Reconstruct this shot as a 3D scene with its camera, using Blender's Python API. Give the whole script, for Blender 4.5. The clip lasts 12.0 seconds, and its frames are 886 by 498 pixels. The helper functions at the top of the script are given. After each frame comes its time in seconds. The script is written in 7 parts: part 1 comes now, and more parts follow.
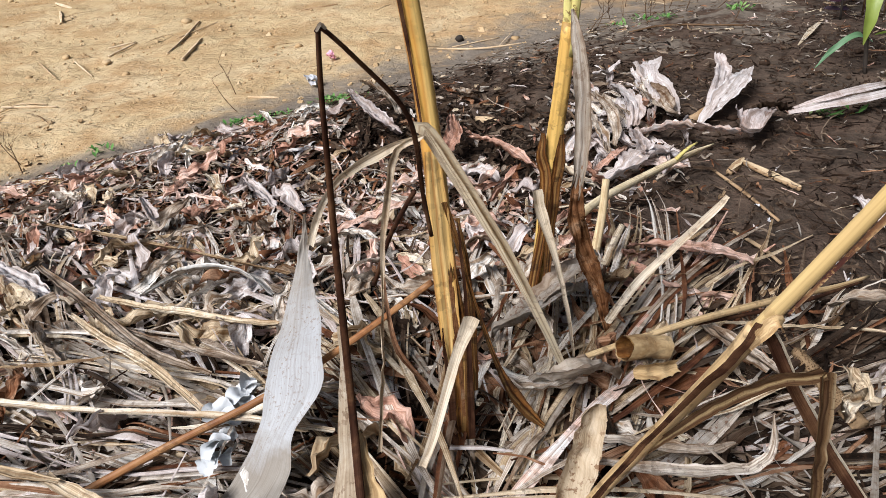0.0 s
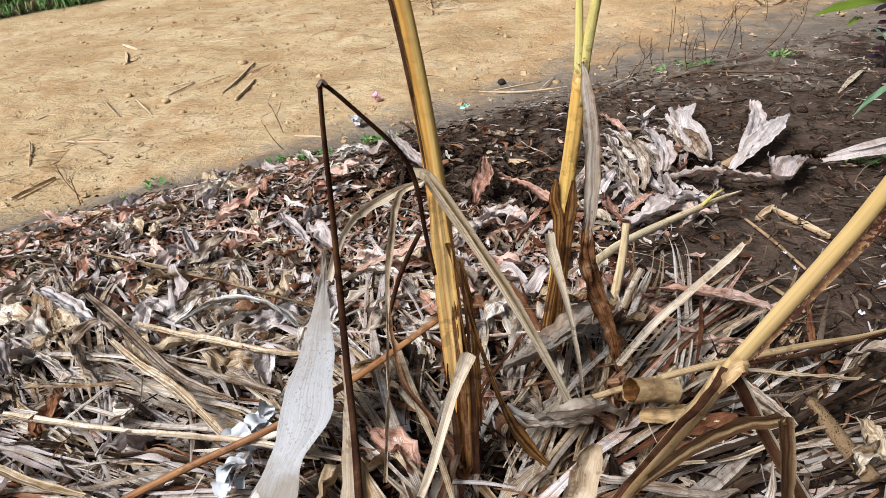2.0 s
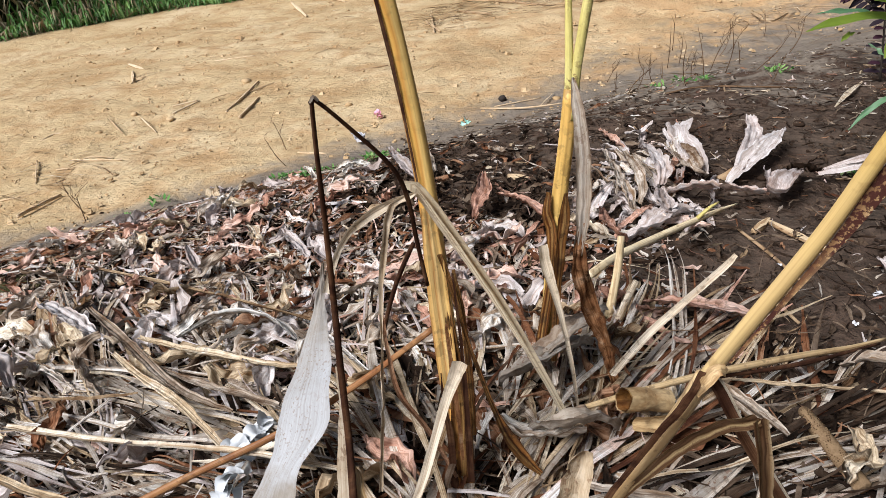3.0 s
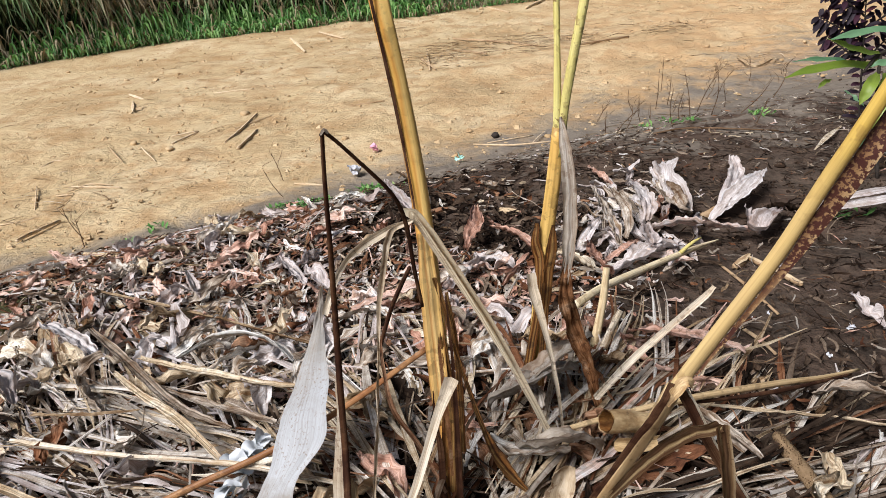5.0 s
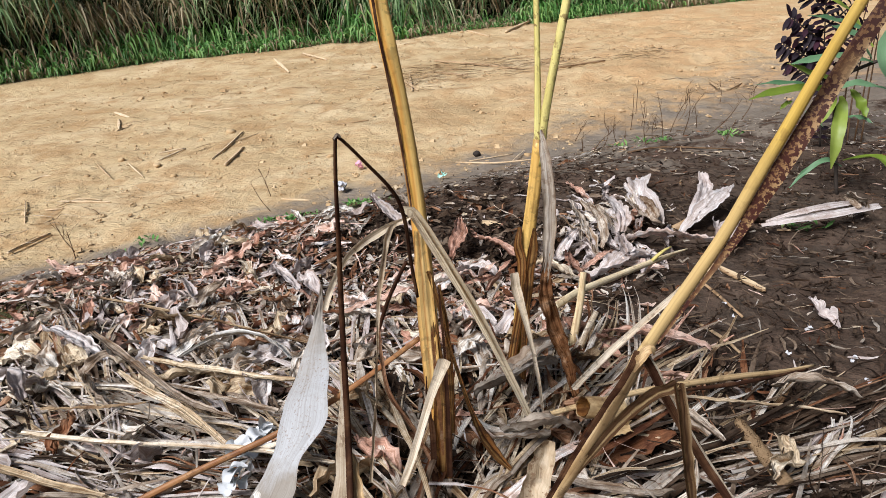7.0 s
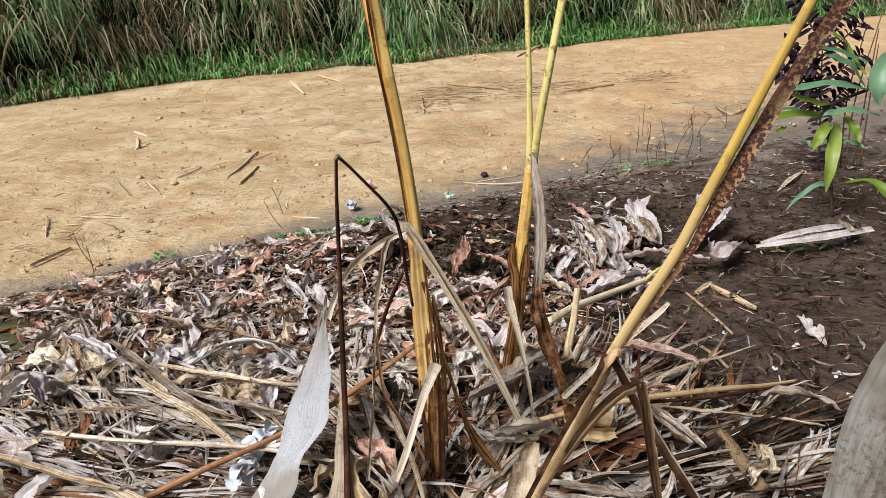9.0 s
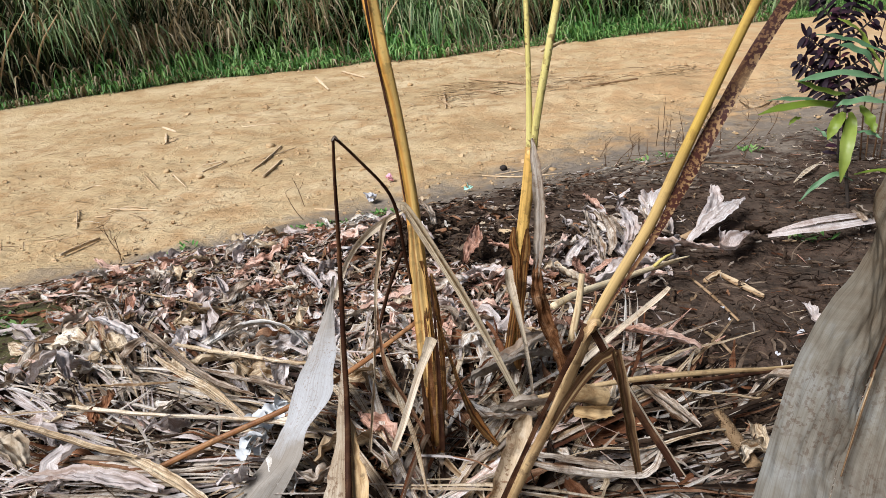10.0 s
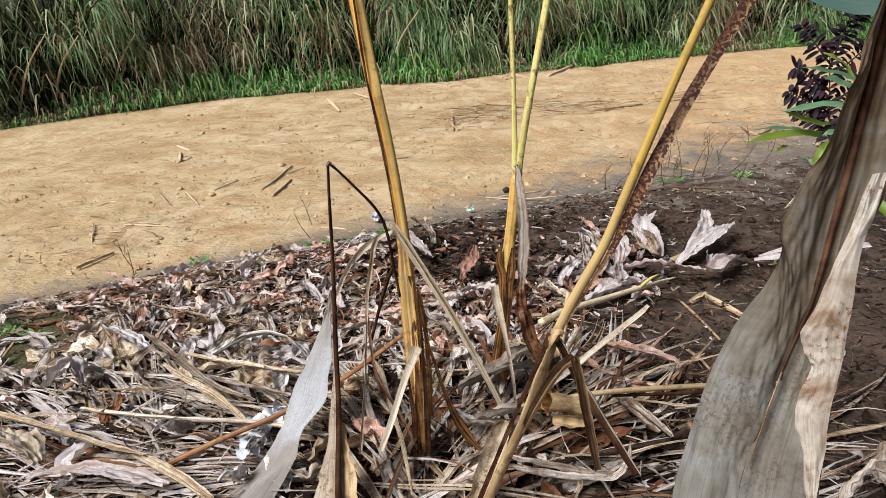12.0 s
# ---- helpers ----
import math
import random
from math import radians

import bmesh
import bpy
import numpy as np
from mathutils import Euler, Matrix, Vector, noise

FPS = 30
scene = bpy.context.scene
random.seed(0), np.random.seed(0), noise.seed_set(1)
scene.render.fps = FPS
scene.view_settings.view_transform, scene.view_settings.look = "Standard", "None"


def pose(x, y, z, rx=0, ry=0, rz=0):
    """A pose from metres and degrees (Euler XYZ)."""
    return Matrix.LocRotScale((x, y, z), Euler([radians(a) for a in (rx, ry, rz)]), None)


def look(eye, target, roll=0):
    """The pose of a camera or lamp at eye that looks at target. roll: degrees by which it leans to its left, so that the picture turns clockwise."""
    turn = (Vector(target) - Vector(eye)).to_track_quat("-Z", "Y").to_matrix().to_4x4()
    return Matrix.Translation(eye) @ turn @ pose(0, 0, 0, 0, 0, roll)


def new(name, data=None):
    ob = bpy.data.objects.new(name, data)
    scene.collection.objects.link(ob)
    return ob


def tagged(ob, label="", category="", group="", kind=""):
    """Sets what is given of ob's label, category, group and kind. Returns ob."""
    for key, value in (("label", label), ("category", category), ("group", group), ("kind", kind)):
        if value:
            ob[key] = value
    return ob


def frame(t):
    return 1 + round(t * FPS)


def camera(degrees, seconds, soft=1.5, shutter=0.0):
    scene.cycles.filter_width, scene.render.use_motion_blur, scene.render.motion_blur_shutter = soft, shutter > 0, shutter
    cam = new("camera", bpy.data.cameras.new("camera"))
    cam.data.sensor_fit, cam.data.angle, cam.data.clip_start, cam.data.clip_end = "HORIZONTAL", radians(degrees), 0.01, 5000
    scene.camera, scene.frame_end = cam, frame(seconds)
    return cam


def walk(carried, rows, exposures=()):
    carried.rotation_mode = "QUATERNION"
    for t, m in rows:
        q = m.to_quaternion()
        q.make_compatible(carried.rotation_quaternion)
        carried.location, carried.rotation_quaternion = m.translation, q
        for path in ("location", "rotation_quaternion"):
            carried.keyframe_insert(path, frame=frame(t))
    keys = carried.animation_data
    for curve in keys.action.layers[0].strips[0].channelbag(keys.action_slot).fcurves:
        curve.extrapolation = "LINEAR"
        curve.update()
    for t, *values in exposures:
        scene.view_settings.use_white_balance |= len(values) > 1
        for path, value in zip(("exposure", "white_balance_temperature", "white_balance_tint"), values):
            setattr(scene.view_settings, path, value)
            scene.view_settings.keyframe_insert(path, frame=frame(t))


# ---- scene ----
# camera and path
cam = camera(63.3, 12.0, 0.6)
PATH = [
    (0, (0.7, -0.093, 0.986), (0.385, 1.569, -0.081), -5.5),
    (0.5, (0.715, -0.099, 0.991), (0.37, 1.578, -0.044), -5.6),
    (1, (0.726, -0.101, 0.994), (0.351, 1.579, -0.024), -5.7),
    (1.5, (0.74, -0.109, 0.998), (0.328, 1.578, 0.005), -5.9),
    (2, (0.754, -0.117, 1.003), (0.307, 1.577, 0.038), -6.0),
    (2.5, (0.761, -0.122, 1.004), (0.299, 1.577, 0.056), -6.3),
    (3, (0.772, -0.133, 1.006), (0.311, 1.58, 0.082), -6.4),
    (4.8, (0.78, -0.185, 1.017), (0.344, 1.574, 0.171), -5.4),
    (5, (0.782, -0.19, 1.022), (0.343, 1.571, 0.182), -4.9),
    (5.5, (0.783, -0.214, 1.026), (0.352, 1.559, 0.206), -4.1),
    (6, (0.784, -0.237, 1.028), (0.382, 1.55, 0.224), -4.3),
    (6.5, (0.785, -0.263, 1.032), (0.399, 1.53, 0.236), -4.1),
    (8.3, (0.803, -0.343, 1.047), (0.414, 1.465, 0.287), -3.6),
    (8.5, (0.815, -0.343, 1.051), (0.408, 1.465, 0.299), -3.2),
    (9, (0.827, -0.361, 1.052), (0.408, 1.451, 0.317), -3.7),
    (9.5, (0.85, -0.377, 1.048), (0.374, 1.422, 0.314), -3.9),
    (10, (0.88, -0.4, 1.042), (0.387, 1.393, 0.304), -4.4),
    (10.5, (0.901, -0.42, 1.043), (0.421, 1.378, 0.311), -4.2),
    (11, (0.924, -0.445, 1.049), (0.427, 1.35, 0.32), -3.3),
    (11.5, (0.937, -0.465, 1.06), (0.429, 1.335, 0.352), -3.3),
    (12, (0.94, -0.477, 1.068), (0.418, 1.329, 0.385), -3.8),
]
EXPO = [(0, 0.30), (12, 0.25)]
walk(cam, [(t, look(eye, target, roll)) for t, eye, target, roll in PATH], EXPO)

# ---- light: overcast sky with a soft high sun
world = bpy.data.worlds.new("overcast_sky")
scene.world = world
world.use_nodes = True
wn = world.node_tree.nodes
sky = wn.new("ShaderNodeTexSky")
sky.sky_type, sky.sun_disc = "NISHITA", False
sky.sun_elevation, sky.sun_rotation = radians(47), radians(214)
sky.air_density, sky.dust_density, sky.ozone_density = 1.0, 3.0, 1.0
wn["Background"].inputs["Strength"].default_value = 0.042
world.node_tree.links.new(sky.outputs[0], wn["Background"].inputs["Color"])
sun_data = bpy.data.lights.new("sun", "SUN")
sun_data.energy, sun_data.angle, sun_data.color = 5.0, radians(28), (0.945, 0.950, 1.0)
sun = new("sun", sun_data)
sun.matrix_world = look((-2.0, -3.95, 5.4), (0.8, 0.2, 0))


# ---- materials
def material(name, rough=0.8, spec=0.3):
    m = bpy.data.materials.new(name)
    m.use_nodes = True
    nt = m.node_tree
    b = nt.nodes["Principled BSDF"]
    b.inputs["Roughness"].default_value = rough
    b.inputs["Specular IOR Level"].default_value = spec
    return m, nt, b


def node(nt, kind, **values):
    n = nt.nodes.new(kind)
    for k, v in values.items():
        if k in n.inputs:
            n.inputs[k].default_value = v
    return n


def ramp(nt, fac, stops):
    r = nt.nodes.new("ShaderNodeValToRGB")
    e = r.color_ramp.elements
    e[0].position, e[0].color = stops[0][0], (*stops[0][1], 1)
    e[1].position, e[1].color = stops[-1][0], (*stops[-1][1], 1)
    for p, c in stops[1:-1]:
        x = e.new(p)
        x.color = (*c, 1)
    nt.links.new(fac, r.inputs[0])
    return r.outputs[0]


def mix(nt, fac, a, b, mode="MIX"):
    n = nt.nodes.new("ShaderNodeMix")
    n.data_type, n.blend_type = "RGBA", mode
    for sock, v in ((n.inputs["Factor"], fac), (n.inputs["A"], a), (n.inputs["B"], b)):
        if isinstance(v, (int, float)):
            sock.default_value = v
        elif isinstance(v, tuple):
            sock.default_value = (*v, 1)
        else:
            nt.links.new(v, sock)
    return n.outputs["Result"]


def math_node(nt, op, a, b=0.0, clamp=False):
    n = nt.nodes.new("ShaderNodeMath")
    n.operation, n.use_clamp = op, clamp
    for sock, v in zip(n.inputs, (a, b)):
        if isinstance(v, (int, float)):
            sock.default_value = v
        else:
            nt.links.new(v, sock)
    return n.outputs[0]


def noise_tex(nt, vector, scale, detail=4.0, rough=0.6, dist=0.0):
    n = node(nt, "ShaderNodeTexNoise", Scale=scale, Detail=detail, Roughness=rough, Distortion=dist)
    if vector is not None:
        nt.links.new(vector, n.inputs["Vector"])
    return n.outputs["Fac"]


def scaled(nt, vector, sx, sy, sz):
    n = nt.nodes.new("ShaderNodeMapping")
    n.inputs["Scale"].default_value = (sx, sy, sz)
    nt.links.new(vector, n.inputs["Vector"])
    return n.outputs[0]


def bump(nt, b, height, strength=0.5, distance=0.005):
    n = node(nt, "ShaderNodeBump", Strength=strength, Distance=distance)
    nt.links.new(height, n.inputs["Height"])
    nt.links.new(n.outputs[0], b.inputs["Normal"])


def dry_material(name, stops, veins=9.0, spots=0.5, spot_colour=(0.07, 0.035, 0.02), rough=0.75, bump_strength=0.35, along=(), thin=0.2, streaks=0.75, spot_scale=110.0, blotches=1.5, spread=0.75, patches=(0.40, 0.58), dots=(0.54, 0.60), gain=1.0, hold=0.7, ring=(), ring_hold=0.8):
    """Dead plant tissue: tone by piece, veins along the leaf, blotches and mould spots."""
    m, nt, b = material(name, rough, 0.25 if rough < 0.6 else 0.06)
    stops = [(p, tuple(min(0.92, v * gain) for v in c)) for p, c in stops]
    uv = nt.nodes.new("ShaderNodeTexCoord")
    info, geo = nt.nodes.new("ShaderNodeObjectInfo"), nt.nodes.new("ShaderNodeNewGeometry")
    r = math_node(nt, "FRACT", math_node(nt, "ADD", info.outputs["Random"], geo.outputs["Random Per Island"]))
    blotch = noise_tex(nt, geo.outputs["Position"], 20, 5, 0.65, 0.6)
    tone = math_node(nt, "ADD", math_node(nt, "MULTIPLY", r, spread), math_node(nt, "MULTIPLY", math_node(nt, "SUBTRACT", blotch, 0.5), blotches))
    tone = math_node(nt, "ADD", tone, 0.5 - spread / 2 + 0.04, True)
    col = ramp(nt, tone, stops)
    sep, comb = nt.nodes.new("ShaderNodeSeparateXYZ"), nt.nodes.new("ShaderNodeCombineXYZ")
    nt.links.new(uv.outputs["UV"], sep.inputs[0])
    shift = math_node(nt, "MULTIPLY", r, 57.0)
    nt.links.new(sep.outputs[0], comb.inputs[0])
    nt.links.new(sep.outputs[1], comb.inputs[1])
    nt.links.new(shift, comb.inputs[2])
    if along:
        wob = math_node(nt, "ADD", sep.outputs[1], math_node(nt, "MULTIPLY", math_node(nt, "SUBTRACT", blotch, 0.5), 0.3))
        col = mix(nt, hold, col, ramp(nt, wob, along))
    if ring:  # stripes that run along the stem or strap, each at its place across it
        sway = noise_tex(nt, scaled(nt, comb.outputs[0], 2.0, 5.0, 1), 1.0, 3, 0.6)
        across = math_node(nt, "ADD", sep.outputs[0], math_node(nt, "MULTIPLY", math_node(nt, "SUBTRACT", sway, 0.5), 0.22))
        col = mix(nt, ring_hold, col, ramp(nt, across, ring))
    streak = noise_tex(nt, scaled(nt, comb.outputs[0], veins, 1.3, 1), 1.0, 4, 0.65, 0.4)
    fibre = noise_tex(nt, scaled(nt, comb.outputs[0], veins * 4.5, 3.0, 1), 1.0, 3, 0.6)
    dark = math_node(nt, "MULTIPLY", ramp(nt, streak, [(0.36, (1, 1, 1)), (0.52, (0, 0, 0))]), streaks)
    col = mix(nt, dark, col, mix(nt, 1.0, col, (0.42, 0.30, 0.20), "MULTIPLY"))
    lines = math_node(nt, "MULTIPLY", ramp(nt, fibre, [(0.40, (1, 1, 1)), (0.56, (0, 0, 0))]), 0.72 * min(1.0, streaks + 0.1))
    col = mix(nt, lines, col, mix(nt, 1.0, col, (0.50, 0.44, 0.38), "MULTIPLY"))
    fine = noise_tex(nt, geo.outputs["Position"], spot_scale, 3, 0.6)
    patch = noise_tex(nt, geo.outputs["Position"], 13, 3, 0.6)
    sp = math_node(nt, "MULTIPLY", ramp(nt, fine, [(dots[0], (0, 0, 0)), (dots[1], (1, 1, 1))]), ramp(nt, patch, [(patches[0], (0, 0, 0)), (patches[1], (1, 1, 1))]))
    col = mix(nt, math_node(nt, "MULTIPLY", sp, spots, True), col, spot_colour)
    nt.links.new(col, b.inputs["Base Color"])
    h = math_node(nt, "ADD", math_node(nt, "ADD", math_node(nt, "MULTIPLY", streak, 0.8), math_node(nt, "MULTIPLY", fibre, 0.35)), math_node(nt, "MULTIPLY", blotch, 0.8))
    bump(nt, b, h, bump_strength, 0.008)
    if thin:
        out = nt.nodes["Material Output"]
        tr = nt.nodes.new("ShaderNodeBsdfTranslucent")
        nt.links.new(col, tr.inputs["Color"])
        ms = nt.nodes.new("ShaderNodeMixShader")
        ms.inputs[0].default_value = thin
        nt.links.new(b.outputs[0], ms.inputs[1])
        nt.links.new(tr.outputs[0], ms.inputs[2])
        nt.links.new(ms.outputs[0], out.inputs["Surface"])
    return m


PALE = dry_material("pale_dry_leaf", [(0.0, (0.22, 0.155, 0.105)), (0.3, (0.45, 0.38, 0.305)), (0.6, (0.68, 0.62, 0.54)), (1.0, (0.86, 0.83, 0.79))], 5.5, streaks=0.95, blotches=1.8, gain=1.1)
STRAW = dry_material("straw_dry_leaf", [(0.0, (0.20, 0.125, 0.07)), (0.35, (0.45, 0.345, 0.22)), (0.7, (0.63, 0.525, 0.375)), (1.0, (0.79, 0.725, 0.60))], 5.0, streaks=0.9, blotches=1.8, gain=1.15)
ROSE = dry_material("rosy_dry_leaf", [(0.0, (0.24, 0.11, 0.07)), (0.35, (0.54, 0.33, 0.25)), (0.7, (0.76, 0.57, 0.49)), (1.0, (0.90, 0.82, 0.78))], 6, streaks=0.7, gain=1.25)
RUST = dry_material("rust_dry_leaf", [(0.0, (0.075, 0.030, 0.018)), (0.5, (0.25, 0.110, 0.055)), (1.0, (0.48, 0.29, 0.18))], 6, streaks=0.8, gain=1.0, blotches=2.2)
DARK = dry_material("rotten_and_shaded_leaf", [(0.0, (0.010, 0.007, 0.005)), (0.5, (0.032, 0.021, 0.015)), (1.0, (0.11, 0.078, 0.055))])
WHITE = dry_material("bleached_leaf", [(0.0, (0.34, 0.25, 0.21)), (0.3, (0.60, 0.52, 0.49)), (1.0, (0.82, 0.79, 0.78))], 7, 0.45, (0.25, 0.18, 0.14), streaks=0.6, spread=0.5, blotches=2.0, gain=1.0)
EDGE = dry_material("pale_leaf_edge", [(0.0, (0.30, 0.24, 0.17)), (0.5, (0.52, 0.45, 0.34)), (1.0, (0.72, 0.67, 0.56))], 4, 0.5, bump_strength=0.4, streaks=0.5, spread=0.3)
HERO = dry_material("cream_leaf_strap", [(0.0, (0.40, 0.28, 0.17)), (0.4, (0.62, 0.52, 0.38)), (1.0, (0.78, 0.71, 0.59))], 3, 0.5, bump_strength=0.15, streaks=0.6, spread=0.25, gain=1.1)
ASHEN = dry_material("ashen_leaf", [(0.0, (0.20, 0.165, 0.13)), (0.35, (0.34, 0.325, 0.30)), (1.0, (0.50, 0.515, 0.525))], 22, 0.75, (0.26, 0.20, 0.16), bump_strength=0.14, streaks=0.25, spread=0.1, blotches=2.2, spot_scale=210, patches=(0.40, 0.60), dots=(0.56, 0.66),
                     along=[(0.0, (0.28, 0.22, 0.16)), (0.2, (0.34, 0.315, 0.28)), (0.4, (0.46, 0.475, 0.49)), (0.58, (0.50, 0.515, 0.53)), (0.68, (0.30, 0.265, 0.22)), (0.85, (0.36, 0.33, 0.285)), (1.0, (0.26, 0.215, 0.165))], hold=0.85)
GREYLEAF = dry_material("grey_withered_leaf", [(0.0, (0.062, 0.035, 0.017)), (0.3, (0.125, 0.088, 0.052)), (0.6, (0.190, 0.160, 0.115)), (1.0, (0.285, 0.28, 0.255))], 26, 0.45, (0.075, 0.032, 0.014), bump_strength=0.12, streaks=0.3, blotches=2.8, spread=0.1,
                        along=[(0.0, (0.105, 0.068, 0.038)), (0.3, (0.125, 0.088, 0.052)), (0.55, (0.158, 0.130, 0.092)), (0.75, (0.205, 0.200, 0.172)), (1.0, (0.25, 0.255, 0.238))], patches=(0.50, 0.62), dots=(0.52, 0.60), spot_scale=260, hold=0.55)
DUN = dry_material("dun_grey_leaf", [(0.0, (0.15, 0.10, 0.065)), (0.3, (0.28, 0.235, 0.185)), (0.65, (0.40, 0.36, 0.31)), (1.0, (0.54, 0.51, 0.47))], 5, 0.7, (0.14, 0.055, 0.024), bump_strength=0.12, streaks=0.35, blotches=2.2, spread=0.2, patches=(0.46, 0.60))
CHIP = dry_material("brown_leaf_chip", [(0.0, (0.045, 0.028, 0.019)), (0.5, (0.13, 0.090, 0.062)), (1.0, (0.30, 0.235, 0.175))], 6, streaks=0.7, spread=0.7, blotches=1.6)
STALK = dry_material("yellow_brown_stalk", [(0.0, (0.34, 0.16, 0.04)), (0.4, (0.68, 0.43, 0.12)), (1.0, (0.82, 0.63, 0.27))], 2.6, 0.5, (0.05, 0.02, 0.01), 0.45, 0.25,
                     [(0.0, (0.09, 0.035, 0.014)), (0.18, (0.26, 0.115, 0.035)), (0.24, (0.66, 0.44, 0.15)), (0.6, (0.78, 0.52, 0.16)), (1.0, (0.74, 0.44, 0.12))], 0, 0.6, 60, 1.6, 0.2)
GOLD = dry_material("golden_split_sheath", [(0.0, (0.44, 0.22, 0.06)), (0.4, (0.76, 0.50, 0.16)), (1.0, (0.88, 0.70, 0.34))], 4.0, 0.4, (0.05, 0.02, 0.01), 0.45, 0.2, (), 0, 0.4, 60, 1.4, 0.2,
                    ring=[(0.0, (0.28, 0.11, 0.03)), (0.10, (0.78, 0.49, 0.16)), (0.40, (0.84, 0.60, 0.26)), (0.53, (0.40, 0.16, 0.04)), (0.60, (0.78, 0.54, 0.22)), (0.86, (0.66, 0.38, 0.12)), (0.93, (0.30, 0.10, 0.03)), (1.0, (0.10, 0.035, 0.012))], ring_hold=0.75)
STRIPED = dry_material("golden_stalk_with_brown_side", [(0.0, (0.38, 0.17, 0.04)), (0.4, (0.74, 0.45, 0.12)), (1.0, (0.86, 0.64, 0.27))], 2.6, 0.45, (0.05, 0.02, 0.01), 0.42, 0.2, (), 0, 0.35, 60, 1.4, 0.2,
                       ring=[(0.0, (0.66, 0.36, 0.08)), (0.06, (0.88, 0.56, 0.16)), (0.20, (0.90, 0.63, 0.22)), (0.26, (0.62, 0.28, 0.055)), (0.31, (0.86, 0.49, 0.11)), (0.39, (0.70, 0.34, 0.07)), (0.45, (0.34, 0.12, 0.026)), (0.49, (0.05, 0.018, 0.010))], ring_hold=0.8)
YELLOW = dry_material("yellow_stem", [(0.0, (0.50, 0.40, 0.11)), (0.5, (0.70, 0.62, 0.22)), (1.0, (0.80, 0.75, 0.36))], 3.0, 0.8, (0.14, 0.06, 0.02), 0.45, 0.3, (), 0, 0.3, 120, 1.0, 0.2)
CANECREAM = dry_material("cream_to_yellow_stem", [(0.0, (0.40, 0.27, 0.09)), (0.5, (0.60, 0.44, 0.17)), (1.0, (0.72, 0.58, 0.30))], 3.0, 0.35, (0.16, 0.07, 0.03), 0.42, 0.12,
                         [(0.0, (0.60, 0.44, 0.23)), (0.35, (0.60, 0.42, 0.17)), (0.6, (0.60, 0.39, 0.065)), (1.0, (0.55, 0.37, 0.09))], 0, 0.25, 60, 1.2, 0.2, hold=0.75)
TAN = dry_material("tan_stem", [(0.0, (0.30, 0.17, 0.075)), (0.4, (0.52, 0.36, 0.18)), (1.0, (0.66, 0.51, 0.30))], 2.5, 0.5, (0.05, 0.02, 0.01), 0.5, 0.2, (), 0, 0.7, 60, 1.2, 0.2)
CREAM = dry_material("cream_stem", [(0.0, (0.50, 0.35, 0.17)), (0.5, (0.74, 0.60, 0.37)), (1.0, (0.86, 0.77, 0.56))], 3.0, 0.4, (0.16, 0.07, 0.03), 0.45, 0.3, (), 0, 0.45, 60, 1.2, 0.35)
SPOTTED = dry_material("spotted_brown_stem", [(0.0, (0.18, 0.085, 0.035)), (0.5, (0.30, 0.18, 0.085)), (1.0, (0.46, 0.33, 0.17))], 2.0, 1.0, (0.055, 0.018, 0.013), 0.5, 0.15, (), 0, 0.4, 300, 1.6, 0.2, (0.24, 0.38), (0.45, 0.51), ring=[(0.0, (0.10, 0.035, 0.018)), (0.35, (0.16, 0.07, 0.03)), (0.65, (0.34, 0.21, 0.10)), (1.0, (0.56, 0.42, 0.24))], ring_hold=0.6)
SHEATH = dry_material("brown_sheath", [(0.0, (0.075, 0.026, 0.011)), (0.5, (0.28, 0.12, 0.035)), (1.0, (0.58, 0.36, 0.14))], 5.0, 0.6, (0.02, 0.010, 0.008), 0.5, 0.7, (), 0.1, 0.95, 70, 1.8, 0.3,
                      ring=[(0.0, (0.02, 0.008, 0.005)), (0.14, (0.34, 0.15, 0.04)), (0.28, (0.05, 0.018, 0.009)), (0.42, (0.58, 0.36, 0.13)), (0.55, (0.16, 0.055, 0.018)), (0.7, (0.46, 0.24, 0.07)), (0.86, (0.07, 0.022, 0.010)), (1.0, (0.30, 0.12, 0.03))], ring_hold=0.65)
BLACKSTEM = dry_material("dark_stem", [(0.0, (0.018, 0.008, 0.006)), (0.5, (0.055, 0.024, 0.014)), (1.0, (0.16, 0.085, 0.045))], 4.0, 0.4, (0.010, 0.006, 0.005), 0.6, 0.2, (), 0, 0.7, 120, 2.2, 0.1)
RUSTY = dry_material("orange_rust_leaf", [(0.0, (0.12, 0.045, 0.018)), (0.5, (0.34, 0.17, 0.08)), (1.0, (0.58, 0.42, 0.28))], 6.0, 0.7, (0.05, 0.02, 0.01), bump_strength=0.5, streaks=0.8, spread=0.2, blotches=2.6)
BARKY = dry_material("rough_tan_leaf", [(0.0, (0.30, 0.19, 0.10)), (0.4, (0.54, 0.42, 0.28)), (1.0, (0.72, 0.62, 0.47))], 14, 0.8, (0.20, 0.10, 0.05), bump_strength=0.5, streaks=0.22, spread=0.1, blotches=2.4, patches=(0.3, 0.5))
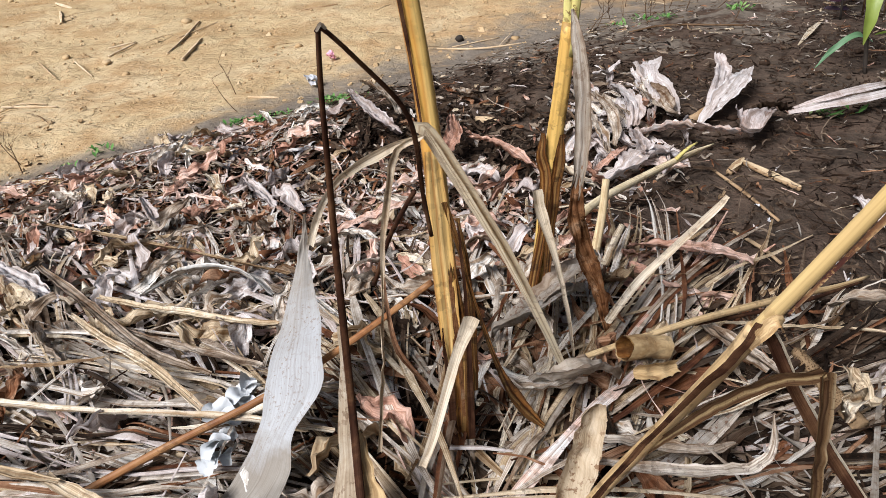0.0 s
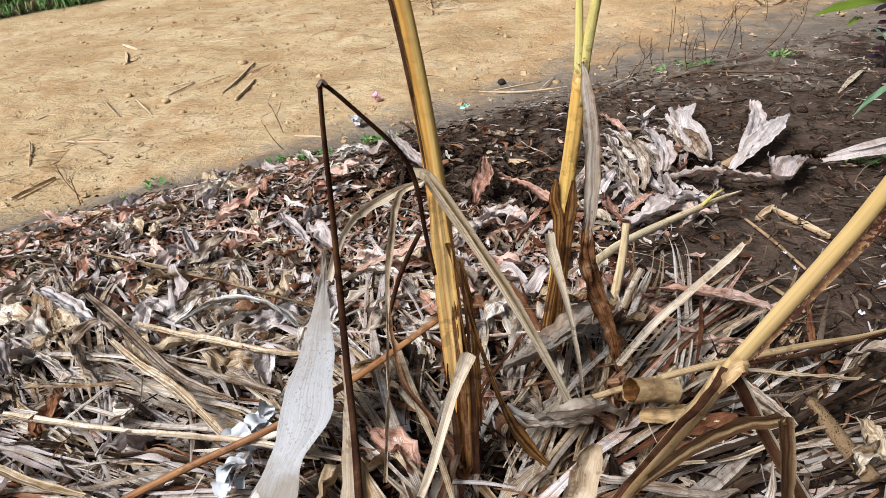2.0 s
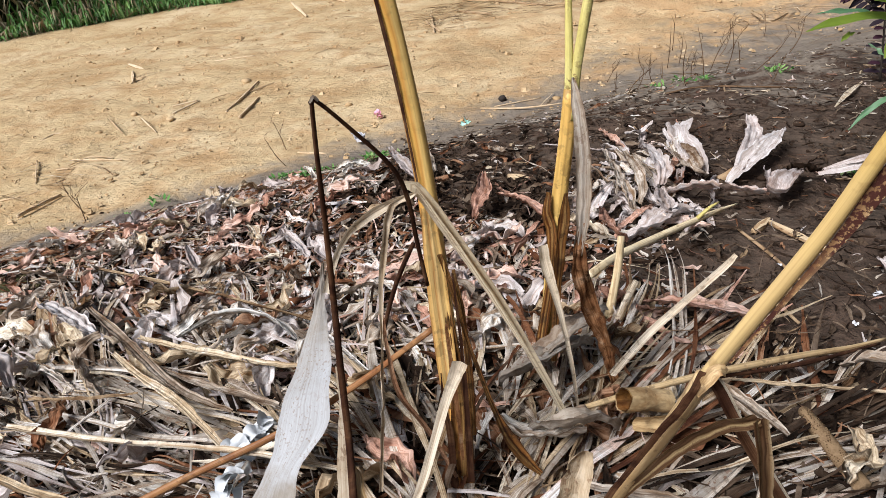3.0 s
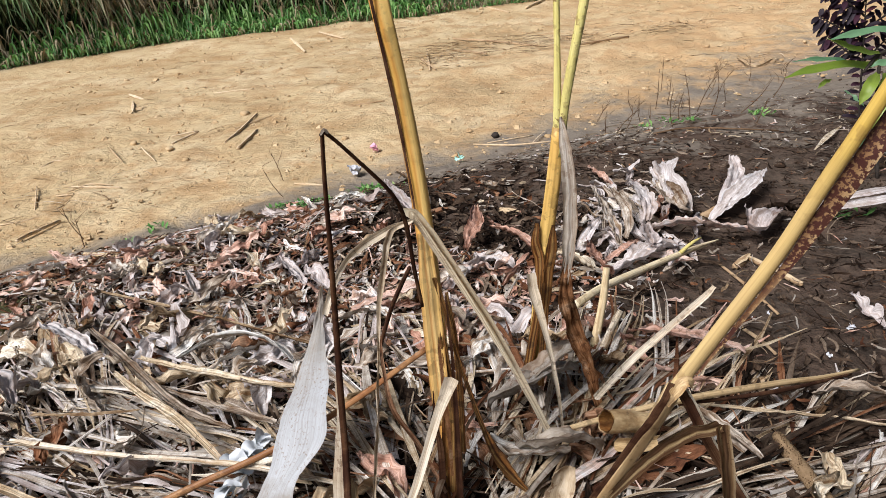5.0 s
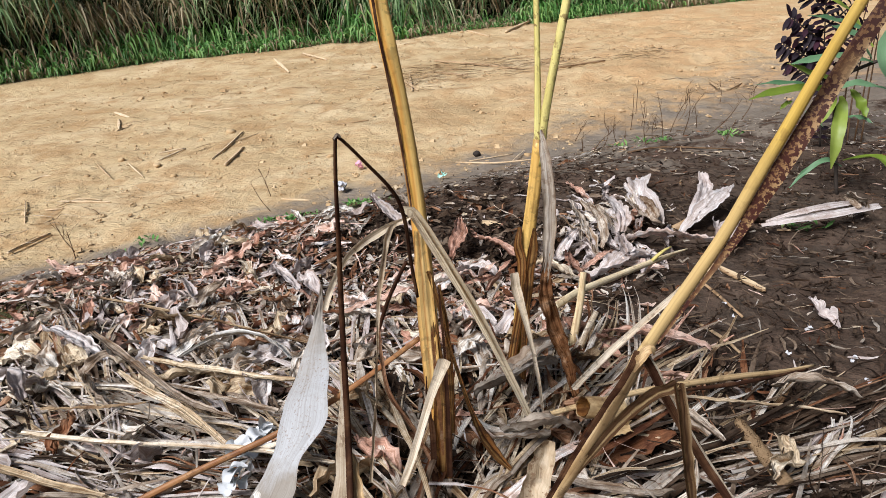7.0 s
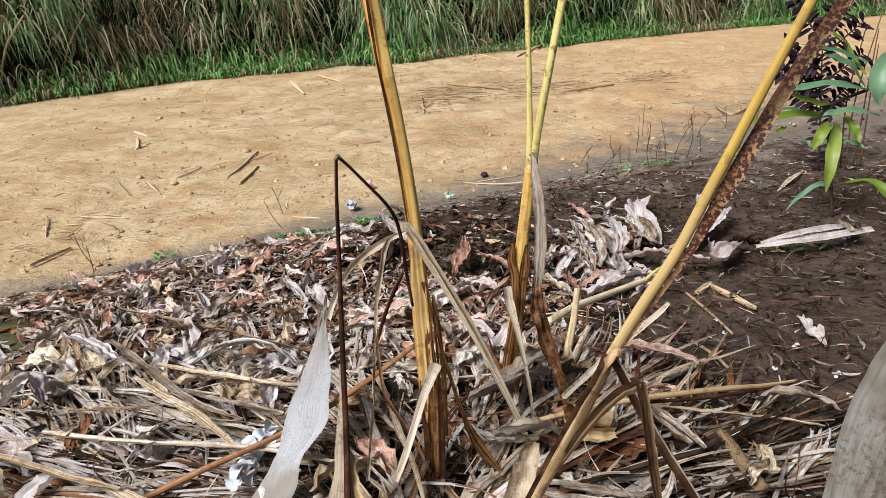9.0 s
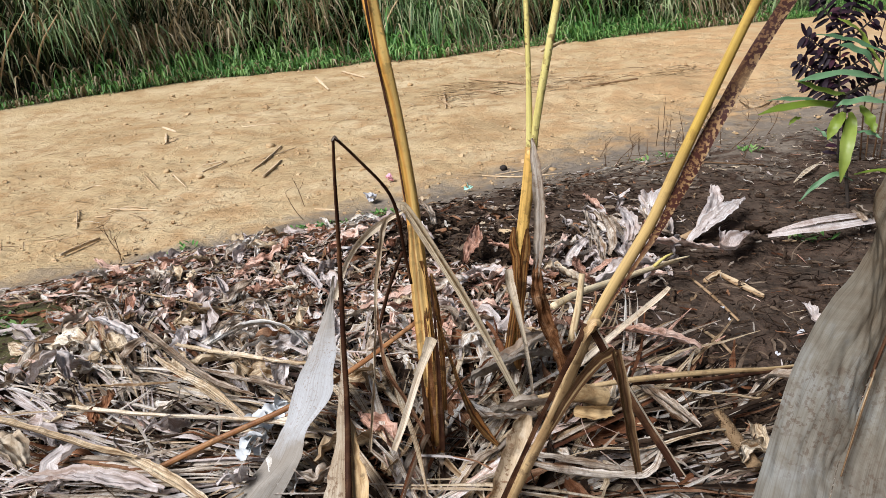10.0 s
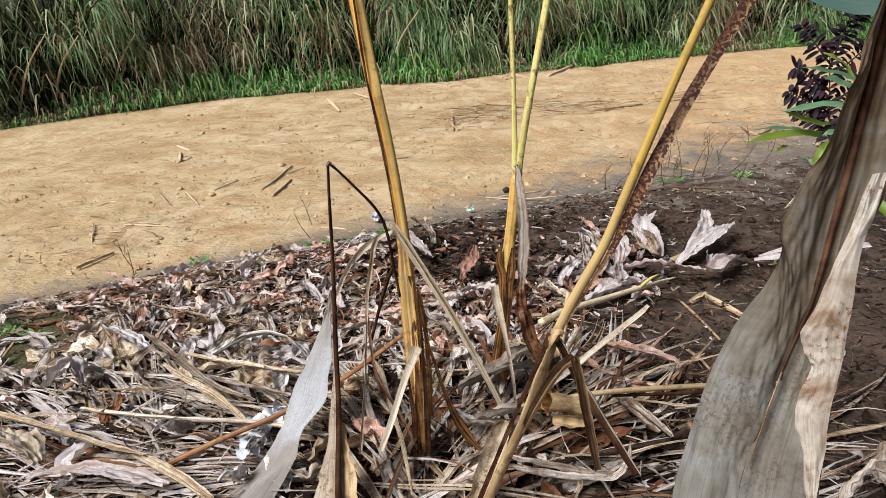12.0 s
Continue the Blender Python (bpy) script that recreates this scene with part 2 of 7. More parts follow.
FOLDED = dry_material("spotted_folded_leaf", [(0.0, (0.08, 0.045, 0.022)), (0.5, (0.20, 0.13, 0.07)), (1.0, (0.38, 0.29, 0.17))], 5.0, 0.7, (0.06, 0.028, 0.015), 0.6, 0.2, (), 0.15, 0.7, 420, 1.2, 0.1, (0.40, 0.56), (0.58, 0.64),
                      ring=[(0.0, (0.40, 0.31, 0.19)), (0.10, (0.20, 0.12, 0.06)), (0.28, (0.05, 0.022, 0.012)), (0.46, (0.10, 0.05, 0.025)), (0.60, (0.34, 0.25, 0.13)), (0.72, (0.08, 0.036, 0.018)), (0.90, (0.16, 0.09, 0.045)), (1.0, (0.46, 0.37, 0.24))], ring_hold=0.85)
BLADE = dry_material("pale_tan_blade", [(0.0, (0.26, 0.19, 0.12)), (0.5, (0.46, 0.38, 0.28)), (1.0, (0.60, 0.54, 0.44))], 6, 0.6, (0.12, 0.06, 0.03), bump_strength=0.15, streaks=0.5, spread=0.0, blotches=1.8)
STRAP = dry_material("cream_beige_strap", [(0.0, (0.62, 0.49, 0.33)), (0.5, (0.82, 0.73, 0.57)), (1.0, (0.90, 0.85, 0.74))], 2.5, 0.3, (0.2, 0.1, 0.05), bump_strength=0.06, thin=0.04, streaks=0.05, spread=0.0, gain=1.1,
                     ring=[(0.0, (0.55, 0.40, 0.24)), (0.12, (0.91, 0.80, 0.58)), (0.30, (0.88, 0.75, 0.52)), (0.40, (0.40, 0.26, 0.13)), (0.47, (0.86, 0.72, 0.48)), (0.62, (0.91, 0.81, 0.60)), (0.72, (0.52, 0.38, 0.23)), (0.82, (0.80, 0.70, 0.52)), (1.0, (0.48, 0.33, 0.18))], ring_hold=0.75)
HANGING = dry_material("beige_hanging_leaf", [(0.0, (0.26, 0.18, 0.11)), (0.5, (0.48, 0.41, 0.33)), (1.0, (0.64, 0.60, 0.53))], 6, 0.7, (0.14, 0.075, 0.04), bump_strength=0.15, streaks=0.6, spread=0.0, blotches=2.2,
                       ring=[(0.0, (0.20, 0.11, 0.055)), (0.16, (0.52, 0.44, 0.35)), (0.5, (0.48, 0.45, 0.41)), (0.8, (0.40, 0.35, 0.29)), (1.0, (0.16, 0.09, 0.045))], ring_hold=0.55)
WEED = dry_material("brown_weed", [(0.0, (0.10, 0.06, 0.035)), (0.5, (0.17, 0.105, 0.06)), (1.0, (0.28, 0.19, 0.12))], 4, 0.3, bump_strength=0.1)
FLAP = dry_material("pale_stained_leaf_edge", [(0.0, (0.22, 0.13, 0.075)), (0.35, (0.40, 0.32, 0.24)), (0.7, (0.54, 0.48, 0.40)), (1.0, (0.68, 0.63, 0.56))], 14, 0.8, (0.20, 0.08, 0.03), bump_strength=0.08, streaks=0.25, blotches=2.6, spread=0.0, patches=(0.48, 0.60), spot_scale=160)
ORANGE = dry_material("orange_brown_stem", [(0.0, (0.10, 0.036, 0.016)), (0.5, (0.24, 0.10, 0.038)), (1.0, (0.44, 0.25, 0.11))], 3.0, 0.5, (0.05, 0.02, 0.01), 0.5, 0.2, (), 0, 0.6, 60, 1.5, 0.2)
PALESTICK = dry_material("bleached_stick", [(0.0, (0.36, 0.24, 0.13)), (0.5, (0.58, 0.44, 0.28)), (1.0, (0.72, 0.60, 0.43))], 4, 0.2, (0.20, 0.12, 0.07), 0.8, 0.1, (), 0, 0.2, gain=1.02, spread=0.4)
TWIG = dry_material("grey_twig", [(0.0, (0.30, 0.19, 0.10)), (0.5, (0.46, 0.32, 0.19)), (1.0, (0.60, 0.47, 0.30))], 4, 0.3, (0.06, 0.04, 0.03), 0.8, 0.1, (), 0, 0.3)
CANE = dry_material("weathered_cane", [(0.0, (0.42, 0.29, 0.17)), (0.5, (0.60, 0.45, 0.28)), (1.0, (0.74, 0.60, 0.41))], 4, 0.3, (0.2, 0.1, 0.05), 0.7, 0.1, (), 0, 0.4)


def live_material(name, stops, rough=0.45, spec=0.4, thin=0.3, scale=14):
    m, nt, b = material(name, rough, spec)
    info, geo = nt.nodes.new("ShaderNodeObjectInfo"), nt.nodes.new("ShaderNodeNewGeometry")
    uv = nt.nodes.new("ShaderNodeTexCoord")
    n = noise_tex(nt, geo.outputs["Position"], scale, 3, 0.6)
    r = math_node(nt, "FRACT", math_node(nt, "ADD", info.outputs["Random"], geo.outputs["Random Per Island"]))
    tone = math_node(nt, "ADD", math_node(nt, "MULTIPLY", r, 0.7), math_node(nt, "MULTIPLY", math_node(nt, "SUBTRACT", n, 0.3), 0.6), True)
    col = ramp(nt, tone, stops)
    streak = noise_tex(nt, scaled(nt, uv.outputs["UV"], 30, 1.5, 1), 1.0, 2, 0.5)
    col = mix(nt, math_node(nt, "MULTIPLY", streak, 0.4), col, mix(nt, 1.0, col, (0.6, 0.6, 0.5), "MULTIPLY"))
    nt.links.new(col, b.inputs["Base Color"])
    bump(nt, b, streak, 0.25, 0.003)
    tr = nt.nodes.new("ShaderNodeBsdfTranslucent")
    nt.links.new(col, tr.inputs["Color"])
    ms = nt.nodes.new("ShaderNodeMixShader")
    ms.inputs[0].default_value = thin
    nt.links.new(b.outputs[0], ms.inputs[1])
    nt.links.new(tr.outputs[0], ms.inputs[2])
    nt.links.new(ms.outputs[0], nt.nodes["Material Output"].inputs["Surface"])
    return m


REED = live_material("tall_grass_blades", [(0.0, (0.025, 0.075, 0.022)), (0.35, (0.12, 0.23, 0.08)), (0.6, (0.24, 0.34, 0.15)), (0.82, (0.42, 0.48, 0.27)), (1.0, (0.62, 0.60, 0.44))], 0.5, 0.35, 0.25, 3)
LAWN = live_material("low_green_grass", [(0.0, (0.025, 0.10, 0.02)), (0.45, (0.115, 0.28, 0.065)), (0.8, (0.28, 0.46, 0.15)), (1.0, (0.48, 0.46, 0.26))], 0.5, 0.3, 0.3, 5)
STRAWGRASS = live_material("withered_grass", [(0.0, (0.10, 0.065, 0.032)), (0.5, (0.29, 0.23, 0.13)), (1.0, (0.56, 0.50, 0.36))], 0.7, 0.2, 0.2, 5)
GREEN = live_material("green_blade", [(0.0, (0.07, 0.17, 0.08)), (0.5, (0.15, 0.29, 0.15)), (1.0, (0.30, 0.46, 0.28))], 0.4, 0.45, 0.3)
LIME = live_material("lime_blade", [(0.0, (0.15, 0.23, 0.025)), (0.6, (0.27, 0.36, 0.06)), (1.0, (0.46, 0.52, 0.16))], 0.4, 0.4, 0.35)
PURPLE = live_material("purple_leaf", [(0.0, (0.008, 0.006, 0.009)), (0.55, (0.020, 0.010, 0.018)), (0.85, (0.050, 0.016, 0.028)), (1.0, (0.13, 0.03, 0.035))], 0.55, 0.2, 0.15)
# grass colour with the shade of the bank's depth put in
SHADEDREED = live_material("shaded_grass", [(0.0, (0.010, 0.018, 0.007)), (0.6, (0.026, 0.036, 0.015)), (1.0, (0.06, 0.058, 0.03))], 0.8, 0.05, 0.1, 4)
TEAL = live_material("blue_green_leaf", [(0.0, (0.05, 0.11, 0.085)), (0.5, (0.08, 0.16, 0.125)), (1.0, (0.12, 0.21, 0.16))], 0.4, 0.4, 0.3)


def ground_material():
    m, nt, b = material("earth", 0.95, 0.03)
    geo = nt.nodes.new("ShaderNodeNewGeometry")
    pos = geo.outputs["Position"]
    sep = nt.nodes.new("ShaderNodeSeparateXYZ")
    nt.links.new(pos, sep.inputs[0])
    big, mid = noise_tex(nt, pos, 1.3, 5, 0.6, 0.3), noise_tex(nt, pos, 9, 5, 0.65, 0.4)
    fine, grit = noise_tex(nt, pos, 42, 4, 0.7), noise_tex(nt, pos, 260, 3, 0.7)
    # sandy track: trodden clay, pale dust and reddish damp mottles
    mott = noise_tex(nt, pos, 3.6, 5, 0.62, 0.5)
    road = ramp(nt, big, [(0.30, (0.36, 0.250, 0.132)), (0.46, (0.485, 0.358, 0.198)), (0.68, (0.585, 0.460, 0.285))])
    road = mix(nt, math_node(nt, "MULTIPLY", ramp(nt, mott, [(0.36, (1, 1, 1)), (0.53, (0, 0, 0))]), 0.8), road, (0.37, 0.23, 0.11))
    road = mix(nt, math_node(nt, "MULTIPLY", ramp(nt, mid, [(0.36, (1, 1, 1)), (0.48, (0, 0, 0))]), 0.45), road, (0.34, 0.215, 0.105))
    road = mix(nt, math_node(nt, "MULTIPLY", ramp(nt, fine, [(0.55, (0, 0, 0)), (0.66, (1, 1, 1))]), 0.45), road, (0.60, 0.46, 0.29))
    road = mix(nt, math_node(nt, "MULTIPLY", ramp(nt, grit, [(0.34, (1, 1, 1)), (0.44, (0, 0, 0))]), 0.08), road, (0.25, 0.15, 0.07))
    warm = node(nt, "ShaderNodeMapRange")
    nt.links.new(sep.outputs[0], warm.inputs["Value"])
    for key, v in (("From Min", -0.6), ("From Max", 1.6), ("To Min", 0.0), ("To Max", 0.75)):
        warm.inputs[key].default_value = v
    road = mix(nt, math_node(nt, "MULTIPLY", warm.outputs[0], ramp(nt, mott, [(0.42, (1, 1, 1)), (0.62, (0.3, 0.3, 0.3))])), road, (0.49, 0.31, 0.16))
    # dark humus of the bed
    soil = ramp(nt, mid, [(0.3, (0.011, 0.0055, 0.0036)), (0.5, (0.040, 0.0195, 0.0124)), (0.7, (0.086, 0.047, 0.031))])
    soil = mix(nt, math_node(nt, "MULTIPLY", ramp(nt, fine, [(0.50, (0, 0, 0)), (0.64, (1, 1, 1))]), 0.5), soil, (0.104, 0.061, 0.039))
    soil = mix(nt, math_node(nt, "MULTIPLY", ramp(nt, grit, [(0.40, (1, 1, 1)), (0.50, (0, 0, 0))]), 0.75), soil, (0.009, 0.006, 0.0045))
    # grey-brown mixed soil between the two, a narrow belt at one end and a wide one at the other
    belt = mix(nt, fine, (0.125, 0.102, 0.082), (0.285, 0.238, 0.185))
    belt = mix(nt, math_node(nt, "MULTIPLY", ramp(nt, mott, [(0.42, (1, 1, 1)), (0.55, (0, 0, 0))]), 0.6), belt, (0.14, 0.112, 0.088))
    d = math_node(nt, "SUBTRACT", math_node(nt, "ADD", math_node(nt, "MULTIPLY", sep.outputs[0], 0.92), 2.90), sep.outputs[1])
    wide = node(nt, "ShaderNodeMapRange")
    nt.links.new(sep.outputs[0], wide.inputs["Value"])
    for key, v in (("From Min", -0.54), ("From Max", 2.0), ("To Min", 0.34), ("To Max", 2.0)):
        wide.inputs[key].default_value = v
    e = math_node(nt, "ADD", math_node(nt, "MULTIPLY", math_node(nt, "DIVIDE", d, wide.outputs[0]), 0.62), 0.36)
    e = math_node(nt, "ADD", e, math_node(nt, "MULTIPLY", math_node(nt, "SUBTRACT", mid, 0.5), 0.9))
    e = math_node(nt, "ADD", e, math_node(nt, "MULTIPLY", math_node(nt, "SUBTRACT", mott, 0.5), 1.0))
    col = mix(nt, ramp(nt, e, [(0.0, (0, 0, 0)), (0.5, (1, 1, 1))]), road, belt)
    col = mix(nt, ramp(nt, e, [(0.80, (0, 0, 0)), (1.12, (0.75, 0.75, 0.75)), (1.4, (1, 1, 1))]), col, soil)
    # greenish film on the bare corner of the bed
    vec = nt.nodes.new("ShaderNodeVectorMath")
    vec.operation = "DISTANCE"
    nt.links.new(pos, vec.inputs[0])
    vec.inputs[1].default_value = (-0.80, 1.00, 0.18)
    moss = math_node(nt, "MULTIPLY", ramp(nt, vec.outputs["Value"], [(0.18, (1, 1, 1)), (0.42, (0, 0, 0))]), ramp(nt, fine, [(0.35, (0, 0, 0)), (0.6, (1, 1, 1))]))
    col = mix(nt, math_node(nt, "MULTIPLY", moss, 0.7), col, (0.10, 0.115, 0.035))
    # dark bank soil, its colour deepened with the shade under the grass
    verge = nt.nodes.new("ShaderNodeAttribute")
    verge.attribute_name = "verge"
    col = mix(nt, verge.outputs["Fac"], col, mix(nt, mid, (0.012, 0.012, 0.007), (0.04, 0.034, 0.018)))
    nt.links.new(col, b.inputs["Base Color"])
    h = math_node(nt, "ADD", math_node(nt, "MULTIPLY", mid, 1.1), math_node(nt, "ADD", math_node(nt, "MULTIPLY", fine, 0.42), math_node(nt, "MULTIPLY", grit, 0.04)))
    bump(nt, b, h, 0.9, 0.024)
    return m


EARTH = ground_material()


def rough_material(name, stops, scale=40, rough=0.85, spec=0.06, bump_strength=0.6):
    m, nt, b = material(name, rough, spec)
    info, geo = nt.nodes.new("ShaderNodeObjectInfo"), nt.nodes.new("ShaderNodeNewGeometry")
    n = noise_tex(nt, geo.outputs["Position"], scale, 5, 0.65)
    r = math_node(nt, "FRACT", math_node(nt, "ADD", info.outputs["Random"], geo.outputs["Random Per Island"]))
    nt.links.new(ramp(nt, math_node(nt, "ADD", math_node(nt, "MULTIPLY", r, 0.5), math_node(nt, "MULTIPLY", n, 0.6), True), stops), b.inputs["Base Color"])
    bump(nt, b, n, bump_strength, 0.006)
    return m


STONE = rough_material("sandy_stone", [(0.0, (0.32, 0.20, 0.10)), (0.5, (0.44, 0.305, 0.165)), (1.0, (0.60, 0.46, 0.29))], 50)
CLOD = rough_material("soil_clod", [(0.0, (0.018, 0.011, 0.008)), (0.6, (0.052, 0.033, 0.022)), (1.0, (0.12, 0.082, 0.055))], 60)
BARK = rough_material("dark_bark", [(0.0, (0.02, 0.016, 0.014)), (1.0, (0.08, 0.065, 0.055))], 18)
COB = rough_material("dry_cob", [(0.0, (0.035, 0.018, 0.010)), (0.5, (0.13, 0.078, 0.040)), (1.0, (0.34, 0.235, 0.135))], 220)
PLASTIC = rough_material("thin_white_plastic", [(0.0, (0.40, 0.42, 0.43)), (0.6, (0.56, 0.58, 0.59)), (1.0, (0.70, 0.71, 0.72))], 60, 0.35, 0.4, 0.3)
PAPER = rough_material("white_scrap", [(0.0, (0.42, 0.42, 0.44)), (1.0, (0.72, 0.72, 0.74))], 40, 0.5, 0.4, 0.3)
MINT = rough_material("mint_scrap", [(0.0, (0.25, 0.55, 0.45)), (1.0, (0.45, 0.75, 0.65))], 40, 0.4, 0.5, 0.2)
PINK = rough_material("pink_scrap", [(0.0, (0.6, 0.2, 0.3)), (1.0, (0.75, 0.45, 0.5))], 40, 0.4, 0.5, 0.2)


# ---- shape of the land
def sstep(a, b, v):
    v = min(1.0, max(0.0, (v - a) / (b - a)))
    return v * v * (3 - 2 * v)


FAR = [(-14, -3.0), (-8, 2.0), (-5.14, 5.2), (-3.7, 6.85), (-1.2, 8.0), (0, 8.75), (1.74, 9.8), (3.07, 10.4), (8, 12.6), (20, 17)]


def far_edge(x):
    for (x0, y0), (x1, y1) in zip(FAR, FAR[1:]):
        if x <= x1:
            return y0 + (y1 - y0) * (x - x0) / (x1 - x0)
    return FAR[-1][1]


def bed_depth(x, y):
    return (2.67 + 0.8 * x - y) / 1.28


def land(x, y):
    h = 0.185 * sstep(-0.15, 0.75, bed_depth(x, y))
    h += 0.075 * math.exp(-((x - 0.45) ** 2 + (y - 0.6) ** 2) / 0.42 ** 2)
    f = y - far_edge(x)
    if f > -1.5:
        h += 0.05 * sstep(-1.5, 0, f) + 0.9 * sstep(0.2, 4, f)
    return h


def steps(stops):
    out = []
    for (a, b, n) in stops:
        out += [a + (b - a) * i / n for i in range(n)]
    return out + [stops[-1][1]]


def build_ground():
    xs = steps([(-400, -40, 6), (-40, -6, 16), (-6, -2, 40), (-2, 2.4, 180), (2.4, 6, 40), (6, 40, 16), (40, 400, 6)])
    ys = steps([(-400, -30, 6), (-30, -2, 14), (-2, -0.2, 24), (-0.2, 3.6, 127), (3.6, 9, 150), (9, 16, 40), (16, 60, 12), (60, 600, 6)])
    verts = []
    for y in ys:
        for x in xs:
            z = land(x, y)
            if -3 < x < 5 and -1 < y < 9:
                bed = sstep(-0.1, 0.5, bed_depth(x, y))
                z += bed * 0.016 * noise.fractal((x * 7, y * 7, 1), 1.0, 2.0, 4) + (1 - bed) * (0.035 * sstep(-1.0, 0.5, x) * math.exp(-((y - 5.0 - 0.62 * x - 0.15 * noise.noise((x * 2, 0, 2))) / 0.22) ** 2) + (0.016 + 0.016 * sstep(0, 1.5, x)) * noise.fractal((x * 2.8, y * 3.2, 5), 0.9, 2.1, 6) + 0.02 * max(0, noise.noise((x * 3.1 + y, y * 4.0, 3)) - 0.25) + 0.007 * noise.fractal((x * 9, y * 7, 8), 0.8, 2.0, 3) + 0.012 * max(0, noise.noise((x * 11, y * 8, 12)) - 0.3))
            verts.append((x, y, z))
    nx = len(xs)
    faces = [(j * nx + i, j * nx + i + 1, (j + 1) * nx + i + 1, (j + 1) * nx + i) for j in range(len(ys) - 1) for i in range(nx - 1)]
    me = bpy.data.meshes.new("ground")
    me.from_pydata(verts, [], faces)
    me.shade_smooth()
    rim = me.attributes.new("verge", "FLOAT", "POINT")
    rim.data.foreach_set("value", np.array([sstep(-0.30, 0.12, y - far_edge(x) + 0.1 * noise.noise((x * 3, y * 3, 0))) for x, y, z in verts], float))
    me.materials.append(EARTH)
    tagged(new("ground", me), "sandy ochre track beside a dark humus garden bed", "ground", kind="structure")


build_ground()


# ---- building blocks
def spline(pts, n):
    """A smooth line of n + 1 points through the given ones."""
    p = [np.array(q, float) for q in pts]
    p = [2 * p[0] - p[1]] + p + [2 * p[-1] - p[-2]]
    k = len(p) - 3
    out = []
    for i in range(n + 1):
        s = i / n * k
        j = min(int(s), k - 1)
        f = s - j
        a, b, c, d = p[j:j + 4]
        out.append(0.5 * (2 * b + (c - a) * f + (2 * a - 5 * b + 4 * c - d) * f * f + (3 * b - a - 3 * c + d) * f ** 3))
    return np.array(out)


def along(values, s):
    """Value at s (0 to 1) of evenly spaced values."""
    if isinstance(values, (int, float)):
        return values
    k = s * (len(values) - 1)
    j = min(int(k), len(values) - 2)
    return values[j] + (values[j + 1] - values[j]) * (k - j)


